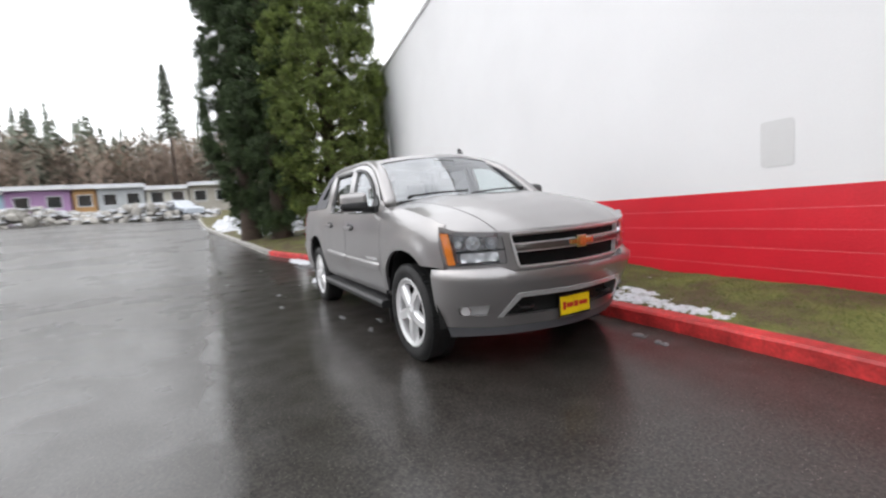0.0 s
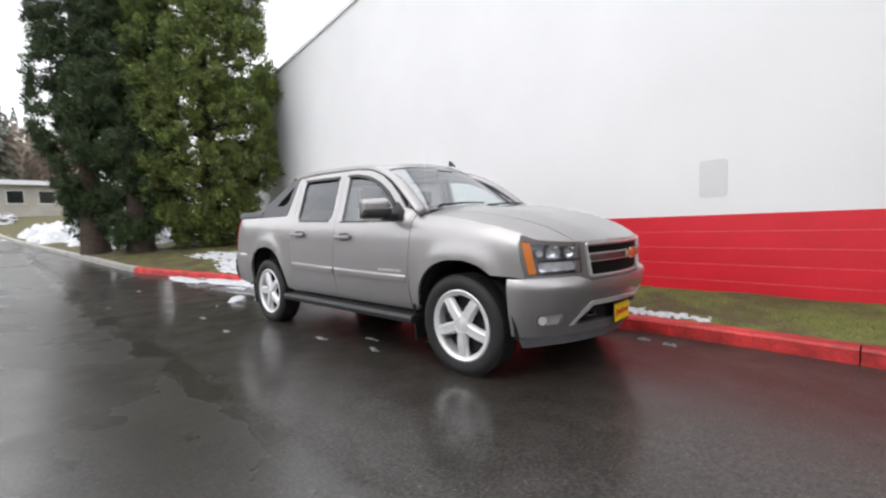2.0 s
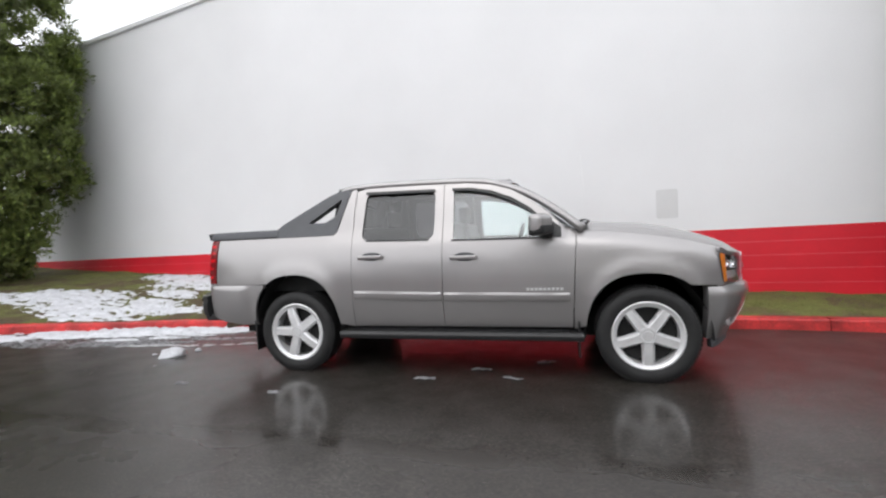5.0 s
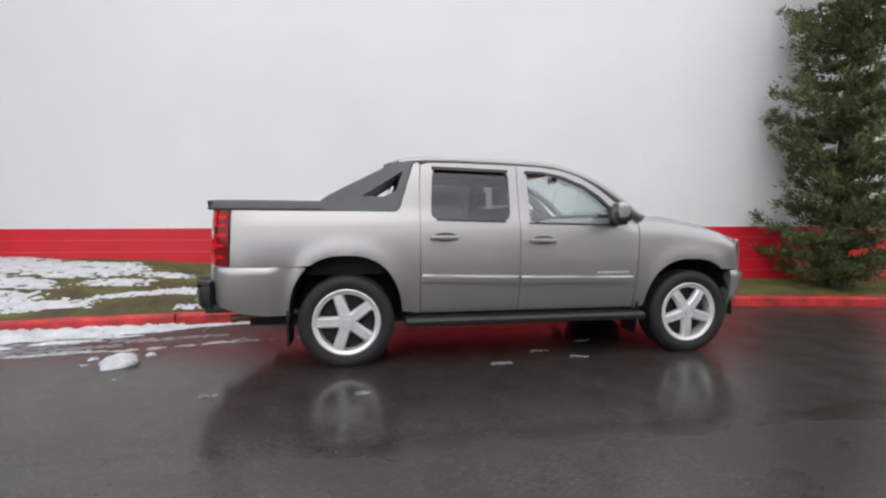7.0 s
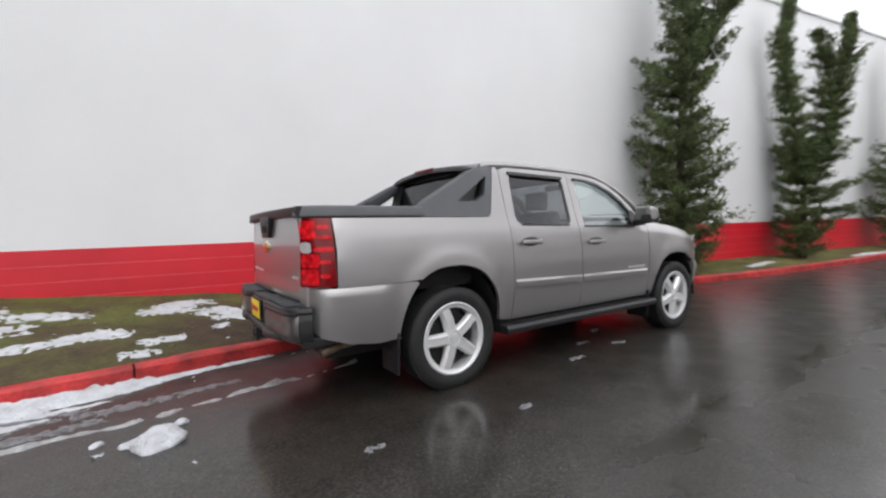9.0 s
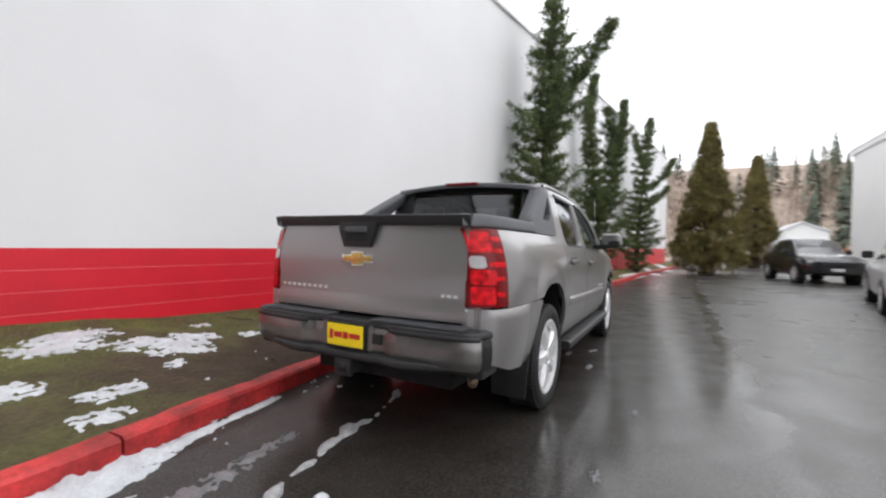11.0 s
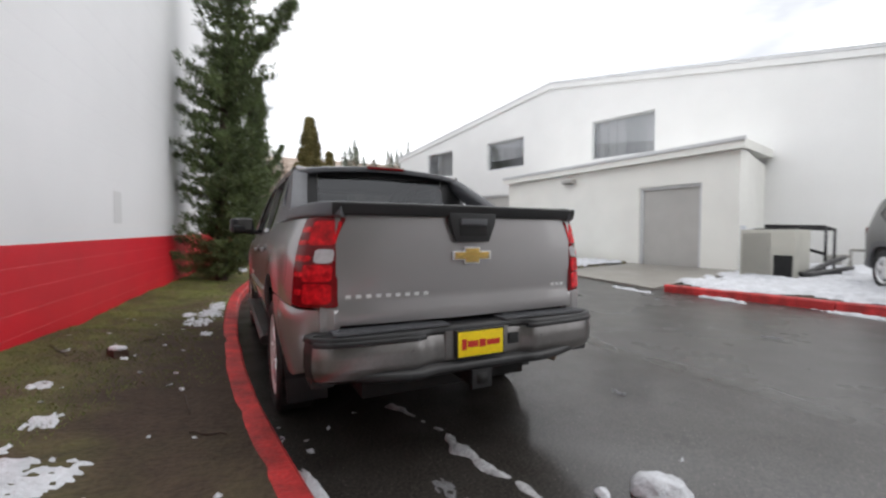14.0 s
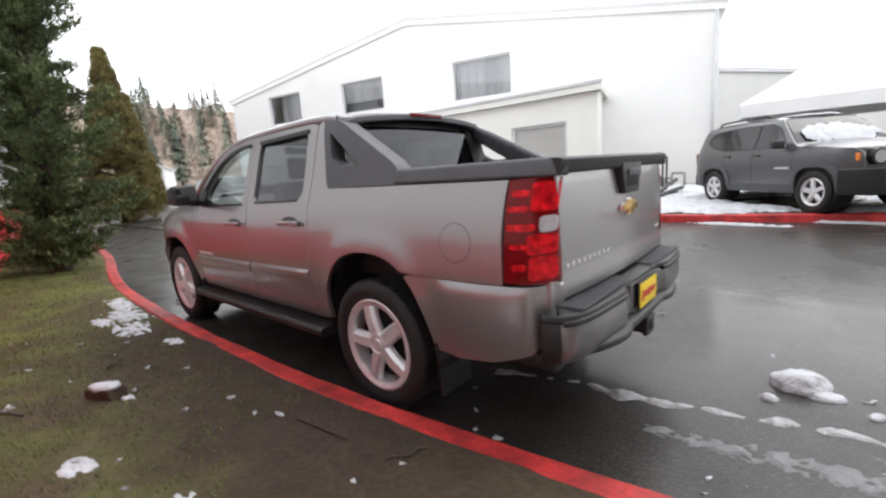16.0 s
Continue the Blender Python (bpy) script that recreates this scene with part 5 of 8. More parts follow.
roof_front = [(0.40 + 0.11 * (1 - (y / 0.72) ** 2), y) for y in np.linspace(-0.72, 0.72, 11)]
part("roof", skin_bm([(-1.22, -0.72)] + roof_front + [(-1.22, 0.72)], roof_place, step=0.08, thick=0.03), M_PAINT, truck)
bm = bmesh.new()
prism(bm, [(0.42, 1.885), (0.52, 1.870), (0.44, 1.945), (0.425, 1.945)], "y", 0.325, 0.350, 0.006)
part("roof_fin", sharpen(bm), M_BLACK, truck, "small dark roof antenna fin")
bm = bmesh.new()
tube(bm, [(1.20, -0.845, 1.30), (1.19, -0.845, 1.65), (1.17, -0.845, 1.96)], 0.0014, 6)
part("aerial", bm, M_BRIGHT, truck, "thin whip aerial")


def sheet_between(low, high, n=14, m=8, bow=0.0):
    """A bowed pane between two edges, each a function of -1..1."""
    bm = bmesh.new()
    g = []
    for j in range(m + 1):
        row = []
        for i in range(n + 1):
            u = 2 * i / n - 1
            a, b = Vector(low(u)), Vector(high(u))
            p = a.lerp(b, j / m)
            p.x += bow * math.sin(math.pi * j / m)
            row.append(bm.verts.new(p))
        g.append(row)
    for j in range(m):
        for i in range(n):
            bm.faces.new((g[j][i], g[j][i + 1], g[j + 1][i + 1], g[j + 1][i]))
    return bm


part("windscreen", sheet_between(lambda u: (1.215 - 0.13 * u * u, 0.865 * u, 1.352 - 0.020 * u * u), lambda u: (0.515 - 0.115 * u * u, 0.715 * u, 1.862 - 0.060 * u * u), bow=0.035), G_SCREEN, truck, "clear sloping windscreen")
bm = sheet_between(lambda u: (0.575 - 0.115 * u * u, 0.735 * u, 1.832 - 0.060 * u * u), lambda u: (0.50 - 0.115 * u * u, 0.715 * u, 1.874 - 0.060 * u * u), m=2)
part("screen_band", bm, M_PAINT, truck)
for y0, y1 in ((-0.72, -0.05), (-0.02, 0.66)):
    bm = bmesh.new()
    tube(bm, [(1.235, y0 + 0.0, 1.385), (1.225, (y0 + y1) / 2, 1.408), (1.205, y1, 1.412)], 0.009, 6)
    tube(bm, [(1.21, y0, 1.365), (1.225, y0 + 0.06, 1.395)], 0.012, 6)
    part("wiper", bm, M_BLACK, truck)

# back of the cab: dark glass in a black frame, brow with the brake lamp
part("back_glass", sheet_between(lambda u: (-1.30, 0.60 * u, 1.43), lambda u: (-1.20, 0.58 * u, 1.79), n=6, m=4), G_DARK, truck, "dark tinted back glass")
bm = bmesh.new()
for y0, y1, z0, z1 in ((-0.78, -0.59, 1.36, 1.84), (0.59, 0.78, 1.36, 1.84), (-0.6, 0.6, 1.78, 1.84), (-0.6, 0.6, 1.36, 1.44)):
    a, b = -1.32 + 0.26 * (z0 - 1.36), -1.32 + 0.26 * (z1 - 1.36)
    v = [bm.verts.new(p) for p in ((a, y0, z0), (a, y1, z0), (b, y1, z1), (b, y0, z1))]
    bm.faces.new(v)
part("back_frame", bm, M_BLACK, truck, smooth=False)
line = smooth_line([(-1.20, -0.745, 1.790), (-1.225, -0.55, 1.832), (-1.24, 0.0, 1.862), (-1.225, 0.55, 1.832), (-1.20, 0.745, 1.790)], 5)
part("roof_brow", sharpen(sweep(bmesh.new(), line, rounded([(-0.06, -0.012), (0.055, -0.035), (0.055, 0.01), (-0.06, 0.030)], 0.012)), 40), M_PLASTIC, truck, "dark grey plastic brow behind the roof")
bm = bmesh.new()
box(bm, (-1.308, -0.17, 1.848), (-1.275, 0.17, 1.876), 0.006)
part("brake_lamp", bm, M_REDLENS, truck, "red high brake lamp strip")

# bed cover of three boards, tailgate with its lip
for x0, x1 in ((-1.36, -1.80), (-1.81, -2.25), (-2.26, -2.70)):
    bm = bmesh.new()
    box(bm, (x1, -0.74, 1.395), (x0, 0.74, 1.437), 0.008)
    part("bed_cover_board", sharpen(bm), M_TONNEAU, truck, "black bed cover board")


def gate_place(y, z, d):
    x = -2.806 + 0.035 * (y / 0.8) ** 2 - 0.012 * math.sin((z - 0.8) / 0.58 * math.pi)
    x -= 0.016 * max(0.0, min(1.0, (0.915 - z) / 0.014))
    return Vector((x + d, y, z))


tailgate = part("tailgate", skin_bm(rounded([(-0.782, 0.805), (0.782, 0.805), (0.782, 1.385), (-0.782, 1.385)], 0.015), gate_place, step=0.05, thick=0.05, flip=True), M_PAINT, truck, "grey tailgate with a gold badge")
line = [Vector((-2.792 + 0.040 * (y / 0.8) ** 2, y, 1.418)) for y in np.linspace(-0.800, 0.800, 13)]
part("tailgate_lip", sharpen(sweep(bmesh.new(), line, rounded([(-0.055, -0.034), (0.045, -0.038), (0.062, 0.030), (-0.055, 0.040)], 0.012)), 40), M_BLACK, tailgate, "black plastic lip along the tailgate's top")
bm = bmesh.new()
prism(bm, [(-0.157, 1.405), (0.157, 1.405), (0.150, 1.345), (0.108, 1.238), (-0.108, 1.238), (-0.150, 1.345)], "x", -2.846, -2.806, 0.008)
gh = part("gate_handle", sharpen(bm), M_BLACK, tailgate, "black tailgate handle")
bm = bmesh.new()
box(bm, (-2.860, -0.088, 1.335), (-2.840, 0.088, 1.372), 0.008)
part("lever", sharpen(bm), M_PLASTIC, gh)
# Thin dark sheet on the handle, coloured as a shaded hollow.
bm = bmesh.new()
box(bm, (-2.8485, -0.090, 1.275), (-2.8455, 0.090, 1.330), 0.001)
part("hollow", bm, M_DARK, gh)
badge((-2.822, 0, 1.160), -1, 0.86, tailgate)
for k in range(9):
    bm = bmesh.new()
    y = 0.735 - k * 0.054
    box(bm, (gate_place(y, 0.955, 0).x - 0.005, y - 0.028, 0.944), (gate_place(y, 0.955, 0).x + 0.002, y, 0.963))
    part("badge_bar", bm, M_ALLOY, tailgate, smooth=False)
for k in range(3):
    bm = bmesh.new()
    y = -0.62 - k * 0.04
    box(bm, (gate_place(y, 0.955, 0).x - 0.005, y - 0.026, 0.948), (gate_place(y, 0.955, 0).x + 0.002, y, 0.966))
    part("badge_bar", bm, M_ALLOY, tailgate, smooth=False)
# filler flap on the left-hand bed side
bm = bmesh.new()
n = 28
ring0 = [bm.verts.new((-2.33 + 0.098 * math.cos(2 * math.pi * k / n), half_width(-2.33 + 0.098 * math.cos(2 * math.pi * k / n), 1.08 + 0.098 * math.sin(2 * math.pi * k / n)) + 0.001, 1.08 + 0.098 * math.sin(2 * math.pi * k / n))) for k in range(n)]
ring1 = [bm.verts.new((-2.33 + 0.0945 * math.cos(2 * math.pi * k / n), half_width(-2.33 + 0.0945 * math.cos(2 * math.pi * k / n), 1.08 + 0.0945 * math.sin(2 * math.pi * k / n)) + 0.002, 1.08 + 0.0945 * math.sin(2 * math.pi * k / n))) for k in range(n)]
for k in range(n):
    bm.faces.new((ring0[k], ring0[(k + 1) % n], ring1[(k + 1) % n], ring1[k]))
part("filler_flap", bm, M_PLASTIC, truck, "round filler flap seam")

# rear bumper: bright face, black step pad above, black edge below
rear_plan = [(-2.42, -0.955), (-2.62, -0.950), (-2.76, -0.935), (-2.85, -0.895), (-2.90, -0.78), (-2.925, -0.5), (-2.935, -0.20), (-2.935, 0.20), (-2.925, 0.5), (-2.90, 0.78), (-2.85, 0.895), (-2.76, 0.935), (-2.62, 0.950), (-2.42, 0.955)]
short = smooth_line([(x, y, 0) for x, y in rear_plan[2:-2]], 4)


def bumper_band(name, prof, mat, label, line=short):
    pts = [Vector((p.x, p.y, 0)) for p in line]
    bm = sweep(bmesh.new(), pts, prof)
    return part(name, sharpen(bm, 40), mat, rear_bumper, label)


def drawn_in(y):
    """How far the bumper's middle stands back behind its two ends."""
    k = max(0.0, min(1.0, (0.40 - abs(y)) / 0.13))
    return 0.045 * k * k * (3 - 2 * k)


fine = smooth_line([(p.x, p.y, 0) for p in short], 5)
face_line = [Vector((p.x + drawn_in(p.y), p.y, 0)) for p in fine]
rear_bumper = part("rear_bumper", sharpen(sweep(bmesh.new(), [p for p in face_line if abs(p.y) < 0.905], rounded([(-0.055, 0.520), (-0.004, 0.548), (0.018, 0.60), (0.018, 0.67), (0.004, 0.735), (-0.09, 0.748), (-0.09, 0.520)], 0.016)), 50), M_BUMPER, truck, "dull bright rear step bumper")
for s in (-1, 1):
    bumper_band("bumper_corner", rounded([(-0.05, 0.525), (-0.002, 0.552), (0.012, 0.61), (0.012, 0.69), (0.0, 0.740), (-0.09, 0.748), (-0.09, 0.525)], 0.012), M_BLACK, "black bumper corner", [p for p in face_line if s * p.y > 0.89])
    bumper_band("pad_edge", rounded([(0.022, 0.722), (0.020, 0.748), (-0.05, 0.760), (-0.05, 0.722)], 0.008), M_BLACK, "thick black edge of the step pad", [p for p in face_line if 0.34 < s * p.y < 0.90])
bumper_band("step_pad", rounded([(0.016, 0.738), (0.008, 0.772), (-0.17, 0.784), (-0.17, 0.738)], 0.01), M_BLACK, "black ribbed step pad", face_line)
low_line = [Vector((p.x + 0.6 * drawn_in(p.y) + 0.05 * max(0.0, (abs(p.y) - 0.45) / 0.27) ** 2, p.y, 0.014 * max(0.0, (abs(p.y) - 0.45) / 0.27))) for p in fine if abs(p.y) < 0.73]
part("lower_step", sharpen(sweep(bmesh.new(), low_line, rounded([(0.010, 0.512), (0.040, 0.530), (0.036, 0.562), (0.0, 0.580), (-0.09, 0.580), (-0.09, 0.505)], 0.012)), 50), M_BLACK, rear_bumper, "black lower step of the bumper")
bm = bmesh.new()
for k in range(7):
    for s in (-1, 1):
        box(bm, (-2.905 + k * 0.019, s * 0.18 if s > 0 else -0.82, 0.780), (-2.896 + k * 0.019, 0.82 if s > 0 else -0.18, 0.789))
tagged(part("pad_ribs", bm, M_PLASTIC, rear_bumper, smooth=False), kind="stuff")
bm = bmesh.new()
box(bm, (-2.912, -0.205, 0.585), (-2.87, 0.215, 0.748), 0.012)
part("plate_recess", sharpen(bm), M_BUMPER, rear_bumper)
bm = bmesh.new()
box(bm, (-2.918, -0.275, 0.635), (-2.900, -0.205, 0.700), 0.004)
part("wiring_socket", sharpen(bm), M_BLACK, rear_bumper, "small black trailer socket")
plate((-2.926, 0.0, 0.668), -1, rear_bumper)
for s in (-1, 1):
    bm = bmesh.new()
    cyl(bm, (-2.946, s * 0.415, 0.652), (-2.915, s * 0.415, 0.652), 0.024, n=16)
    part("parking_sensor", sharpen(bm), M_BLACK, rear_bumper)
    bm = bmesh.new()
    box(bm, (-2.82, s * 0.80, 0.50), (-2.60, s * 0.915, 0.57), 0.02)
    part("bumper_end", sharpen(bm), M_BLACK, rear_bumper)
bm = bmesh.new()
box(bm, (-2.935, -0.055, 0.425), (-2.60, 0.055, 0.515), 0.008)
box(bm, (-2.955, -0.065, 0.415), (-2.925, 0.065, 0.525), 0.006)
box(bm, (-2.72, -0.50, 0.44), (-2.60, 0.50, 0.51), 0.01)
hitch = part("tow_hitch", sharpen(bm), M_BLACK, truck, "black square tow hitch under the bumper")
# Thin dark sheet on the hitch face, coloured as its hole's shade.
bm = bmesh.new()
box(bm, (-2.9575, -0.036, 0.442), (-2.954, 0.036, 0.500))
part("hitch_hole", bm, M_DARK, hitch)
bm = bmesh.new()
tube(bm, [(-1.2, -0.55, 0.40), (-2.2, -0.62, 0.44), (-2.5, -0.72, 0.44), (-2.66, -0.78, 0.42)], 0.032, 12)
part("exhaust_pipe", bm, material("rusty_pipe", (0.22, 0.16, 0.11), rough=0.5, metal=0.6, var=0.3, scale=20), truck, "weathered exhaust pipe")

# underside, bulkheads and cabin
bm = bmesh.new()
box(bm, (-2.55, -0.58, 0.31), (2.30, 0.58, 0.62))
box(bm, (-1.10, -0.90, 0.44), (1.08, 0.90, 0.60))
box(bm, (-2.72, -0.86, 0.56), (-2.18, 0.86, 0.80))
box(bm, (-2.70, -0.80, 0.80), (-1.33, 0.80, 1.37))
box(bm, (1.15, -0.60, 0.60), (2.38, 0.60, 1.02))
part("underbody", bm, M_DARK, truck, smooth=False)
for hx in (1.651, -1.651):
    bm = bmesh.new()
    cyl(bm, (hx, -0.8, 0.40), (hx, 0.8, 0.40), 0.05, n=12)
    bmesh.ops.create_uvsphere(bm, u_segments=12, v_segments=8, radius=0.15, matrix=Matrix.Translation((hx, 0.0, 0.40)))
    part("axle", bm, M_DARK, truck)
bm = bmesh.new()
prism(bm, [(0.62, 0.62), (1.16, 0.62), (1.18, 1.33), (1.0, 1.33), (0.72, 1.26), (0.62, 1.0)], "y", -0.86, 0.86, 0.02)
part("dashboard", sharpen(bm), M_SEAT, truck)
bm = bmesh.new()
tube(bm, [(0.52 + 0.06 * math.sin(a), 0.40 + 0.19 * math.cos(a), 1.22 + 0.18 * math.sin(a)) for a in np.linspace(0, 2 * math.pi, 25)], 0.016, 8)
cyl(bm, (0.52, 0.40, 1.22), (0.75, 0.40, 1.12), 0.035)
part("steering_wheel", bm, M_BLACK, truck)


def seat(x, y, w):
    bm = bmesh.new()
    box(bm, (x - 0.25, y - w / 2, 0.70), (x + 0.28, y + w / 2, 0.88), 0.05, 3)
    box(bm, (-0.07, -w / 2, -0.30), (0.07, w / 2, 0.30), 0.05, 3)
    moved = [v for v in bm.verts if abs(v.co.x) < 0.0701 and v.co.z < 0.35]
    bmesh.ops.transform(bm, matrix=pose(x - 0.30, y, 1.13, 0, -12, 0), verts=moved)
    s_ob = part("seat", bm, M_SEAT, truck, "grey cloth seat")
    for hy in ((y,) if w < 0.8 else (y - 0.42, y + 0.42)):
        bm = bmesh.new()
        box(bm, (x - 0.43, hy - 0.13, 1.45), (x - 0.33, hy + 0.13, 1.64), 0.04, 3)
        part("headrest", bm, M_SEAT, s_ob)


seat(0.25, 0.42, 0.52)
seat(0.25, -0.42, 0.52)
seat(-0.68, 0.0, 1.36)
bm = bmesh.new()
box(bm, (0.62, -0.10, 1.72), (0.64, 0.14, 1.79), 0.008)
part("inside_mirror", bm, M_BLACK, truck)


# wheels
def lathe(bm, prof, n=40, close=False):
    """Spin (radius, side) pairs about the y axis."""
    rings = []
    for k in range(n):
        a = 2 * math.pi * k / n
        rings.append([bm.verts.new((r * math.cos(a), y, r * math.sin(a))) for r, y in prof])
    for k in range(n):
        a, b = rings[k], rings[(k + 1) % n]
        for i in range(len(prof) - 1):
            bm.faces.new((a[i], a[i + 1], b[i + 1], b[i]))
    bmesh.ops.recalc_face_normals(bm, faces=bm.faces)
    return bm


def five_spoke(bm, face, r0, r1, w0, w1, depth, count=5, turn=0.0):
    for k in range(count):
        a = 2 * math.pi * k / count + turn
        rot = Matrix.Rotation(-a, 4, "Y")
        v0 = len(bm.verts)
        pts = []
        for r, w, y in ((r0, w0, face - 0.002), ((r0 + r1) / 2, (w0 * 0.48 + w1 * 0.52), face - 0.010), (r1, w1, face + 0.006)):
            for z, dy in ((-w / 2, 0.022), (-w * 0.30, 0.0), (0, 0.004), (w * 0.30, 0.0), (w / 2, 0.022), (w / 2, depth), (-w / 2, depth)):
                pts.append(bm.verts.new(rot @ Vector((r, y + dy, z))))
        for i in range(2):
            for j in range(7):
                bm.faces.new((pts[i * 7 + j], pts[i * 7 + (j + 1) % 7], pts[(i + 1) * 7 + (j + 1) % 7], pts[(i + 1) * 7 + j]))
    bmesh.ops.recalc_face_normals(bm, faces=bm.faces)
    return bm


def wheel(at, s, parent, R=0.405, W=0.265, rim=0.288, spin=0.3, dark=False, count=5):
    """A tyre on a five-spoked alloy rim, its face towards the side s; built facing -y."""
    w = new("wheel")
    w.parent = parent
    w.matrix_basis = pose(*at, 0, 0, 0 if s < 0 else 180)
    h = W / 2
    bm = bmesh.new()
    lathe(bm, [(rim - 0.012, -h * 0.80), (rim + 0.010, -h * 0.90), (rim + 0.05, -h * 1.0), (R - 0.045, -h * 0.98), (R - 0.014, -h * 0.90), (R - 0.002, -h * 0.76), (R, 0), (R - 0.002, h * 0.76), (R - 0.014, h * 0.9), (R - 0.05, h), (rim, h * 0.85)], 56)
    part("tyre", bm, M_TYRE, w)
    bm = bmesh.new()
    for k in range(72):
        a = 2 * math.pi * k / 72
        for y0 in (-h * 0.78, h * 0.42):
            bmesh.ops.create_cube(bm, size=1, matrix=Matrix.Rotation(-a, 4, "Y") @ Matrix.Translation((R + 0.001, y0 + h * 0.18, 0)) @ Matrix.Diagonal((0.010, h * 0.40, R * 0.060, 1)))
    tagged(part("tread", bm, M_TYRE, w, smooth=False), kind="stuff")
    f = -h * 0.80
    bm = bmesh.new()
    lathe(bm, [(rim + 0.002, f + 0.004), (rim + 0.004, f - 0.008), (rim - 0.004, f - 0.014), (rim * 0.95, f - 0.012), (rim * 0.93, f - 0.004), (rim * 0.86, f - 0.001), (rim * 0.85, f + 0.006), (rim * 0.85, f + 0.03), (rim - 0.045, f + 0.10), (rim - 0.05, f + 0.20)], 56)
    five_spoke(bm, f - 0.006, rim * 0.20, rim * 0.90, rim * 0.36, rim * 0.33, 0.05, count, spin)
    lathe(bm, [(0.0, f - 0.004), (rim * 0.17, f - 0.004), (rim * 0.19, f - 0.012), (rim * 0.25, f - 0.010), (rim * 0.27, f + 0.002), (rim * 0.28, f + 0.04)], 30)
    part("rim", sharpen(bm, 50), M_ALLOY, w, "silver five-spoke alloy rim")
    bm = bmesh.new()
    cyl(bm, (0, f - 0.015, 0), (0, f - 0.002, 0), rim * 0.13, rim * 0.15, n=24)
    part("hub_cap", sharpen(bm), M_ALLOY, w)
    bm = bmesh.new()
    cyl(bm, (0, f + 0.075, 0), (0, f + 0.10, 0), rim * 0.80, n=32)
    cyl(bm, (0, f + 0.10, 0), (0, h * 0.8, 0), rim * 0.86, n=32)
    part("brake_disc", sharpen(bm), M_DARK, w)
    return w


for s in (-1, 1):
    wheel((1.651, s * 0.868, 0.403), s, truck, spin=0.942)
    wheel((-1.651, s * 0.868, 0.403), s, truck, spin=0.628)


# ---------------------------------------------------------------- white hall with its annex across the yard
M_HALL = material("white_metal_cladding", (0.86, 0.86, 0.85), rough=0.5, var=0.03, scale=0.6, fine=0.02, bump_scale=30)
M_HALL2 = material("cream_annex_wall", (0.86, 0.855, 0.81), rough=0.6, var=0.04, scale=0.8, fine=0.02, bump_scale=30)
M_ROOF = material("pale_metal_roof", (0.70, 0.71, 0.72), rough=0.5, var=0.05, scale=3)
M_TRIM = material("pale_grey_trim", (0.62, 0.63, 0.64), rough=0.5, var=0.05, scale=3)
M_GDOOR = material("grey_roller_door", (0.47, 0.46, 0.44), rough=0.5, var=0.05, scale=2)
M_PANE = glass_material("hall_window_glass", (0.88, 0.89, 0.90), f0=0.06)
M_BLIND = material("grey_vertical_blind", (0.46, 0.45, 0.44), rough=0.7, var=0.1, scale=5, obj_var=0.25)
M_BASE = material("dark_base_strip", (0.10, 0.06, 0.05), rough=0.8, var=0.2, scale=4)
hall = thing("white_hall", pose(-0.78, -14.94, 0, 0, 0, 14.4), "large white gabled metal hall with high windows", "building")


def gable_z(x):
    return 8.06 - abs(x - 11.8) / 11.8 * 1.88


HALL_WINDOWS = ((7.1, 9.7, 4.38, 5.98), (13.3, 15.72, 4.55, 5.98), (18.45, 20.7, 4.55, 6.02))
GATE2 = (12.9, 16.25, 0.1, 3.25)
bm = skin_bm([(0.0, -0.3), (23.6, -0.3), (23.6, gable_z(23.6)), (11.8, gable_z(11.8)), (0.0, gable_z(0.0))], lambda x, z, d: Vector((x, -d, z)),
             [[(w[0], w[2]), (w[1], w[2]), (w[1], w[3]), (w[0], w[3])] for w in HALL_WINDOWS + (GATE2,)], step=1.6, thick=0.25, back=True)
bmesh.ops.recalc_face_normals(bm, faces=bm.faces)
part("front_wall", bm, M_HALL, hall, "white clad gable wall", smooth=False)
bm = bmesh.new()
box(bm, (0, -22, -0.3), (0.25, -0.252, 6.15))
part("side_wall", bm, M_HALL, hall, smooth=False)
bm = bmesh.new()
box(bm, (23.35, -22, -0.3), (23.6, -0.252, 6.15))
part("side_wall", bm, M_HALL, hall, smooth=False)
for k, (x0, x1) in enumerate(((-0.2, 11.8), (11.8, 23.8))):
    bm = bmesh.new()
    prism(bm, [(x0, gable_z(x0) + 0.004), (x1, gable_z(x1) + 0.004), (x1, gable_z(x1) + 0.12), (x0, gable_z(x0) + 0.12)], "y", -22.1, 0.085)
    part("roof", bm, M_ROOF, hall, "pale metal roof slope", smooth=False)
    bm = bmesh.new()
    prism(bm, [(x0, gable_z(x0) - 0.20), (x1, gable_z(x1) - 0.20), (x1, gable_z(x1) + 0.0), (x0, gable_z(x0) + 0.0)], "y", 0.003, 0.07)
    part("barge_board", bm, M_HALL, hall, smooth=False)
bm = bmesh.new()
tube(bm, [(0.12, 0.08, 6.0), (0.14, 0.08, 3.0), (0.14, 0.08, 0.3)], 0.05, 8)
part("downpipe", bm, M_TRIM, hall)
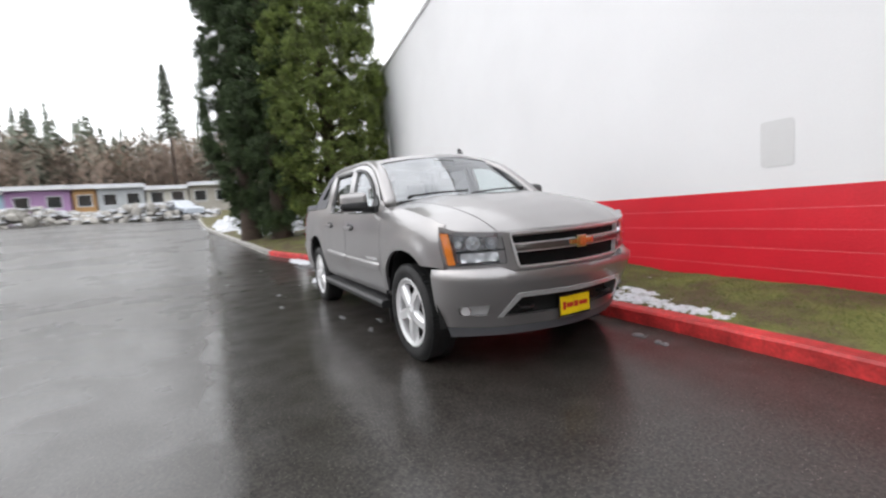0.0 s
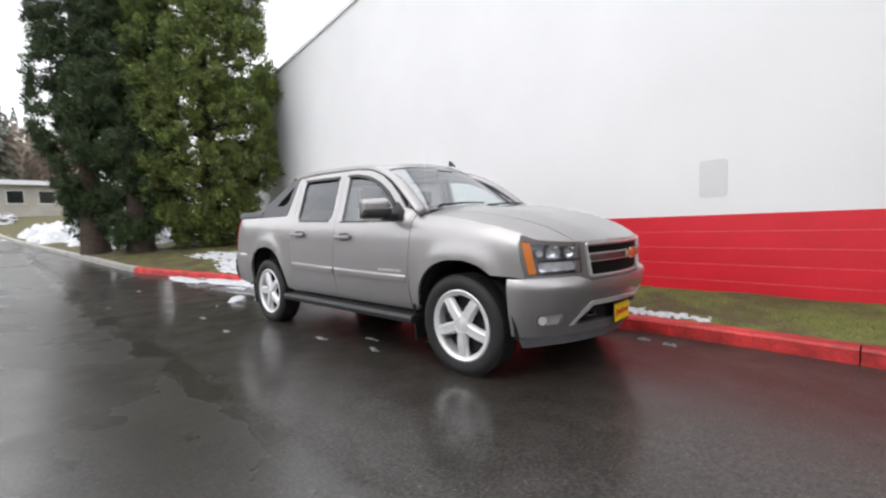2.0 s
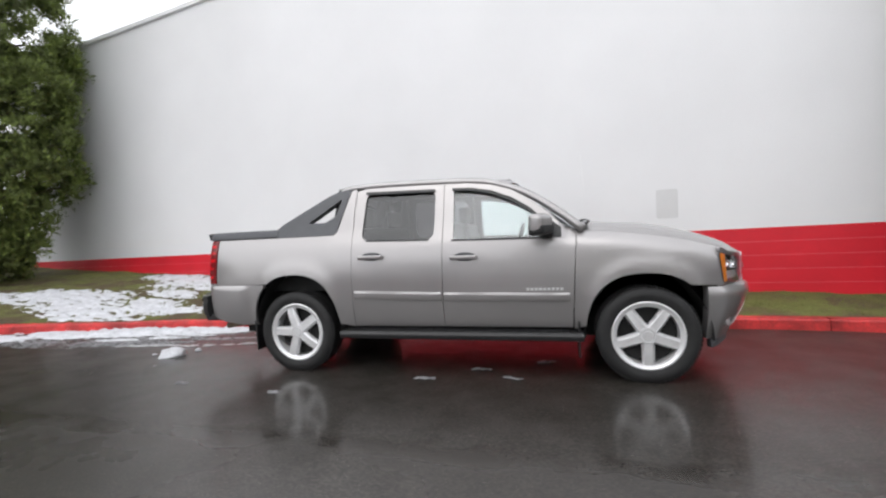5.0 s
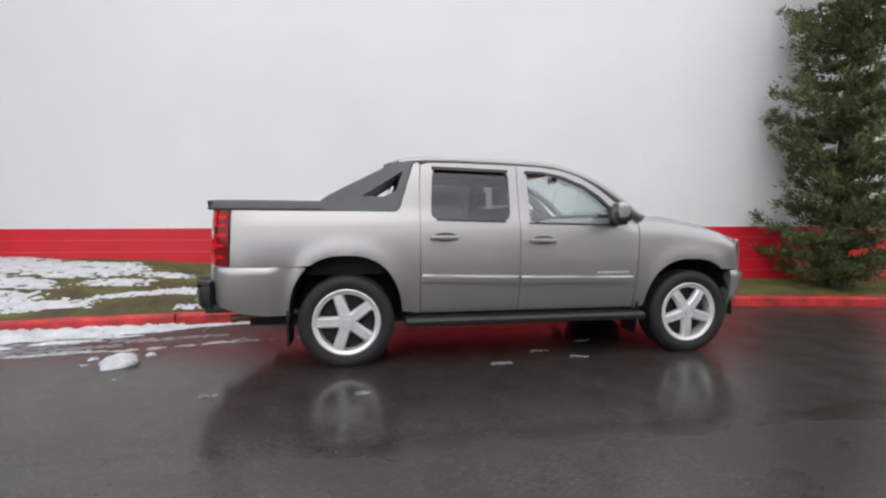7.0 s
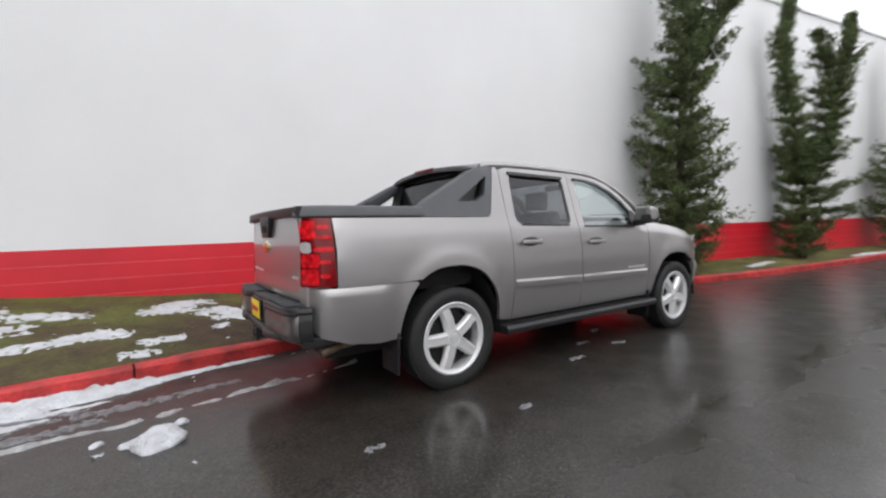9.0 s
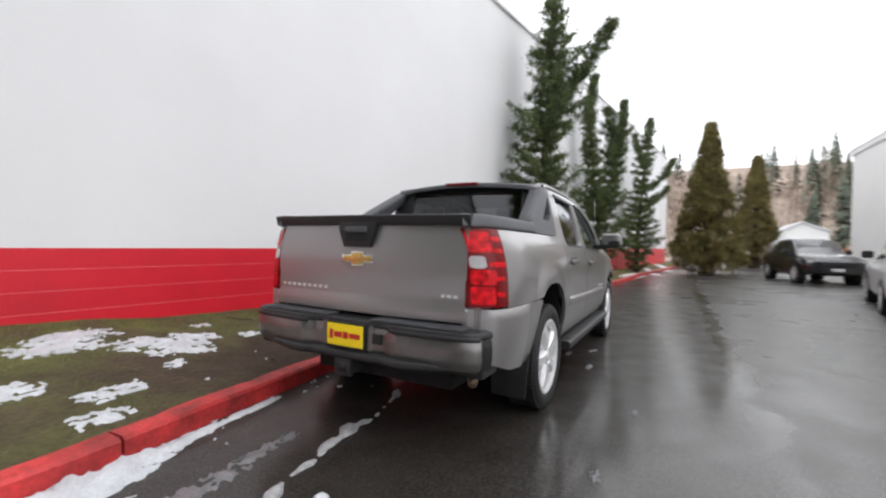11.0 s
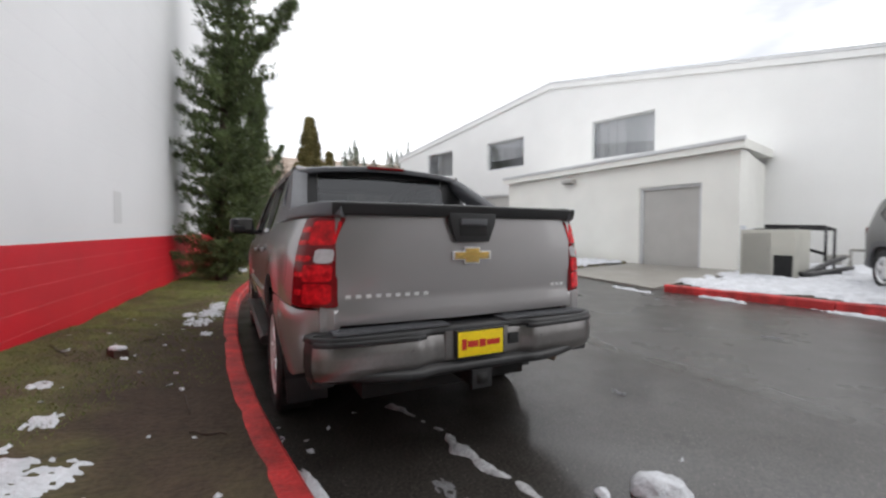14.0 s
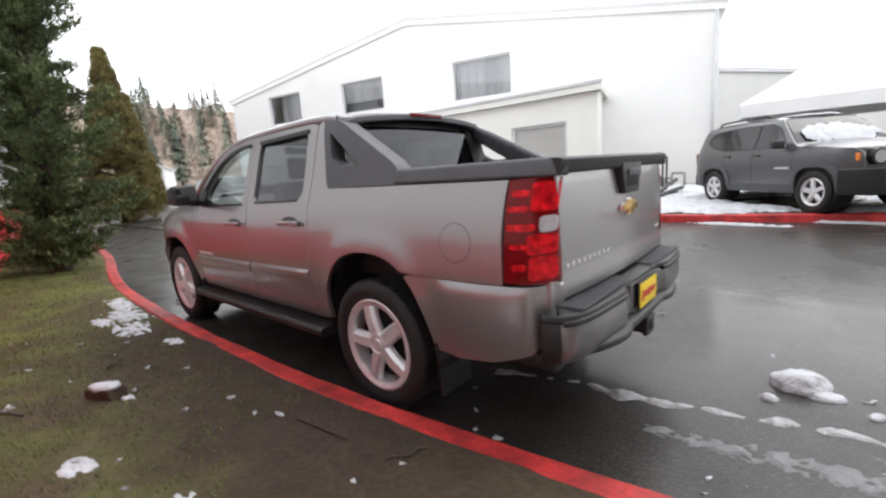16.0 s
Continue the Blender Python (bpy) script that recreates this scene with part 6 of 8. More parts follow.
# faint upright ribs of the cladding
bm = bmesh.new()
rib = 0.3
x = 0.3
while x < 23.4:
    if not any(w[0] - 0.03 < x < w[1] + 0.03 for w in HALL_WINDOWS + (GATE2,)):
        box(bm, (x - 0.02, 0.0005, 0.3), (x + 0.02, 0.004, gable_z(x) - 0.21))
    x += rib
tagged(part("cladding_ribs", bm, M_HALL, hall, smooth=False), kind="stuff")
for x0, x1, z0, z1 in HALL_WINDOWS:
    w = new("window")
    w.parent = hall
    bm = bmesh.new()
    for a, b, c, d in ((x0, x0 + 0.07, z0, z1), (x1 - 0.07, x1, z0, z1), (x0 + 0.07, x1 - 0.07, z0, z0 + 0.07), (x0 + 0.07, x1 - 0.07, z1 - 0.07, z1)):
        box(bm, (a, -0.20, c), (b, -0.10, d), 0.006)
    part("frame", sharpen(bm), M_TRIM, w)
    bm = bmesh.new()
    box(bm, (x0 + 0.07, -0.155, z0 + 0.07), (x1 - 0.07, -0.147, z1 - 0.07))
    part("pane", bm, M_PANE, w, "dark window glass", smooth=False)
    n = 13
    for k in range(n):
        if x0 > 18 and k > 8:
            continue
        a = x0 + 0.08 + (x1 - x0 - 0.16) * k / n
        bm = bmesh.new()
        box(bm, (a, -0.245 - 0.02 * (k % 2), z0 + 0.05 + (0.45 if 13 < x0 < 14 else 0.0)), (a + (x1 - x0) / n - 0.02, -0.235 - 0.02 * (k % 2), z1 - 0.05))
        part("blind_slat", bm, M_BLIND, w, smooth=False)
    # Dark sheet behind the window; the unlit room's shade is in its colour.
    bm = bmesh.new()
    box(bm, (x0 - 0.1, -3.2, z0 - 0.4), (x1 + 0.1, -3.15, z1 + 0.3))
    part("inner_wall", bm, material("dark_room_backing", (0.10, 0.10, 0.10), rough=0.9), w, smooth=False)


def roller_door(parent, x0, x1, z0, z1, y, slats):
    d = new("roller_door")
    d.parent = parent
    for k in range(slats):
        a, b = z0 + (z1 - z0) * k / slats, z0 + (z1 - z0) * (k + 1) / slats
        bm = bmesh.new()
        prism(bm, [(y - 0.05, a), (y - 0.004, a), (y, a + 0.004), (y, b - 0.004), (y - 0.004, b), (y - 0.05, b)], "x", x0, x1)
        part("panel", bm, M_GDOOR, d, smooth=False)
    bm = bmesh.new()
    for a, b, c, e in ((x0 - 0.09, x0, z0, z1 + 0.09), (x1, x1 + 0.09, z0, z1 + 0.09), (x0, x1, z1, z1 + 0.09)):
        box(bm, (a, y - 0.05, c), (b, y + 0.06, e), 0.004)
    part("door_frame", sharpen(bm), M_TRIM, d)
    return d


roller_door(hall, GATE2[0] + 0.09, GATE2[1] - 0.09, 0.1, GATE2[3] - 0.09, -0.10, 7)

A0, A1 = Vector((1.50, -10.44, 0)), Vector((10.95, -9.98, 0))
a_len = (A1 - A0).length
a_turn = math.degrees(math.atan2(A1.y - A0.y, A1.x - A0.x))
annex = thing("annex", pose(A0.x, A0.y, 0, 0, 0, a_turn), "low cream-painted annex with a flat trimmed roof and a roller door", "building")
G0, G1, GZ = 1.05, 2.80, 2.62
bm = bmesh.new()
for x0, x1, z0, z1 in ((0, G0 - 0.09, -0.2, 3.45), (G0 - 0.09, G1 + 0.09, GZ + 0.09, 3.45), (G1 + 0.09, a_len, -0.2, 3.45)):
    box(bm, (x0, -0.25, z0), (x1, 0, z1))
part("front_wall", bm, M_HALL2, annex, smooth=False)
bm = bmesh.new()
prism(bm, [(0, -0.252), (0.25, -0.252), (1.35, -3.75), (1.10, -3.75)], "z", -0.2, 3.45)
part("side_wall", bm, M_HALL2, annex, smooth=False)
bm = bmesh.new()
box(bm, (a_len - 0.25, -1.75, -0.2), (a_len, -0.252, 3.45))
part("side_wall", bm, M_HALL2, annex, smooth=False)
bm = bmesh.new()
pts = [(-0.18, 0.20), (a_len + 0.15, 0.20), (a_len + 0.15, -1.6), (1.15, -3.9), (0.95, -3.9)]
lo = [bm.verts.new((u, v, 3.454 + (0.25 if v < -1 else 0))) for u, v in pts]
hi = [bm.verts.new((u, v, 3.70 + (0.25 if v < -1 else 0))) for u, v in pts]
bm.faces.new(lo)
bm.faces.new(hi[::-1])
for k in range(5):
    bm.faces.new((lo[k], hi[k], hi[(k + 1) % 5], lo[(k + 1) % 5]))
bmesh.ops.recalc_face_normals(bm, faces=bm.faces)
part("roof", bm, M_HALL2, annex, "flat roof with a deep cream fascia", smooth=False)
bm = bmesh.new()
box(bm, (-0.20, 0.16, 3.64), (a_len + 0.17, 0.24, 3.74), 0.01)
part("roof_edge", sharpen(bm), M_TRIM, annex)
bm = bmesh.new()
box(bm, (G1 + 0.10, 0.002, 0.05), (a_len, 0.02, 0.34))
part("base_strip", bm, M_BASE, annex, smooth=False)
roller_door(annex, G0, G1, 0.1, GZ, -0.12, 6)


def wall_lamp(m, w=0.42):
    t = thing("wall_lamp", m, "grey metal floodlight fixed to the wall", "wall lamp", "wall floodlights")
    bm = bmesh.new()
    prism(bm, [(0.0, -0.09), (0.22, -0.06), (0.24, 0.0), (0.20, 0.07), (0.0, 0.10)], "x", -w / 2, w / 2, 0.012)
    part("housing", sharpen(bm), M_GDOOR, t)
    bm = bmesh.new()
    box(bm, (-w / 2 + 0.04, 0.06, -0.098), (w / 2 - 0.04, 0.20, -0.086))
    part("lens", bm, M_CLEARLAMP, t)
    return t


wall_lamp(Matrix.Translation((7.28, -10.155, 3.20)) @ pose(0, 0, 0, 0, 0, a_turn), 0.5)
wall_lamp(hall.matrix_world @ pose(19.4, 0.0, 3.62), 0.5)

# ---------------------------------------------------------------- islands, kerbs and apron on the far side
M_APRON = material("pale_wet_concrete", (0.24, 0.225, 0.20), rough=0.45, var=0.15, scale=1.2, fine=0.1, bump=0.002, bump_scale=50, rough_var=0.15, space="World")


def slab(name, outline, height, mat, label, category, step=0.5, lift=0.0, rough_top=0.0):
    """Raised ground sheet following the yard's fall."""
    bm = skin_bm(outline, lambda u, v, d: Vector((u, v, ground_z(u, v) + height - d * 2 + rough_top * noise.noise((u * 1.5, v * 1.5, 2)))), step=step, thick=0.15)
    ob = link(name, bm, mat)
    return tagged(ob, label, category, kind="structure")


slab("apron", [(0.75, -6.25), (4.40, -6.85), (4.7, -10.25), (1.4, -10.45)], 0.045, M_APRON, "pale wet concrete apron before the roller door", "concrete apron")
slab("island_west", [(-6.4, -7.27), (-4.4, -7.05), (-2.0, -6.68), (0.45, -6.36), (1.2, -10.4), (0.6, -14), (-1, -15.0), (-7.5, -14.5)], 0.10, M_VERGE, "snowy grass island behind the red kerb", "grass island", step=0.4, rough_top=0.03)
slab("island_east", [(4.55, -6.95), (8, -7.7), (13, -8.6), (12.5, -9.75), (4.75, -10.2)], 0.10, M_VERGE, "snowy strip before the annex", "grass island", step=0.4, rough_top=0.02)


def line_kerb(name, pts, mats, label):
    k = thing(name, Matrix.Identity(4), label, "kerb", kind="structure")
    for (a, b), m in zip(zip(pts, pts[1:]), mats):
        a, b = Vector((*a, 0)), Vector((*b, 0))
        d = (b - a).normalized() * 0.005
        line = []
        for i in range(9):
            p = (a + d).lerp(b - d, i / 8)
            line.append(Vector((p.x, p.y, ground_z(p.x, p.y) + 0.006 * noise.noise((p.x * 3, p.y * 3, 0)))))
        part("kerb_stone", sharpen(sweep(bmesh.new(), line, [(-0.08, -0.1), (-0.07, 0.115), (-0.05, 0.135), (0.05, 0.135), (0.07, 0.115), (0.08, -0.1)]), 30), m, k)
    return k


line_kerb("kerb_west", [(0.50, -6.30), (-2.0, -6.60), (-4.4, -6.97), (-6.2, -7.18)], [M_KERB] * 3, "red-painted kerb along the far island")
line_kerb("kerb_east", [(4.42, -6.86), (4.98, -6.98), (8, -7.62), (11, -8.2), (13.2, -8.6)], [M_KERB, M_CONC, M_CONC, M_CONC], "concrete kerb with a red end")

# ---------------------------------------------------------------- small things by the annex
def drum(at, mat, label):
    t = thing("drum", pose(*at, 0, 0, random.uniform(0, 90)), label, "drum", "drums by the annex")
    bm = bmesh.new()
    lathe(bm, [(0.0, 0.0), (0.27, 0.0), (0.292, 0.012), (0.288, 0.28), (0.300, 0.30), (0.288, 0.32), (0.288, 0.56), (0.300, 0.58), (0.288, 0.60), (0.286, 0.86), (0.296, 0.88), (0.27, 0.875), (0.26, 0.86), (0.0, 0.86)], 28)
    bmesh.ops.rotate(bm, cent=(0, 0, 0), matrix=Matrix.Rotation(radians(90), 3, "X"), verts=bm.verts)
    part("shell", sharpen(bm, 40), mat, t)
    for px in (-0.14, 0.14):
        bm = bmesh.new()
        cyl(bm, (px, 0, 0.86), (px, 0, 0.885), 0.035, n=14)
        part("bung", sharpen(bm), M_BLACK, t)
    return t


M_BLUE = material("blue_drum_plastic", (0.035, 0.16, 0.48), rough=0.35, var=0.08, scale=5)
M_DRUM = material("black_drum", (0.020, 0.022, 0.024), rough=0.4, var=0.15, scale=5)
drum((7.95, -9.72, 0.30), M_BLUE, "blue plastic drum before the annex wall")
drum((8.75, -9.66, 0.31), M_DRUM, "black drum before the annex wall")
drum((9.40, -9.45, 0.31), M_DRUM, "black drum before the annex wall")

M_METER = material("weathered_grey_pipe", (0.30, 0.29, 0.27), rough=0.5, var=0.2, scale=9)
M_AC = material("beige_unit_metal", (0.52, 0.51, 0.45), rough=0.5, var=0.06, scale=4)
ac = thing("air_conditioner", pose(0.15, -9.36, 0.32, 0, 0, 8) @ Matrix.Scale(1.16, 4), "beige outdoor air-conditioning unit with louvred sides", "air conditioner")
bm = bmesh.new()
box(bm, (-0.42, -0.40, 0.05), (0.42, 0.40, 0.92), 0.02)
part("cabinet", sharpen(bm), M_AC, ac)
bm = bmesh.new()
box(bm, (-0.06, 0.401, 0.11), (0.385, 0.404, 0.86))
part("coil", bm, M_METER, ac, "grey coil behind the louvres")
for k in range(13):
    bm = bmesh.new()
    x = -0.05 + k * 0.0345
    box(bm, (x, 0.403, 0.11), (x + 0.015, 0.424, 0.86))
    part("louvre", bm, M_AC, ac, smooth=False)
# Raised dark block; its colour gives the shade of the open lower side.
bm = bmesh.new()
box(bm, (-0.40, 0.401, 0.06), (-0.12, 0.425, 0.46), 0.005)
part("service_panel", sharpen(bm), M_DARK, ac, "dark block standing for the open service side")
bm = bmesh.new()
box(bm, (-0.46, -0.44, -0.08), (0.46, 0.44, 0.05), 0.01)
part("base", sharpen(bm), M_CONC, ac)
bm = bmesh.new()
cyl(bm, (0, 0, 0.92), (0, 0, 0.945), 0.33, n=28)
part("fan_guard", sharpen(bm), M_BLACK, ac)

rack = thing("pipe_rack", pose(0.30, -10.55, 0.34) @ Matrix.Diagonal((0.75, 1, 0.95, 1)), "black pipe rack standing in the snow by the annex", "pipe rack")
for pts in ([(-0.75, 0, 0), (-0.75, 0, 1.18), (0.85, 0, 1.22), (0.85, 0, 0.0)], [(-0.75, -0.4, 0), (-0.75, -0.4, 1.12), (0.85, -0.4, 1.16), (0.85, -0.4, 0)], [(-0.75, 0, 1.16), (-0.75, -0.4, 1.12)], [(0.85, 0, 1.2), (0.85, -0.4, 1.16)], [(-0.7, 0, 0.55), (0.8, 0, 0.9)]):
    bm = bmesh.new()
    for a, b in zip(pts, pts[1:]):
        cyl(bm, a, b, 0.035, n=8)
    part("pipe", bm, M_BLACK, rack)
# loose lengths of pipe lying against the unit
for a, b, r in (((-0.40, -9.40, 0.47), (-0.62, -10.50, 0.80), 0.05), ((-0.38, -9.25, 0.46), (-0.72, -10.05, 0.50), 0.06), ((-0.50, -9.20, 0.45), (-0.82, -10.30, 0.60), 0.05), ((-0.45, -9.75, 0.45), (-0.50, -10.20, 0.74), 0.04)):
    bm = bmesh.new()
    tube(bm, smooth_line([a, ((a[0] + b[0]) / 2 + 0.03, (a[1] + b[1]) / 2, (a[2] + b[2]) / 2), b], 4), r, 10)
    tagged(link("scrap_pipe", bm, M_BLACK), "black scrap pipe lying in the snow beside the unit", "pipe", "scrap pipes")
meter = thing("gas_meter", pose(-0.10, -12.2, 0.36), "grey gas meter with bent supply pipes", "gas meter")
for pts in ([(0, 0, 0), (0, 0, 0.55), (-0.35, 0, 0.55), (-0.35, 0, 0.15), (-0.7, 0, 0.15), (-0.7, 0, 0.75)], [(0.35, 0, 0), (0.35, 0, 0.4), (0, 0, 0.4)]):
    bm = bmesh.new()
    for a, b in zip(pts, pts[1:]):
        cyl(bm, a, b, 0.035, n=8)
    part("pipe", bm, M_METER, meter)
bm = bmesh.new()
box(bm, (0.18, -0.12, 0.12), (0.48, 0.12, 0.42), 0.04, 3)
part("meter_body", bm, M_METER, meter)
bm = bmesh.new()
box(bm, (2.02, -11.0, 0.3), (2.10, -10.62, 1.45), 0.01)
cab = tagged(link("meter_cabinet", bm, M_TRIM), "narrow grey meter cabinet fixed to the annex's side", "cabinet")

M_POST = material("pale_post_paint", (0.66, 0.69, 0.73), rough=0.5, var=0.08, scale=5)
for px, hz in ((1.18, 1.25), (0.96, 1.18)):
    bm = bmesh.new()
    box(bm, (px - 0.05, -10.08, 0.25), (px + 0.05, -10.02, 0.25 + hz), 0.01)
    tagged(link("wall_post", bm, M_POST), "pale upright post before the annex wall", "post", "pale posts by the annex")

bm = bmesh.new()
tube(bm, smooth_line([(0.55, -13.2, 0.43), (0.15, -13.35, 0.44), (-0.2, -13.62, 0.43), (-0.7, -13.85, 0.44)], 5), 0.055, 10)
tagged(link("yellow_pipe", bm, material("yellow_pipe_plastic", (0.75, 0.55, 0.16), rough=0.5, var=0.1, scale=6)), "yellow plastic pipe lying on the snow by the hall", "pipe")

cone = thing("traffic_cone", pose(14.6, -8.35, 0.25), "small orange traffic cone beside the hall", "traffic cone")
bm = bmesh.new()
cyl(bm, (0, 0, 0.03), (0, 0, 0.62), 0.14, 0.03, 20)
part("cone", bm, material("orange_cone", (0.80, 0.16, 0.03), rough=0.5), cone)
bm = bmesh.new()
box(bm, (-0.19, -0.19, 0), (0.19, 0.19, 0.035), 0.01)
part("foot", sharpen(bm), M_BLACK, cone)


# ---------------------------------------------------------------- other parked vehicles
def vehicle(name, m, label, paint, stations, glass, wb, R, half, arch_mat, group="parked cars"):
    """Body lofted through stations (x, bottom, belt, top, belt half-width, top half-width); then panes, wheels and arches."""
    t = thing(name, m, label, "car", group)
    bm = bmesh.new()
    rings = []
    for x, zb, zs, zt, wb_, wt in stations:
        ring = [(wb_ * 0.90, zb), (wb_ * 0.98, zb + 0.10), (wb_, zb + (zs - zb) * 0.45), (wb_ * 0.985, zs - 0.05), (wb_ * 0.955, zs), (wt + (wb_ * 0.955 - wt) * 0.12, zs + (zt - zs) * 0.86), (wt * 0.93, zt - (zt - zs) * 0.03), (wt * 0.55, zt)]
        pts = [(x, y, z) for y, z in ring] + [(x, -y, z) for y, z in reversed(ring)]
        rings.append([bm.verts.new(p) for p in pts])
    n = len(rings[0])
    for a, b in zip(rings, rings[1:]):
        for k in range(n):
            bm.faces.new((a[k], a[(k + 1) % n], b[(k + 1) % n], b[k]))
    bm.faces.new(rings[0])
    bm.faces.new(rings[-1][::-1])
    bmesh.ops.recalc_face_normals(bm, faces=bm.faces)
    part("body", sharpen(bm, 32), paint, t)

    def flank(x, z):
        i = max(0, min(len(stations) - 2, sum(1 for s_ in stations if s_[0] < x) - 1))
        a, b = stations[i], stations[i + 1]
        k = (x - a[0]) / (b[0] - a[0])
        zs, zt, w0, wt = (a[j] + (b[j] - a[j]) * k for j in (2, 3, 4, 5))
        top = zs + (zt - zs) * 0.86
        return w0 * 0.955 + (wt + (w0 * 0.955 - wt) * 0.12 - w0 * 0.955) * max(0.0, min(1.0, (z - zs) / (top - zs)))

    for s in (-1, 1):
        for poly in glass:
            part("side_window", skin_bm(rounded(poly, 0.04), lambda u, v, d: Vector((u, s * (flank(u, v) + 0.006 - d), v)), step=0.12, thick=0.005, flip=s > 0), M_CARGLASS, t, "dark side window")
        for hx in (wb / 2, -wb / 2):
            bm = bmesh.new()
            ro = R + 0.10
            ringa, ringb = [], []
            for k in range(17):
                a = math.pi * (-0.05 + 1.10 * k / 16)
                ringa.append(bm.verts.new((hx + ro * math.cos(a), s * (half + 0.012), R + ro * math.sin(a))))
                ringb.append(bm.verts.new((hx + (R + 0.035) * math.cos(a), s * (half + 0.006), R + (R + 0.035) * math.sin(a))))
            for k in range(16):
                bm.faces.new((ringa[k], ringa[k + 1], ringb[k + 1], ringb[k]))
            part("wheel_arch", bm, arch_mat, t)
            # Solid dark disc on the uncut flank, coloured as a shaded wheel well.
            bm = bmesh.new()
            cyl(bm, (hx, s * (half - 0.25), R), (hx, s * (half + 0.004), R), R + 0.04, n=28)
            part("wheel_house", sharpen(bm), M_DARK, t)
            wheel((hx, s * (half - 0.085), R), s, t, R=R, W=0.22, rim=R * 0.66, spin=random.uniform(0, 1))
        mx = max(p[0] for p in glass[0]) - 0.05
        bm = bmesh.new()
        zb = min(p[1] for p in glass[0])
        box(bm, (mx - 0.10, s * (half - 0.04), zb + 0.02), (mx + 0.04, s * (half + 0.16), zb + 0.19), 0.04, 3)
        part("door_mirror", bm, M_BLACK, t)
    return t, flank


M_CARGLASS = material("dark_car_glass", (0.018, 0.020, 0.022), rough=0.06, var=0.05, scale=4, coat=0.5)
M_WHITECAR = material("white_car_paint", (0.80, 0.80, 0.80), rough=0.25, var=0.02, scale=3, coat=0.6)
M_GREYCAR = material("dark_grey_car_paint", (0.105, 0.106, 0.112), rough=0.28, metal=0.4, var=0.04, scale=3, coat=0.6)
M_BLACKCAR = material("black_car_paint", (0.014, 0.014, 0.016), rough=0.2, var=0.05, scale=3, coat=0.7)


def quad_part(t, name, pts, mat, label=""):
    bm = bmesh.new()
    v = [bm.verts.new(p) for p in pts]
    f = bm.faces.new(v)
    g = bmesh.ops.extrude_face_region(bm, geom=[f])
    n = f.normal.copy() if f.normal.length else Vector((1, 0, 0))
    f.normal_update()
    for w in [q for q in g["geom"] if isinstance(q, bmesh.types.BMVert)]:
        w.co += f.normal * 0.012
    bmesh.ops.recalc_face_normals(bm, faces=bm.faces)
    return part(name, sharpen(bm), mat, t, label)


def block_part(t, name, lo, hi, mat, bevel=0.01, label=""):
    bm = bmesh.new()
    box(bm, lo, hi, bevel, 2)
    return part(name, sharpen(bm, 50), mat, t, label)


# white estate car, seen from behind
SUV = [(-2.38, 0.42, 0.95, 1.02, 0.80, 0.72), (-2.34, 0.36, 1.02, 1.16, 0.90, 0.76), (-2.22, 0.34, 1.06, 1.50, 0.95, 0.70), (-2.02, 0.33, 1.07, 1.70, 0.965, 0.68), (-1.2, 0.30, 1.06, 1.76, 0.97, 0.69), (-0.2, 0.29, 1.04, 1.77, 0.97, 0.69),
       (0.35, 0.29, 1.03, 1.70, 0.97, 0.68), (1.10, 0.29, 1.03, 1.16, 0.96, 0.74), (1.6, 0.30, 1.01, 1.10, 0.955, 0.74), (2.20, 0.34, 0.92, 1.00, 0.90, 0.70), (2.42, 0.42, 0.78, 0.84, 0.78, 0.62)]
wc, _ = vehicle("white_car", pose(7.62, -6.62, 0.10, 0, 0, -12.0), "white estate car parked with its back to the yard", M_WHITECAR, SUV,
                [[(-0.15, 1.10), (0.72, 1.10), (0.42, 1.52), (0.15, 1.62), (-0.15, 1.63)], [(-1.05, 1.12), (-0.22, 1.11), (-0.22, 1.63), (-0.95, 1.62)], [(-1.85, 1.17), (-1.12, 1.14), (-1.02, 1.61), (-1.70, 1.57)]], 2.92, 0.375, 0.955, M_WHITECAR)
quad_part(wc, "rear_window", [(-2.345, 0.62, 1.26), (-2.345, -0.62, 1.26), (-2.165, -0.58, 1.60), (-2.165, 0.58, 1.60)], M_CARGLASS, "dark rear window")
block_part(wc, "roof_spoiler", (-2.26, -0.64, 1.645), (-1.85, 0.64, 1.71), M_WHITECAR, 0.02)
for s in (-1, 1):
    block_part(wc, "tail_lamp", (-2.40, s * 0.52, 1.06), (-2.14, s * 0.945, 1.19), M_REDLAMP, 0.02, "red tail lamp")
    block_part(wc, "reflector", (-2.415, s * 0.62, 0.58), (-2.36, s * 0.84, 0.63), M_REDLAMP, 0.008)
    bm = bmesh.new()
    tube(bm, [(-1.6, s * 0.60, 1.74), (-1.55, s * 0.60, 1.80), (0.2, s * 0.60, 1.79), (0.3, s * 0.60, 1.73)], 0.018, 8)
    part("roof_bar", bm, M_CHROME, wc)
block_part(wc, "lower_bumper", (-2.42, -0.80, 0.30), (-2.20, 0.80, 0.46), M_BLACK, 0.03, "black lower bumper")
block_part(wc, "number_plate", (-2.412, -0.19, 0.90), (-2.385, 0.19, 1.01), M_TRIM, 0.004, "pale number plate bar")
block_part(wc, "bumper_lip", (-2.43, -0.86, 0.70), (-2.30, 0.86, 0.76), M_WHITECAR, 0.02)

# small boxy dark grey car on the far island
jc = thing("grey_car", pose(-3.31, -8.45, 0.330, 0, 0, 132.3), "small boxy dark grey car with snow on its windscreen", "car", "parked cars")
BOX_Z = ([0.25, 0.40, 0.60, 0.85, 1.00, 1.08, 1.35, 1.56, 1.64, 1.70], [0.82, 0.875, 0.893, 0.898, 0.888, 0.868, 0.778, 0.715, 0.66, 0.58])
BOX_R, BOX_HUB = 0.345, 1.285


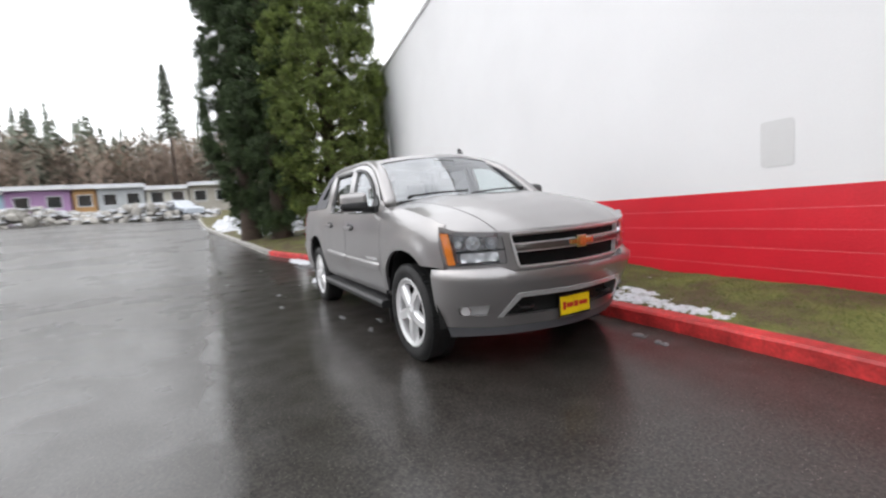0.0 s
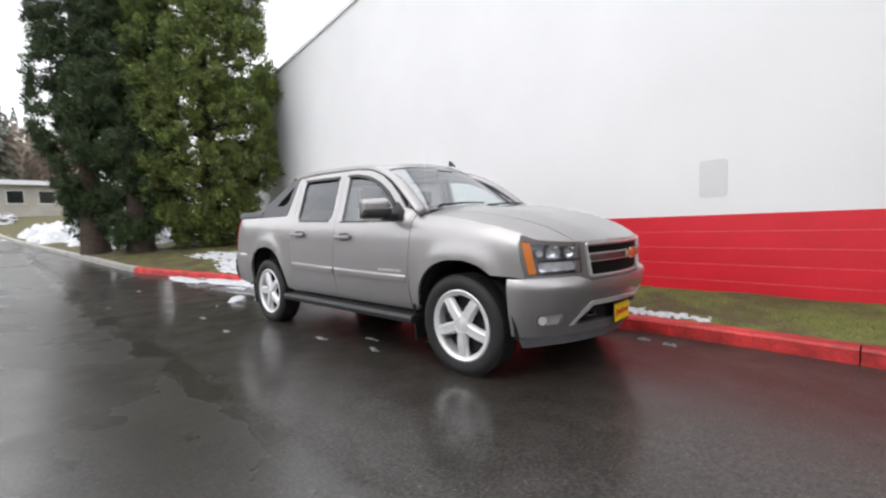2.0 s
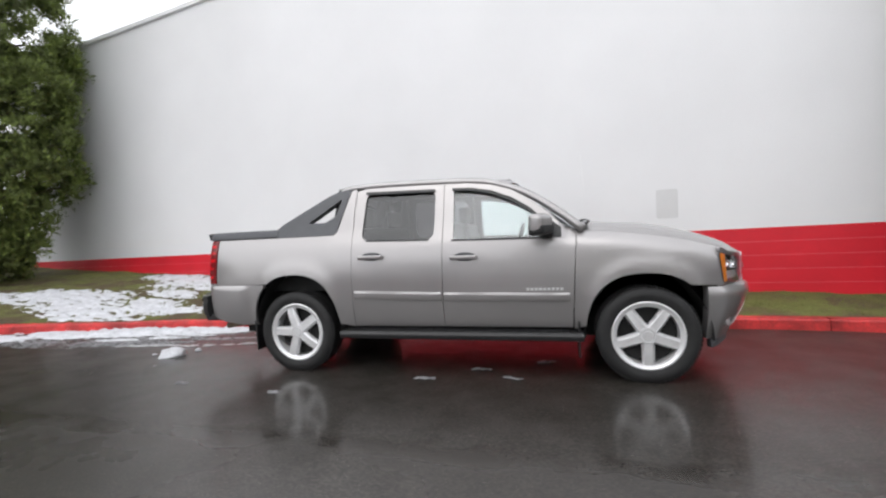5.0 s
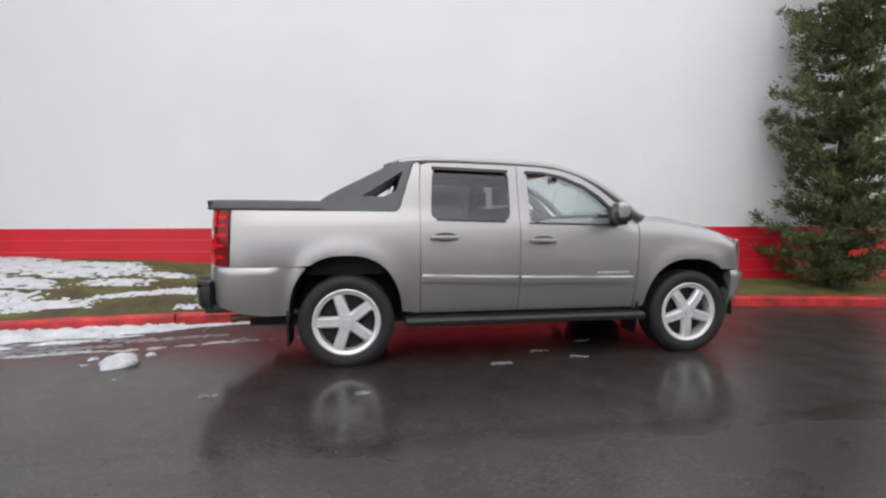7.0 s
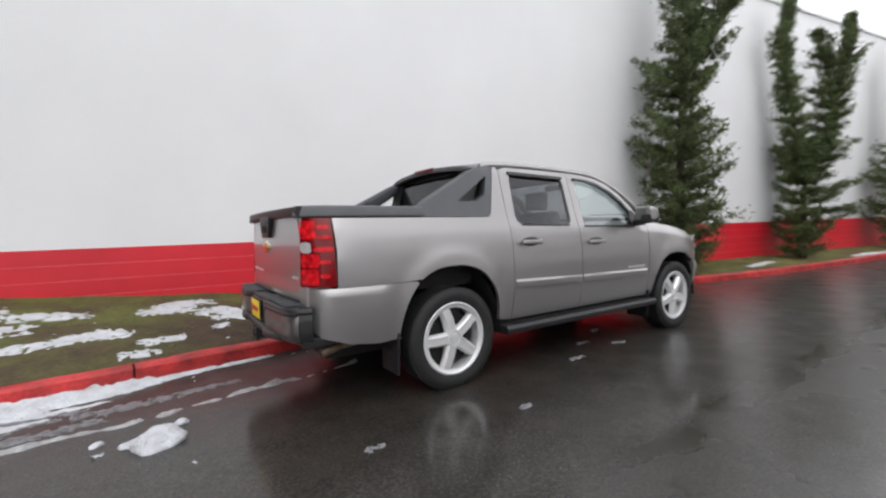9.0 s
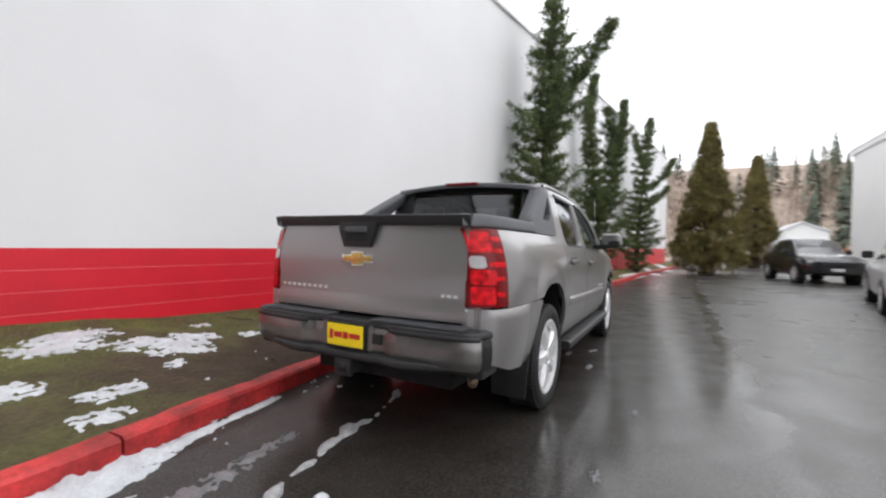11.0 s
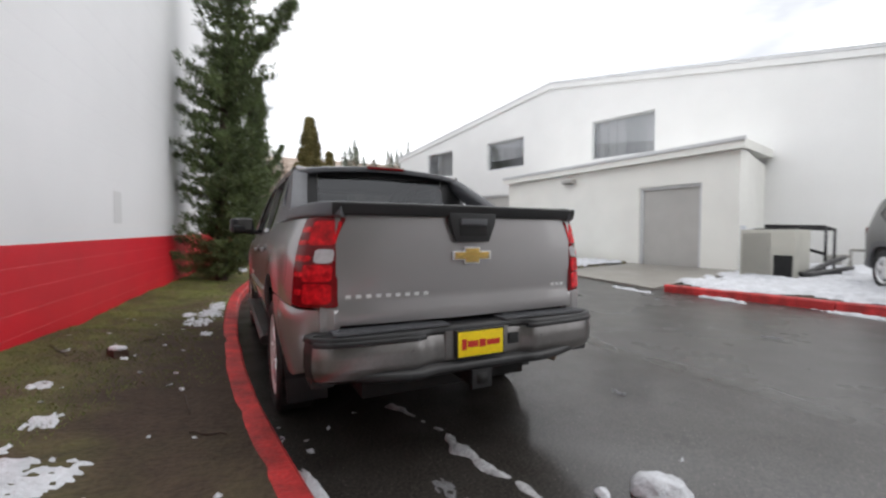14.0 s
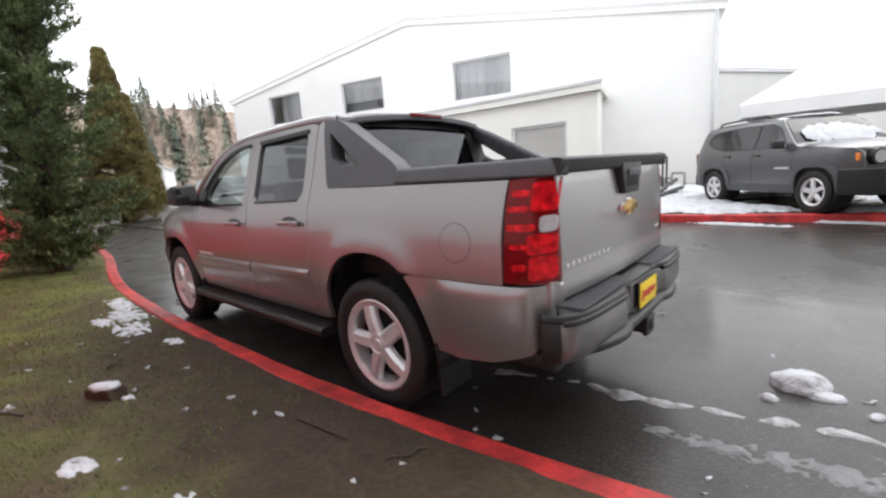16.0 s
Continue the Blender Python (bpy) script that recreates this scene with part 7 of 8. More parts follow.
def box_half(x, z):
    """Half the small car's width: upright sides, drawn-in ends."""
    w = (interp(z - 0.03, *BOX_Z) + interp(z + 0.03, *BOX_Z)) / 2
    if x > 1.60:
        w -= 0.13 * ((x - 1.60) / 0.48) ** 2
    if x < -1.80:
        w -= 0.10 * ((-1.80 - x) / 0.30) ** 2
    return w


def box_side(name, outline, s, mat, holes=(), out=0.0, thick=0.03, parent=None, label="", step=0.09):
    bm = skin_bm(outline, lambda x, z, d: Vector((x, s * (box_half(x, z) + out - d), z)), holes, step, thick, flip=s > 0)
    return part(name, bm, mat, parent or jc, label)


def box_arch(hx, r, squash=1.0):
    """Squared-off wheel opening, from its rear foot to its front foot."""
    out = []
    for k in range(17):
        t = math.pi * (1 - k / 16)
        c, q = math.cos(t), math.sin(t)
        out.append((hx + r * math.copysign(abs(c) ** 0.72, c), BOX_R + 0.02 + r * squash * abs(q) ** 0.72))
    return out


BOX_PANES = [("side_window", [(0.64, 1.115), (0.50, 1.27), (0.33, 1.455), (0.12, 1.535), (-0.12, 1.545), (-0.13, 1.115)]), ("side_window", [(-0.19, 1.115), (-0.18, 1.547), (-0.96, 1.540), (-1.02, 1.13)]),
             ("quarter_window", [(-1.08, 1.14), (-1.03, 1.538), (-1.42, 1.515), (-1.58, 1.45), (-1.66, 1.33), (-1.40, 1.20)])]
BOX_OPEN = [(0.70, 1.10), (0.36, 1.475), (0.13, 1.555), (-0.5, 1.565), (-1.0, 1.557), (-1.44, 1.53), (-1.60, 1.465), (-1.69, 1.32), (-1.40, 1.17), (-1.05, 1.105)]
for s in (-1, 1):
    rear_a, front_a = box_arch(-BOX_HUB, 0.405), box_arch(BOX_HUB, 0.405)
    body = [(-2.06, 0.42), (-1.70, 0.33)] + rear_a + [(-0.86, 0.33), (0.86, 0.33)] + front_a + [(1.72, 0.36), (2.0, 0.46), (2.03, 0.72), (2.00, 0.96), (1.88, 1.03), (1.4, 1.075), (0.92, 1.10), (0.80, 1.155), (0.33, 1.60), (0.08, 1.645), (-0.6, 1.665),
                                                            (-1.5, 1.645), (-1.80, 1.60), (-1.92, 1.36), (-2.02, 1.10), (-2.08, 0.80)]
    box_side("body_side", body, s, M_GREYCAR, [BOX_OPEN])
    frame_ob = box_side("window_band", BOX_OPEN, s, M_BLACK, out=-0.012, thick=0.0)
    for nm, poly in BOX_PANES:
        box_side(nm, rounded(poly, 0.03), s, M_CARGLASS, out=-0.006, thick=0.004, label="dark side window")
    for hx in (BOX_HUB, -BOX_HUB):
        ring = box_arch(hx, 0.50, 0.97)
        box_side("arch_cladding", ring + box_arch(hx, 0.395)[::-1], s, M_PLASTIC, out=0.026, thick=0.035, label="dark plastic wheel-arch cladding", step=0.07)
        # Solid dark drum fills the opening, its colour standing for the well's shade.
        bm = bmesh.new()
        cyl(bm, (hx, s * 0.56, BOX_R + 0.06), (hx, s * 0.862, BOX_R + 0.06), 0.415, n=28)
        part("wheel_house", sharpen(bm), M_DARK, jc)
        wheel((hx, s * 0.802, BOX_R), s, jc, R=BOX_R, W=0.22, rim=BOX_R * 0.66, spin=0.4 + hx)
    box_side("side_skirt", [(-0.87, 0.30), (0.87, 0.30), (0.87, 0.45), (-0.87, 0.45)], s, M_PLASTIC, out=0.016, thick=0.03, label="dark plastic side skirt")
    # door seams, handles, lower moulding
    for x0 in (0.82, -0.16, -1.00):
        box_side("door_seam", [(x0, 0.47), (x0 + 0.008, 0.47), (x0 + 0.008, 1.09), (x0, 1.09)], s, M_DARK, out=0.001, thick=0.002)
    for hx in (-0.02, -0.86):
        y = box_half(hx, 1.0)
        block_part(jc, "door_handle", (hx - 0.10, s * (y - 0.005), 0.975), (hx + 0.08, s * (y + 0.032), 1.010), M_BLACK, 0.012)
    box_side("badge_bar", [(0.44, 0.735), (0.76, 0.735), (0.76, 0.762), (0.44, 0.762)], s, M_BRIGHT, out=0.003, thick=0.004)
    bm = bmesh.new()
    box(bm, (0.54, s * 0.90, 1.09), (0.66, s * 1.09, 1.235), 0.045, 4)
    part("door_mirror", bm, M_BLACK, jc)
    bm = bmesh.new()
    tube(bm, [(-1.62, s * 0.565, 1.655), (-1.54, s * 0.57, 1.715), (-0.9, s * 0.575, 1.730), (-0.25, s * 0.575, 1.725), (-0.12, s * 0.57, 1.675)], 0.018, 8)
    part("roof_bar", bm, M_BLACK, jc)
    # round lamps in a black band
    bm = bmesh.new()
    cyl(bm, (1.90, s * 0.60, 0.885), (2.065, s * 0.60, 0.885), 0.122, n=28)
    part("lamp_ring", sharpen(bm), M_BLACK, jc)
    bm = bmesh.new()
    cyl(bm, (2.0, s * 0.60, 0.885), (2.072, s * 0.60, 0.885), 0.094, n=28)
    part("head_lamp", sharpen(bm), M_CLEARLAMP, jc, "round clear headlamp")
    block_part(jc, "turn_lamp", (1.86, s * 0.735, 0.835), (1.975, s * 0.838, 0.955), M_AMBER, 0.02, "amber turn lamp")
    block_part(jc, "tail_lamp", (-2.13, s * 0.60, 0.86), (-2.02, s * 0.80, 1.10), M_REDLENS, 0.02, "square red tail lamp")
    bm = bmesh.new()
    tube(bm, [(0.845, s * 0.10 - 0.1, 1.165), (0.70, s * 0.32 + 0.12, 1.32)], 0.012, 6)
    part("wiper", bm, M_BLACK, jc)


def box_hood_z(x, y):
    e = interp(x, [0.80, 0.92, 1.4, 1.88, 2.0, 2.06], [1.155, 1.10, 1.075, 1.03, 0.985, 0.94])
    return e + 0.050 * (1 - min(1.0, abs(y) / 0.86) ** 2.5)


hood_line = [(0.82, -0.852)] + [(x, -box_half(x, 1.06)) for x in (1.0, 1.3, 1.6, 1.8, 1.9)] + [(2.03, -0.62), (2.06, -0.3), (2.065, 0.0), (2.06, 0.3), (2.03, 0.62)] + [(x, box_half(x, 1.06)) for x in (1.9, 1.8, 1.6, 1.3, 1.0)] + [(0.82, 0.852)]
part("bonnet", skin_bm(hood_line, lambda x, y, d: Vector((x, y, box_hood_z(x, y) - d)), step=0.10, thick=0.03), M_GREYCAR, jc)
part("roof", skin_bm([(-1.83, -0.66), (0.33, -0.66), (0.37, 0.0), (0.33, 0.66), (-1.83, 0.66), (-1.86, 0.0)], lambda x, y, d: Vector((x, y, interp(x, [-1.86, -1.5, -0.6, 0.08, 0.37], [1.585, 1.640, 1.660, 1.640, 1.600]) + 0.035 * (1 - (y / 0.66) ** 2) - d)), step=0.14, thick=0.03), M_GREYCAR, jc)
part("windscreen", sheet_between(lambda u: (0.845 - 0.05 * u * u, 0.80 * u, 1.145), lambda u: (0.36 - 0.04 * u * u, 0.655 * u, 1.605 + 0.01 * (1 - u * u)), bow=0.02), M_CARGLASS, jc, "dark windscreen")
part("rear_door", sheet_between(lambda u: (-2.10 + 0.05 * u * u, 0.80 * u, 0.60), lambda u: (-1.95 + 0.05 * u * u, 0.74 * u, 1.28)), M_GREYCAR, jc)
part("rear_window", sheet_between(lambda u: (-1.95 + 0.05 * u * u, 0.74 * u, 1.28), lambda u: (-1.83 + 0.04 * u * u, 0.66 * u, 1.60)), M_CARGLASS, jc, "dark rear window")
part("face_panel", sheet_between(lambda u: (2.055 - 0.10 * u * u, 0.80 * u, 0.70), lambda u: (2.05 - 0.12 * u * u, 0.78 * u, 1.03), bow=0.008), M_GREYCAR, jc)
block_part(jc, "grille", (1.98, -0.47, 0.77), (2.072, 0.47, 0.955), M_BLACK, 0.02, "black slotted grille")
for k in range(7):
    block_part(jc, "slot_rim", (2.06, -0.40 + k * 0.125, 0.785), (2.080, -0.34 + k * 0.125, 0.94), M_DARK, 0.006)
bm = bmesh.new()
line = smooth_line([(1.78, -0.875, 0), (1.95, -0.80, 0), (2.06, -0.60, 0), (2.10, -0.3, 0), (2.11, 0, 0), (2.10, 0.3, 0), (2.06, 0.60, 0), (1.95, 0.80, 0), (1.78, 0.875, 0)], 4)
part("front_bumper", sharpen(sweep(bm, line, rounded([(-0.03, 0.33), (0.02, 0.40), (0.02, 0.62), (-0.02, 0.72), (-0.14, 0.72), (-0.14, 0.33)][::-1], 0.02)), 50), M_BLACK, jc, "black front bumper")
for s in (-1, 1):
    bm = bmesh.new()
    cyl(bm, (2.0, s * 0.66, 0.55), (2.075, s * 0.66, 0.55), 0.045, n=18)
    part("fog_lamp", sharpen(bm), M_CLEARLAMP, jc)
block_part(jc, "lower_grille", (2.02, -0.45, 0.44), (2.132, 0.45, 0.56), M_DARK, 0.01)
block_part(jc, "rear_bumper", (-2.14, -0.80, 0.36), (-1.92, 0.80, 0.62), M_BLACK, 0.04)
bm = bmesh.new()
box(bm, (-1.95, -0.62, 0.30), (1.95, 0.62, 0.60))
box(bm, (-1.80, -0.66, 0.60), (1.80, 0.66, 0.98))
part("underbody", bm, M_DARK, jc, smooth=False)

# black car further along the road, facing the yard
bc, _ = vehicle("black_car", pose(17.6, -6.6, 0.18, 0, 0, 188), "black estate car parked facing the yard", M_BLACKCAR, SUV,
                [[(-0.15, 1.10), (0.72, 1.10), (0.42, 1.52), (0.15, 1.62), (-0.15, 1.63)], [(-1.05, 1.12), (-0.22, 1.11), (-0.22, 1.63), (-0.95, 1.62)]], 2.92, 0.375, 0.955, M_BLACKCAR)
quad_part(bc, "windscreen", [(1.06, -0.70, 1.17), (1.06, 0.70, 1.17), (0.45, 0.62, 1.65), (0.45, -0.62, 1.65)], M_CARGLASS)
for s in (-1, 1):
    block_part(bc, "head_lamp", (2.16, s * 0.52, 0.78), (2.36, s * 0.86, 0.90), M_CLEARLAMP, 0.02)
block_part(bc, "grille", (2.34, -0.48, 0.66), (2.45, 0.48, 0.84), M_BLACK, 0.02)
block_part(bc, "number_plate", (2.43, -0.18, 0.50), (2.47, 0.18, 0.60), M_TRIM, 0.004, "pale number plate bar")
# dark car at the far end of the road
M_SILVERCAR = material("silver_blue_car_paint", (0.30, 0.33, 0.37), rough=0.28, metal=0.4, var=0.04, scale=3, coat=0.6)
fc, _ = vehicle("silver_car", pose(-42, -4.5, ground_z(-42, -4.5), 0, 0, 28), "silver-blue car standing at the far end of the road", M_SILVERCAR, SUV,
                [[(-0.15, 1.10), (0.72, 1.10), (0.42, 1.52), (0.15, 1.62), (-0.15, 1.63)], [(-1.05, 1.12), (-0.22, 1.11), (-0.22, 1.63), (-0.95, 1.62)]], 2.92, 0.375, 0.955, M_BLACKCAR)

# ---------------------------------------------------------------- canopy tent and low grey building behind the island
M_TENT = material("white_tent_cloth", (0.84, 0.84, 0.85), rough=0.7, var=0.04, scale=1)
tent = thing("canopy_tent", pose(-3.9, -19.4, 0.3), "white peaked canopy tent with a snowy roof", "tent")
bm = bmesh.new()
corners = [(-2.75, -2.75, 2.75), (2.75, -2.75, 2.75), (2.75, 2.75, 2.75), (-2.75, 2.75, 2.75)]
top = bm.verts.new((0, 0, 5.3))
n = 8
rings = []
for j in range(n):
    k = j / n
    f = (1 - k) ** 1.35
    rings.append([bm.verts.new((x * (1 - k) ** 1.45, y * (1 - k) ** 1.45, 2.75 + (5.3 - 2.75) * k)) for x, y, z in corners])
for a, b in zip(rings, rings[1:]):
    for q in range(4):
        bm.faces.new((a[q], a[(q + 1) % 4], b[(q + 1) % 4], b[q]))
for q in range(4):
    bm.faces.new((rings[-1][q], rings[-1][(q + 1) % 4], top))
part("roof_cloth", bm, M_TENT, tent, "peaked white cloth roof", smooth=False)
for q in range(4):
    a, b = Vector(corners[q]), Vector(corners[(q + 1) % 4])
    bm = bmesh.new()
    v = [bm.verts.new(p) for p in (a + Vector((0, 0, -0.45)), b + Vector((0, 0, -0.45)), b, a)]
    bm.faces.new(v)
    part("valance", bm, M_TENT, tent, smooth=False)
    bm = bmesh.new()
    cyl(bm, (a.x * 0.99, a.y * 0.99, 0), (a.x * 0.99, a.y * 0.99, 2.74), 0.04, n=8)
    part("pole", bm, M_TRIM, tent)
low = thing("low_building", pose(2.6, -22.6, 0, 0, 0, -118.9), "low plain grey building behind the tent", "building")
bm = bmesh.new()
box(bm, (0, 0, -0.2), (34, 8, 5.66))
part("wall", bm, material("pale_grey_wall", (0.66, 0.66, 0.64), rough=0.7, var=0.05, scale=0.5), low, smooth=False)
bm = bmesh.new()
box(bm, (-0.1, -0.1, 5.664), (34.1, 8.1, 5.90))
part("roof", bm, M_TRIM, low, smooth=False)
bm = bmesh.new()
box(bm, (3.6, -0.05, 0), (5.6, -0.003, 2.9))
part("door", bm, M_GDOOR, low, smooth=False)


# ---------------------------------------------------------------- shops, rubble and woods at the back
M_STONE = material("wet_rubble_stone", (0.30, 0.285, 0.26), rough=0.7, var=0.3, scale=1.5, island=0.35, bump=0.02, bump_scale=8, space="World")
SHOP_Z = 4.2
shop_walls = (((-26.5, -21.4), (0.30, 0.42, 0.50), "pale blue"), ((-21.4, -15.9), (0.34, 0.20, 0.36), "purple"), ((-15.6, -13.6), (0.42, 0.24, 0.10), "brown timber"), ((-13.4, -8.9), (0.42, 0.44, 0.45), "grey"),
              ((-8.7, -4.4), (0.50, 0.48, 0.42), "cream"), ((-4.2, 3.0), (0.34, 0.32, 0.28), "drab"))
for k, ((y0, y1), col, word) in enumerate(shop_walls):
    t = thing("low_shop", pose(-58, (y0 + y1) / 2, SHOP_Z - 1.2), "low %s shop with snow on its flat roof" % word, "shop", "row of far shops")
    h = (y1 - y0) / 2
    top = 4.0 - 0.03 * k - (0.35 if k in (0, 4) else 0)
    bm = bmesh.new()
    box(bm, (-6, -h, 0), (0, h, top - 0.45))
    part("wall", bm, material("shop_paint_" + word.replace(" ", "_"), col, rough=0.7, var=0.1, scale=1.0), t, smooth=False)
    bm = bmesh.new()
    box(bm, (-6.2, -h - 0.1, top - 0.446), (0.9, h + 0.1, top - 0.20), 0.02)
    part("roof", bm, M_TRIM, t, smooth=False)
    bm = bmesh.new()
    box(bm, (-6.1, -h - 0.05, top - 0.196), (0.85, h + 0.05, top + 0.02), 0.06, 3)
    part("roof_snow", bm, M_SNOW, t)
    n = max(1, int(2 * h / 1.9))
    for i in range(n):
        y = -h + 2 * h * (i + 0.5) / n
        w = new("window")
        w.parent = t
        bm = bmesh.new()
        box(bm, (0.004, y - 0.70, 1.5), (0.05, y + 0.70, 2.9), 0.01)
        part("frame", bm, M_TRIM, w, smooth=False)
        bm = bmesh.new()
        box(bm, (0.052, y - 0.62, 1.58), (0.058, y + 0.62, 2.82))
        part("pane", bm, M_CARGLASS, w, smooth=False)

# rubble bank across the road's far end
rng = np.random.default_rng(5)
bm = bmesh.new()
for i in range(620):
    y = rng.uniform(-26, -1.5)
    d = rng.uniform(0, 1)
    x = -39 - 7 * d + rng.normal(0, 0.3)
    r = rng.uniform(0.18, 0.55)
    z = ground_z(x, y) + 1.15 * math.sin(math.pi * min(1.0, d * 1.1)) * (0.8 + 0.3 * math.sin(y * 0.7)) + rng.uniform(-0.1, 0.1)
    g = bmesh.ops.create_icosphere(bm, subdivisions=1, radius=r, matrix=Matrix.LocRotScale((x, y, z), Euler(rng.uniform(0, 6, 3)), Vector((1.0, rng.uniform(0.5, 1), rng.uniform(0.35, 0.8)))))
rub = tagged(link("rubble_bank", bm, M_STONE, smooth=False), "long bank of broken rock dusted with snow", "rubble", kind="stuff")
bm = bmesh.new()
for i in range(420):
    y = rng.uniform(-26, -1.5)
    d = rng.uniform(0, 1)
    x = -39 - 7 * d
    z = ground_z(x, y) + 1.15 * math.sin(math.pi * min(1.0, d * 1.1)) * (0.8 + 0.3 * math.sin(y * 0.7)) + 0.22
    bmesh.ops.create_icosphere(bm, subdivisions=1, radius=rng.uniform(0.15, 0.42), matrix=Matrix.LocRotScale((x, y, z), Euler((0, 0, rng.uniform(0, 6))), Vector((1, rng.uniform(0.5, 1.4), 0.28))))
tagged(link("rubble_snow", bm, M_SNOW, smooth=True), "patches of old snow lying on the rocks", "snow", kind="stuff")


def far_firs(spots, seed):
    """Distant firs as layered sprays of narrow leaves, all in one sheet of triangles."""
    rng = np.random.default_rng(seed)
    v, f = [], []
    for x, y, z, h in spots:
        r = h * rng.uniform(0.17, 0.26)
        for k in range(230):
            u = rng.uniform(0.05, 1.0) ** 0.8
            a = rng.uniform(0, 2 * math.pi)
            rad = r * (1 - u) * rng.uniform(0.4, 1.15) + 0.05
            c = np.array((x + math.cos(a) * rad * 0.55, y + math.sin(a) * rad * 0.55, z + h * u))
            out = np.array((math.cos(a), math.sin(a), -0.25)) * (rad * 0.75 + 0.2)
            sidew = np.array((-math.sin(a), math.cos(a), 0)) * (0.065 * h * (1.1 - u) * 0.55 + 0.05)
            i = len(v)
            v += [tuple(c - sidew + np.array((0, 0, 0.035 * h))), tuple(c + sidew + np.array((0, 0, 0.02 * h))), tuple(c + out)]
            f.append((i, i + 1, i + 2))
    return v, f


def bare_wood(spots, seed, twigs=70):
    rng = np.random.default_rng(seed)
    v, f = [], []
    for x, y, z, h in spots:
        for k in range(twigs):
            u = rng.uniform(0.1, 0.85) if k else 0.0
            a = rng.uniform(0, 2 * math.pi)
            c = np.array((x, y, z + h * u))
            ln = h * (0.9 if k == 0 else rng.uniform(0.10, 0.24) * (1.25 - u))
            d = np.array((math.cos(a) * 0.85, math.sin(a) * 0.85, rng.uniform(0.15, 0.9))) if k else np.array((0, 0, 1.0))
            w = h * (0.008 if k == 0 else 0.0065)
            s = np.array((-math.sin(a), math.cos(a), 0)) * w
            c = c + (np.array((math.cos(a), math.sin(a), 0)) * h * 0.10 * rng.uniform(0, 1) if k else 0)
            i = len(v)
            v += [tuple(c - s), tuple(c + s), tuple(c + d * ln)]
            f.append((i, i + 1, i + 2))
    return v, f


rng = np.random.default_rng(8)
west = [(rng.uniform(-100, -72), rng.uniform(-80, -14) if k % 8 else rng.uniform(-14, 12), 2.5, rng.choice((14, 15.5, 16.5, 18)) * rng.uniform(0.85, 1.05)) for k in range(300)]
tagged(raw("far_fir_wood", *far_firs(west, 3), M_HAZY_FIR), "far dark fir wood under a white sky", "wood", kind="stuff")
westb = [(rng.uniform(-90, -66), rng.uniform(-60, 8), 2.5, rng.uniform(10.5, 15.5)) for _ in range(760)]
tagged(raw("far_bare_wood", *bare_wood(westb, 4), M_HAZY_BROWN), "far bare brown winter trees", "wood", kind="stuff")
east = [(rng.uniform(66, 112), rng.uniform(-70, 20), 0, rng.uniform(5, 10)) for _ in range(110)]
east = [(x, y, (x - 60) * 0.37 - 0.3, h) for x, y, z, h in east]
tagged(raw("hill_fir_wood", *far_firs(east, 6), M_HAZY_FIR), "firs along the top of a wooded hill", "wood", kind="stuff")
eastb = [(rng.uniform(60, 100), rng.uniform(-70, 20), -1, rng.uniform(3, 9)) for _ in range(650)]
eastb = [(x, y, max(0, (x - 60) * 0.37), h) for x, y, z, h in eastb]
tagged(raw("hill_bare_wood", *bare_wood(eastb, 7, 60), M_HAZY_BROWN), "bare brown trees covering a hillside", "wood", kind="stuff")
hv = [(x, y, max(-0.5, (x - 60) * 0.37)) for x in (58, 64, 72, 84, 96, 118) for y in range(-90, 50, 10)]
hf = [(i * 14 + j, (i + 1) * 14 + j, (i + 1) * 14 + j + 1, i * 14 + j + 1) for i in range(5) for j in range(13)]
tagged(raw("hillside", hv, hf, M_HAZY_BROWN, smooth=True), "brown wooded hillside closing the road", "hill", kind="structure")


def lone_fir(at, h, seed, bare=0.28):
    """A tall thin fir with drooping, see-through limbs."""
    rng = np.random.default_rng(seed)
    t = thing("far_fir", pose(*at), "tall thin fir with drooping limbs behind the shops", "tree", "far firs")
    part("trunk", trunk_mesh([(0, 0, -0.3), (0, 0, h * 0.4), (0, 0, h * 0.98)], [0.28, 0.2, 0.03], 8), M_BARK, t)
    v, f = [], []
    for k in range(520):
        u = bare + (1 - bare) * rng.uniform(0, 1) ** 0.85
        a = rng.uniform(0, 2 * math.pi)
        ln = (1 - u) * h * 0.27 * rng.uniform(0.45, 1.2) + 0.3
        c = np.array((0, 0, h * u))
        d = np.array((math.cos(a), math.sin(a), -0.28)) * ln
        s = np.array((-math.sin(a), math.cos(a), 0)) * 0.30
        for q in range(3):
            w0, w1 = q / 3, (q + 1) / 3 + 0.05
            i = len(v)
            dz = np.array((0, 0, rng.uniform(-0.12, 0.12)))
            v += [tuple(c + d * w0 - s * 0.6 + dz), tuple(c + d * w0 + s * 0.6 + dz), tuple(c + d * w1 + np.array((0, 0, -0.15)))]
            f.append((i, i + 1, i + 2))
    raw("crown", v, f, M_HAZY_FIR, t)
    return t


lone_fir((-66, -5.8, 2.6), 21.0, 41, 0.55)
lone_fir((-70, -21.5, 2.6), 15.5, 42, 0.1)
lone_fir((-66, -1.2, 2.6), 15.5, 43, 0.12)
lone_fir((64, -19.6, 1.0), 9.5, 44, 0.2)
lone_fir((66, -17.0, 1.0), 8.0, 45, 0.2)

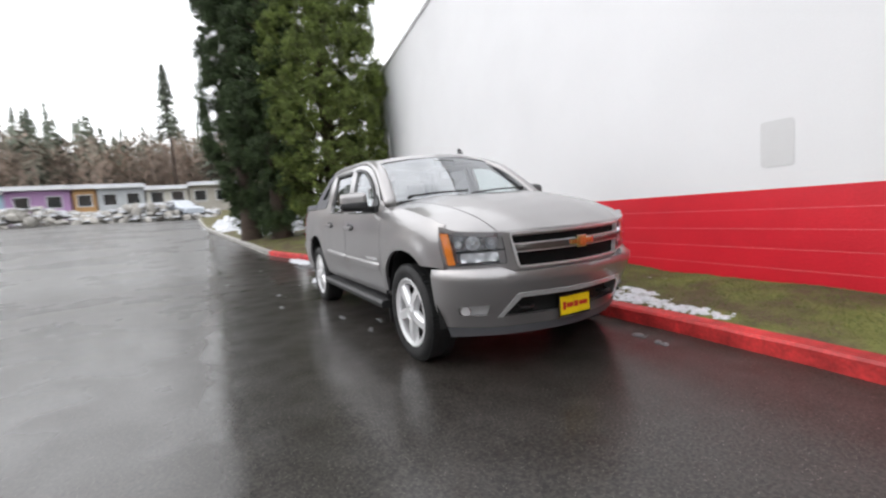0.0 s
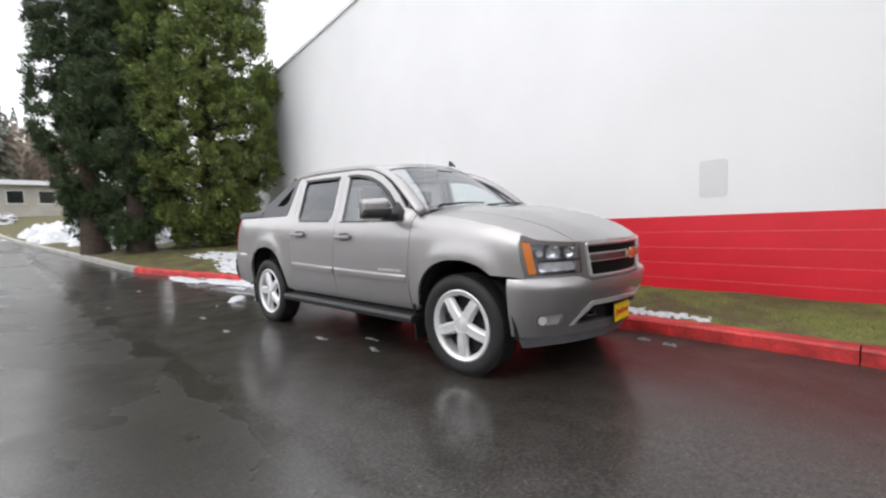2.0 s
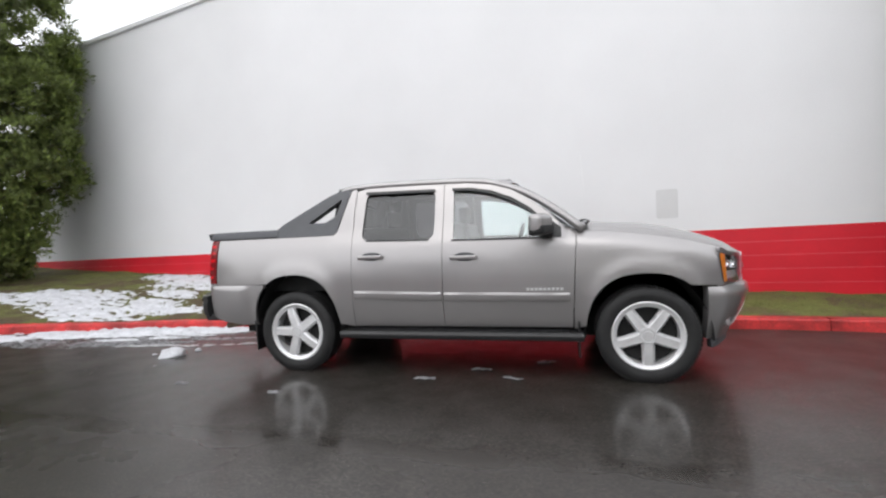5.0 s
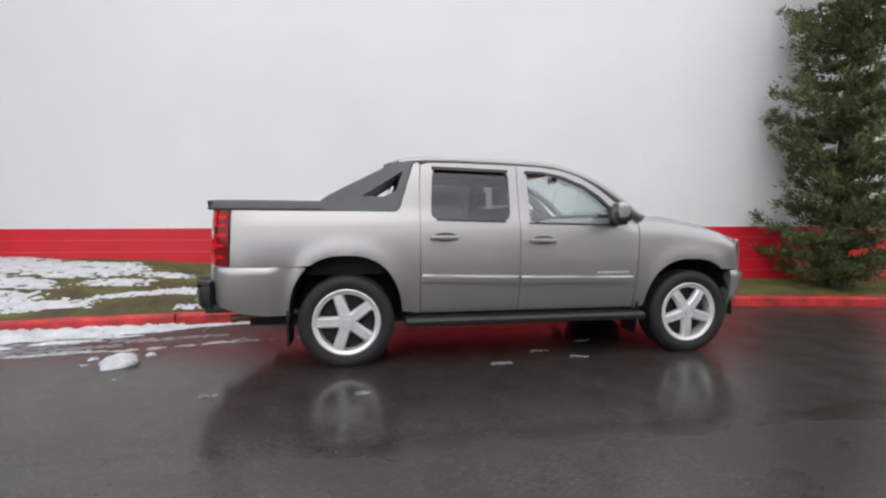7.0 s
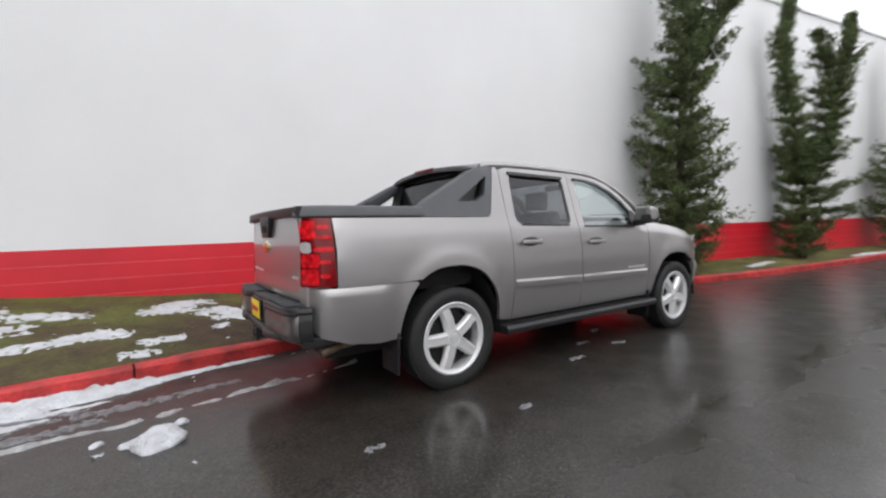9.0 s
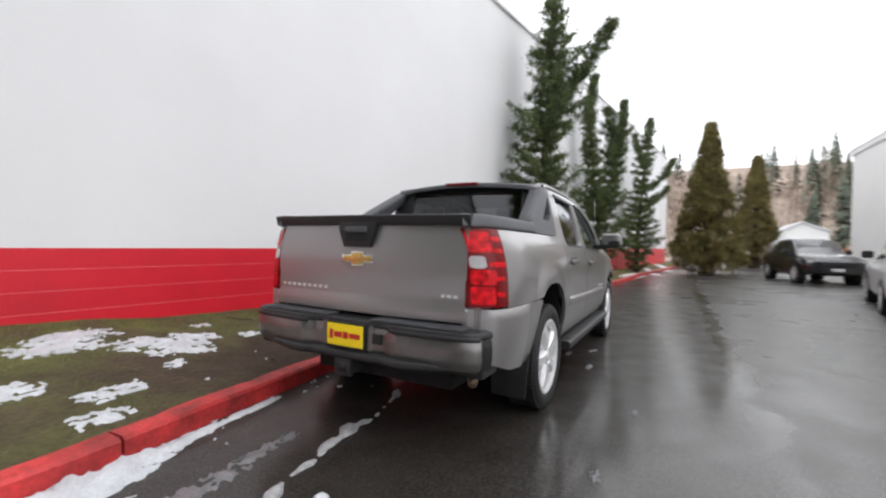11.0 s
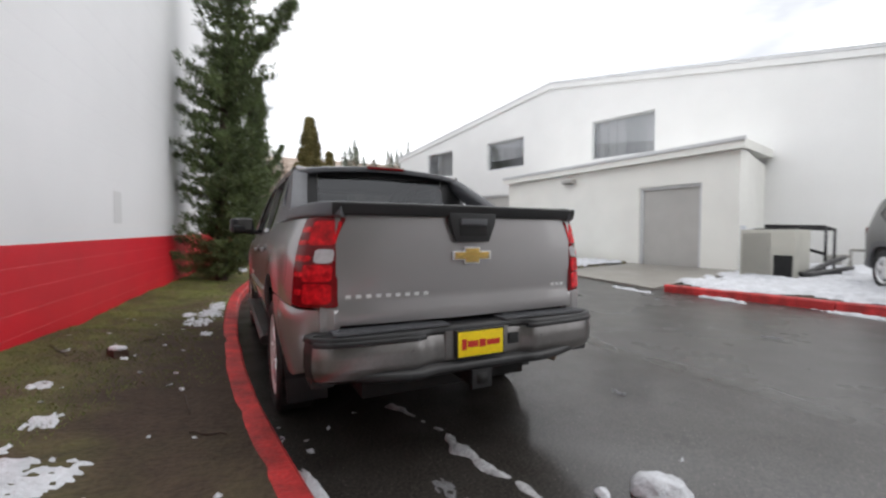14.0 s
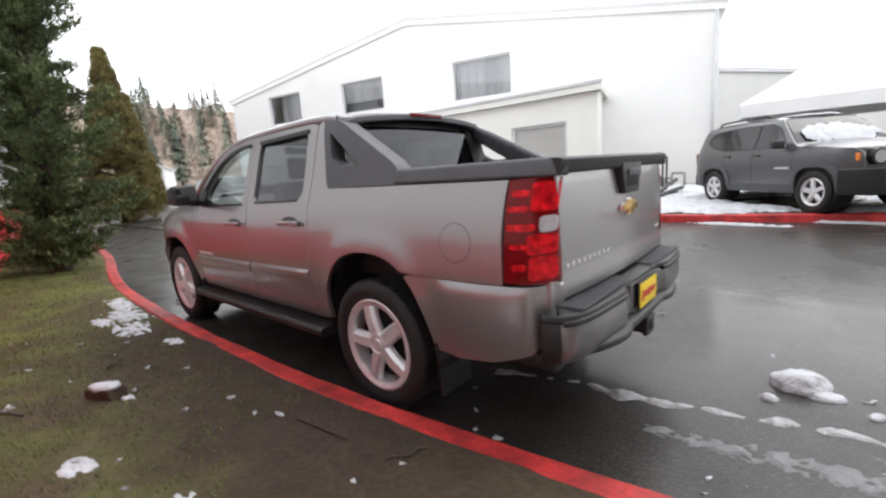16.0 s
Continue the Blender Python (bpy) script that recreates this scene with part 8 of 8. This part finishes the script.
wb_ = thing("small_white_building", pose(58, -14.4, 0.0), "small white building at the end of the road", "building")
bm = bmesh.new()
prism(bm, [(-2.4, 0), (2.4, 0), (2.4, 3.6), (0, 4.9), (-2.4, 3.9)], "x", 0, 8)
part("wall", bm, M_HALL, wb_, smooth=False)
bm = bmesh.new()
prism(bm, [(-2.6, 3.82), (0, 4.92), (2.6, 3.52), (2.6, 3.68), (0, 5.1), (-2.6, 4.0)], "x", -0.2, 8.2)
part("roof", bm, M_TRIM, wb_, smooth=False)
fn = thing("orange_fence", pose(50, -19.5, 0.3), "low orange-brown board fence at the foot of the hill", "fence")
for k in range(18):
    bm = bmesh.new()
    box(bm, (-0.02, -4.5 + k * 0.52, 0), (0.02, -4.5 + k * 0.52 + 0.48, 1.6), 0.01)
    part("board", bm, material("orange_boards", (0.48, 0.20, 0.10), rough=0.8, var=0.1, scale=2) if k == 0 else bpy.data.materials["orange_boards"], fn, smooth=False)

# ---------------------------------------------------------------- snow, tar seam, litter
def ground_any(x, y):
    """Height of the verge or the road."""
    return verge_z(x, y) if (y > kerb_y(x) + 0.07 and x > -60) else ground_z(x, y)


def snow_patch(x, y, rx, ry, h, seed, turn=0.0, base=None, name="snow_patch", label="thin ragged patch of old snow on the ground", ragged=1.0, mat=None, fine=1.0):
    """A low ragged sheet: it thins out and dips into the ground where its noisy field falls below nought."""
    ct, st = math.cos(turn), math.sin(turn)
    f = base or ground_any
    nu = max(10, min(60, int(rx * 2 / 0.03)))
    nv = max(8, min(44, int(ry * 2 / 0.025)))
    sc = fine * 2.2 / max(0.12, min(rx, ry)) ** 0.6
    v, ok = [], []
    for i in range(nu + 1):
        for j in range(nv + 1):
            a, b = 2 * i / nu - 1, 2 * j / nv - 1
            px, py = x + rx * a * ct - ry * b * st, y + rx * a * st + ry * b * ct
            q = 0.72 - (a * a + b * b) + ragged * (1.0 * noise.noise((px * sc, py * sc * 1.7, seed * 3.1)) + 0.55 * noise.noise((px * sc * 3, py * sc * 4, seed)))
            edge = 1.0 - max(abs(a), abs(b))
            q = min(q, edge * 4 - 0.05)
            ok.append(q > 0)
            v.append((px, py, f(px, py) + (h * min(1.0, q * 1.6) * (1 + 0.5 * noise.noise((px * 13, py * 13, seed))) + 0.004 if q > 0 else -0.012)))
    faces = []
    for i in range(nu):
        for j in range(nv):
            k = i * (nv + 1) + j
            quad = (k, k + nv + 1, k + nv + 2, k + 1)
            if any(ok[m] for m in quad):
                faces.append(quad)
    used = sorted({m for q in faces for m in q})
    index = {m: i for i, m in enumerate(used)}
    return tagged(raw(name, [v[m] for m in used], [tuple(index[m] for m in q) for q in faces], mat or M_SNOW, smooth=True), label, "snow", "snow patches")


SNOW_BY_TRUCK = [(-3.5, 2.5, 0.4, 0.25), (-2.75, 2.1, 0.4, 0.2), (-4.2, 1.75, 0.5, 0.2), (-4.75, 1.6, 0.45, 0.18), (-3.0, 2.3, 0.35, 0.22), (-2.45, 2.35, 0.3, 0.18), (-3.57, 1.47, 0.28, 0.15), (-3.3, 2.75, 0.45, 0.2),
                 (-3.75, 1.16, 0.22, 0.12), (-1.95, 2.2, 0.16, 0.1), (-2.7, 1.95, 0.24, 0.12), (-1.3, 2.4, 0.12, 0.09), (-5.1, 2.2, 0.6, 0.22), (-2.15, 2.75, 0.14, 0.1), (-3.0, 1.75, 0.15, 0.1), (-4.6, 2.6, 0.5, 0.18)]
SNOW_ALONG_VERGE = [(-6.8, 2.9, 0.9, 0.45), (-7.6, 3.4, 1.1, 0.4), (-5.7, 2.75, 0.8, 0.35), (1.9, 1.5, 0.4, 0.17), (-7.2, 0.9, 1.5, 0.55), (-8.3, 1.6, 1.3, 0.5), (-6.2, 1.35, 0.9, 0.4), (-5.4, 1.25, 0.6, 0.22),
                    (-9.3, 1.1, 1.0, 0.5), (-6.4, 2.1, 0.8, 0.3), (-17.5, 0.6, 3.4, 1.9), (-22, -0.2, 4.5, 2.2), (-19, 4.0, 3.5, 2.0), (-27, 0.5, 5, 2.5), (-15.2, 3.4, 1.2, 1.0), (-5.9, 3.2, 0.7, 0.2),
                    (9.5, 0.9, 0.9, 0.15), (16.5, -0.1, 2.5, 0.25), (22, -0.5, 3.0, 0.3), (28, -1.0, 3.0, 0.35), (2.55, 1.43, 0.45, 0.12), (1.25, 1.62, 0.30, 0.16), (1.75, 1.75, 0.28, 0.10), (0.45, 1.50, 0.18, 0.07)]
for i, (x, y, rx, ry) in enumerate(SNOW_BY_TRUCK + SNOW_ALONG_VERGE):
    rx, ry = (rx * 0.85, ry * 0.85) if -5.2 < x < 0 else (rx, ry)
    big = x < -14
    near = -5.2 < x < 0
    snow_patch(x, y, rx, ry, 0.35 if big else 0.008 + 0.022 * ry, i + 1, random.uniform(-0.25, 0.25), ragged=1.0 if big else 1.75, fine=1.0 if big else (2.5 if near else 1.9))
ROAD_SNOW = [(-5.6, 0.45, 1.0, 0.30, 0.06), (-4.75, 0.58, 0.9, 0.26, 0.055), (-4.1, 0.69, 0.65, 0.18, 0.045), (-4.6, 0.22, 0.40, 0.055, 0.02), (-5.3, 0.02, 0.5, 0.06, 0.02), (-4.2, 0.40, 0.30, 0.04, 0.015), (-6.5, 0.16, 0.9, 0.26, 0.035), (-3.5, 0.81, 0.45, 0.08, 0.02), (-7.4, -0.30, 0.8, 0.24, 0.03), (-2.9, 0.90, 0.35, 0.05, 0.015)]
for i, (x, y, rx, ry, h) in enumerate(ROAD_SNOW):
    snow_patch(x, y, rx, ry, h, 60 + i, 0.15, label="strip of slushy snow in the gutter", ragged=0.55, fine=1.6)
SLUSH = [(-3.8, 0.22, 0.40, 0.10), (-3.3, 0.30, 0.30, 0.07), (-4.3, 0.0, 0.4, 0.09), (-5.2, -0.05, 0.8, 0.30), (-6.2, -0.3, 0.7, 0.25), (-4.5, 0.30, 0.5, 0.14)]
for i, (x, y, rx, ry) in enumerate(SLUSH):
    snow_patch(x, y, rx, ry, 0.005, 80 + i, 0.1, label="smear of grey slush on the wet road", ragged=2.3, mat=M_SLUSH, fine=4.5)


def snow_lump(x, y, rx, ry, h, seed, turn, label):
    """A rounded melting heap with a lumpy skin."""
    bm = bmesh.new()
    bmesh.ops.create_icosphere(bm, subdivisions=4, radius=1.0)
    for v in bm.verts:
        n = noise.noise(v.co * 1.7 + Vector((seed, 0, 0))) * 0.18 + noise.noise(v.co * 5 + Vector((0, seed, 0))) * 0.07
        v.co *= 1 + n
        v.co.z = max(v.co.z, -0.15)
    bmesh.ops.transform(bm, matrix=pose(x, y, ground_z(x, y), 0, 0, turn) @ Matrix.Diagonal((rx, ry, h, 1)), verts=bm.verts)
    return tagged(link("snow_lump", bm, M_SNOW), label, "snow", "snow lumps")


snow_lump(-3.63, -0.62, 0.145, 0.125, 0.100, 91, 30, "melting lump of grey snow on the wet road")
snow_lump(-3.75, -0.54, 0.09, 0.06, 0.03, 94, 10, "low lump of slush at the side of a larger one")
snow_lump(-3.50, -0.36, 0.045, 0.035, 0.03, 92, 0, "small lump of grey snow on the wet road")
snow_lump(-3.95, -0.42, 0.045, 0.03, 0.025, 93, 50, "small lump of grey snow on the wet road")
for i, (x, y) in enumerate(((-2.33, -4.26), (0.53, -0.98), (-0.29, -1.07), (0.80, -0.46), (0.2, -0.75), (2.45, 0.85), (2.7, 0.80), (-2.6, -1.5), (-1.5, -1.6), (5.0, -4.6), (5.9, -4.9), (3.2, -5.2), (0.0, -5.4), (-6.5, -1.4), (-4.7, -2.2))):
    snow_patch(x, y, 0.12 if i < 5 else 0.07, 0.035, 0.012, 120 + i, random.uniform(-0.4, 0.4), name="snow_scrap", label="flat scrap of grey slush on the wet road", ragged=2.0, mat=M_SLUSH, fine=3.0)
for i, (x, y, rx, ry) in enumerate(((-1.0, -8.0, 1.2, 0.9), (-0.2, -7.2, 0.9, 0.5), (-2.2, -7.4, 0.9, 0.45), (0.2, -9.0, 0.7, 0.8), (-0.5, -11.8, 1.4, 1.2), (-5.8, -8.6, 1.4, 0.8), (6.0, -8.3, 1.3, 0.7), (5.6, -9.3, 0.9, 0.5), (8.3, -8.8, 1.4, 0.6),
                                     (-1.5, -9.8, 1.2, 0.8), (-4.5, -7.5, 0.7, 0.25))):
    snow_patch(x, y, rx * 1.3, ry * 1.3, 0.05, 150 + i, random.uniform(-0.3, 0.3), base=lambda u, v: ground_z(u, v) + 0.12, label="patch of white snow on the far island")
for i, (x, y, rx) in enumerate(((-2.6, -6.35, 0.9), (-4.2, -6.72, 0.9), (-5.8, -6.95, 0.9), (-0.6, -6.22, 0.5), (1.0, -5.95, 0.6))):
    snow_patch(x, y, rx, 0.07, 0.03, 170 + i, -0.1, label="line of slush along the far kerb")
# snow left on the small grey car's windscreen and roof
jm = jc.matrix_world
for i, (lx, rx, ry, slope, lz) in enumerate(((0.690, 0.185, 0.72, -0.95, 1.330), (0.05, 0.30, 0.55, 0.0, 1.680))):
    p = jm @ Vector((lx, 0.04, lz))

    def on_car(u, v, p=p, slope=slope):
        q = jm.inverted() @ Vector((u, v, p.z))
        base_q = jm.inverted() @ p
        return p.z + slope * (q.x - base_q.x)
    snow_patch(p.x, p.y, rx, ry, 0.014, 200 + i, radians(132.3), base=on_car, name="snow_on_car", label="wet snow lying on the grey car", ragged=0.45)

# slushy ridge behind the truck, and crumbs
rng = np.random.default_rng(77)
line = smooth_line([(-2.0, 0.22, 0), (-2.4, 0.08, 0), (-3.0, 0.02, 0), (-3.35, -0.06, 0), (-3.75, -0.15, 0), (-4.3, -0.16, 0), (-4.9, -0.28, 0)], 24)
bm = bmesh.new()
rows = []
for i, p in enumerate(line):
    full = max(0.0, 0.50 + 1.1 * noise.noise((p.x * 1.9, 3, 1)) + 1.1 * noise.noise((p.x * 8, 5, 2)))
    w = 0.010 + 0.052 * full
    mid = p.y + 0.05 * noise.noise((p.x * 4.5, 8, 8))
    ring = []
    for k in range(7):
        q = (k - 3) / 3
        y = mid + q * w * (1 + 0.35 * noise.noise((p.x * 14, k, 2)))
        h = 0.030 * full * (1 - q * q) * (0.7 + 0.9 * noise.noise((p.x * 22, y * 22, 4))) - (0.004 if abs(q) == 1 or full < 0.12 else 0.0)
        ring.append(bm.verts.new((p.x, y, ground_z(p.x, y) + h)))
    rows.append(ring)
for a, b in zip(rows, rows[1:]):
    for k in range(6):
        bm.faces.new((a[k], b[k], b[k + 1], a[k + 1]))
tagged(link("slush_ridge", bm, M_DIRTY), "thin broken ridge of slush behind the truck", "snow", kind="stuff")
bm = bmesh.new()
for k in range(80):
    side_pick = rng.uniform()
    if side_pick < 0.45:
        x = rng.uniform(-5, 2.5)
        y = kerb_y(x) + rng.uniform(0.15, 1.6)
    elif side_pick < 0.93:
        x = rng.uniform(-6.5, -1.5)
        y = kerb_y(x) - abs(rng.normal(0.12, 0.35))
    else:
        x, y = rng.normal(-3.5, 0.5), rng.normal(-0.4, 0.35)
    r = rng.uniform(0.006, 0.020)
    g = bmesh.ops.create_icosphere(bm, subdivisions=1, radius=r, matrix=Matrix.LocRotScale((x, y, ground_any(x, y) + r * 0.1), Euler((0, 0, rng.uniform(0, 3))), Vector((rng.uniform(1.2, 2.4), 1, 0.38))))
    for v in g["verts"]:
        v.co += Vector(rng.normal(0, r * 0.28, 3)) * Vector((1, 1, 0.4)).length
tagged(link("snow_crumbs", bm, M_SNOW), "scattered crumbs of old snow", "snow", kind="stuff")


def strip(name, pts, w, lift, mat, label, category):
    """A thin uneven strip on the road."""
    line = smooth_line([(x, y, 0) for x, y in pts], 60)
    v, f = [], []
    for i, p in enumerate(line):
        d = (line[min(i + 1, len(line) - 1)] - line[max(i - 1, 0)]).normalized()
        s_ = Vector((-d.y, d.x, 0))
        ww = w * max(0.0, 0.22 + 1.5 * noise.noise((p.x * 1.3, p.y * 1.3, 4)) + 0.7 * noise.noise((p.x * 7, p.y * 7, 1)) + 0.4 * noise.noise((p.x * 19, p.y * 19, 5)))
        off = s_ * 0.03 * noise.noise((p.x * 2.2, 0, 7))
        for q in (p + off - s_ * ww, p + off + s_ * ww):
            v.append((q.x, q.y, ground_z(q.x, q.y) + lift))
    for i in range(len(line) - 1):
        f.append((2 * i, 2 * i + 2, 2 * i + 3, 2 * i + 1))
    return tagged(raw(name, v, f, mat, smooth=True), label, category, kind="structure")


strip("tar_seam", [(6.6, -3.1), (10, -3.6), (14, -4.2), (19, -4.9), (23.6, -5.55)], 0.07, 0.004, M_TAR, "dark tarred seam along the road", "road seam")

# half brick with snow, twigs on the verge
bm = bmesh.new()
box(bm, (-0.10, -0.055, 0), (0.10, 0.055, 0.075), 0.008)
for v in bm.verts:
    v.co += Vector((noise.noise(v.co * 18), noise.noise(v.co * 18 + Vector((3, 0, 0))), noise.noise(v.co * 18 + Vector((0, 5, 0))))) * 0.014
bz = verge_z(-0.47, 2.14)
brick = thing("rough_stone", pose(-0.47, 2.14, bz - 0.01, 4, 3, 25), "broken brown stone on the grass, capped with snow", "stone")
part("stone", bm, material("brown_stone", (0.07, 0.045, 0.032), rough=0.85, var=0.35, scale=20, bump=0.006, bump_scale=60), brick, smooth=False)
bm = bmesh.new()
bmesh.ops.create_icosphere(bm, subdivisions=3, radius=0.11, matrix=Matrix.Diagonal((1.0, 0.55, 0.22, 1)))
for v in bm.verts:
    v.co += Vector((0, 0, 0.076)) + v.co.normalized() * 0.012 * noise.noise(v.co * 25)
part("snow_cap", bm, M_SNOW, brick, "wet snow cap")
snow_patch(-0.62, 2.06, 0.06, 0.04, 0.03, 220, name="snow_lump", label="small lump of snow beside the stone")
for i, (x, y, ln, a) in enumerate(((-0.4, 2.5, 0.45, 0.5), (-2.0, 1.5, 0.35, 0.15), (-2.35, 1.3, 0.2, 1.2), (-1.6, 2.6, 0.3, 2.2), (0.3, 1.9, 0.25, 2.6))):
    bm = bmesh.new()
    tube(bm, [(x + ln * t * math.cos(a) + 0.02 * math.sin(9 * t), y + ln * t * math.sin(a), verge_z(x + ln * t * math.cos(a), y + ln * t * math.sin(a)) + 0.008) for t in np.linspace(0, 1, 7)], 0.006, 6)
    tagged(link("twig", bm, M_BARK), "thin fallen twig lying on the muddy grass", "twig", "fallen twigs")

# grass blades on the verge and the foot of the wall
rng = np.random.default_rng(9)
n = 70000
x = rng.uniform(-11, 9.5, n)
k = np.interp(x, KX, KY)
wy = 2.69 - 0.11 * (x - 2.69)
t = rng.uniform(0, 1, n) ** 0.8
y = k + 0.10 + (wy - k - 0.11) * t
keep = []
for i in range(n):
    g = noise.noise((x[i] * 0.8, y[i] * 0.8, 0.5)) + 0.5 * noise.noise((x[i] * 2.6, y[i] * 2.6, 8)) + 1.1 * (t[i] - 0.40) + (0.7 if x[i] > 1.2 else 0.0)
    keep.append(g > 0.0)
keep = np.array(keep)
x, y = x[keep], y[keep]
m = len(x)
z = np.array([verge_z(a, b) for a, b in zip(x, y)])
h = rng.uniform(0.008, 0.024, m)
ang = rng.uniform(0, 2 * math.pi, m)
w = rng.uniform(0.002, 0.0045, m)
lean = rng.normal(0, 0.6, (m, 2)) * h[:, None]
a_ = np.stack([x - np.cos(ang) * w, y - np.sin(ang) * w, z - 0.004], 1)
b_ = np.stack([x + np.cos(ang) * w, y + np.sin(ang) * w, z - 0.004], 1)
c_ = np.stack([x + lean[:, 0], y + lean[:, 1], z + h], 1)
gv = np.stack([a_, b_, c_], 1).reshape(-1, 3)
tagged(raw("grass", gv, np.arange(len(gv)).reshape(-1, 3), M_GRASS), "short thin winter grass on the verge", "grass", kind="stuff")
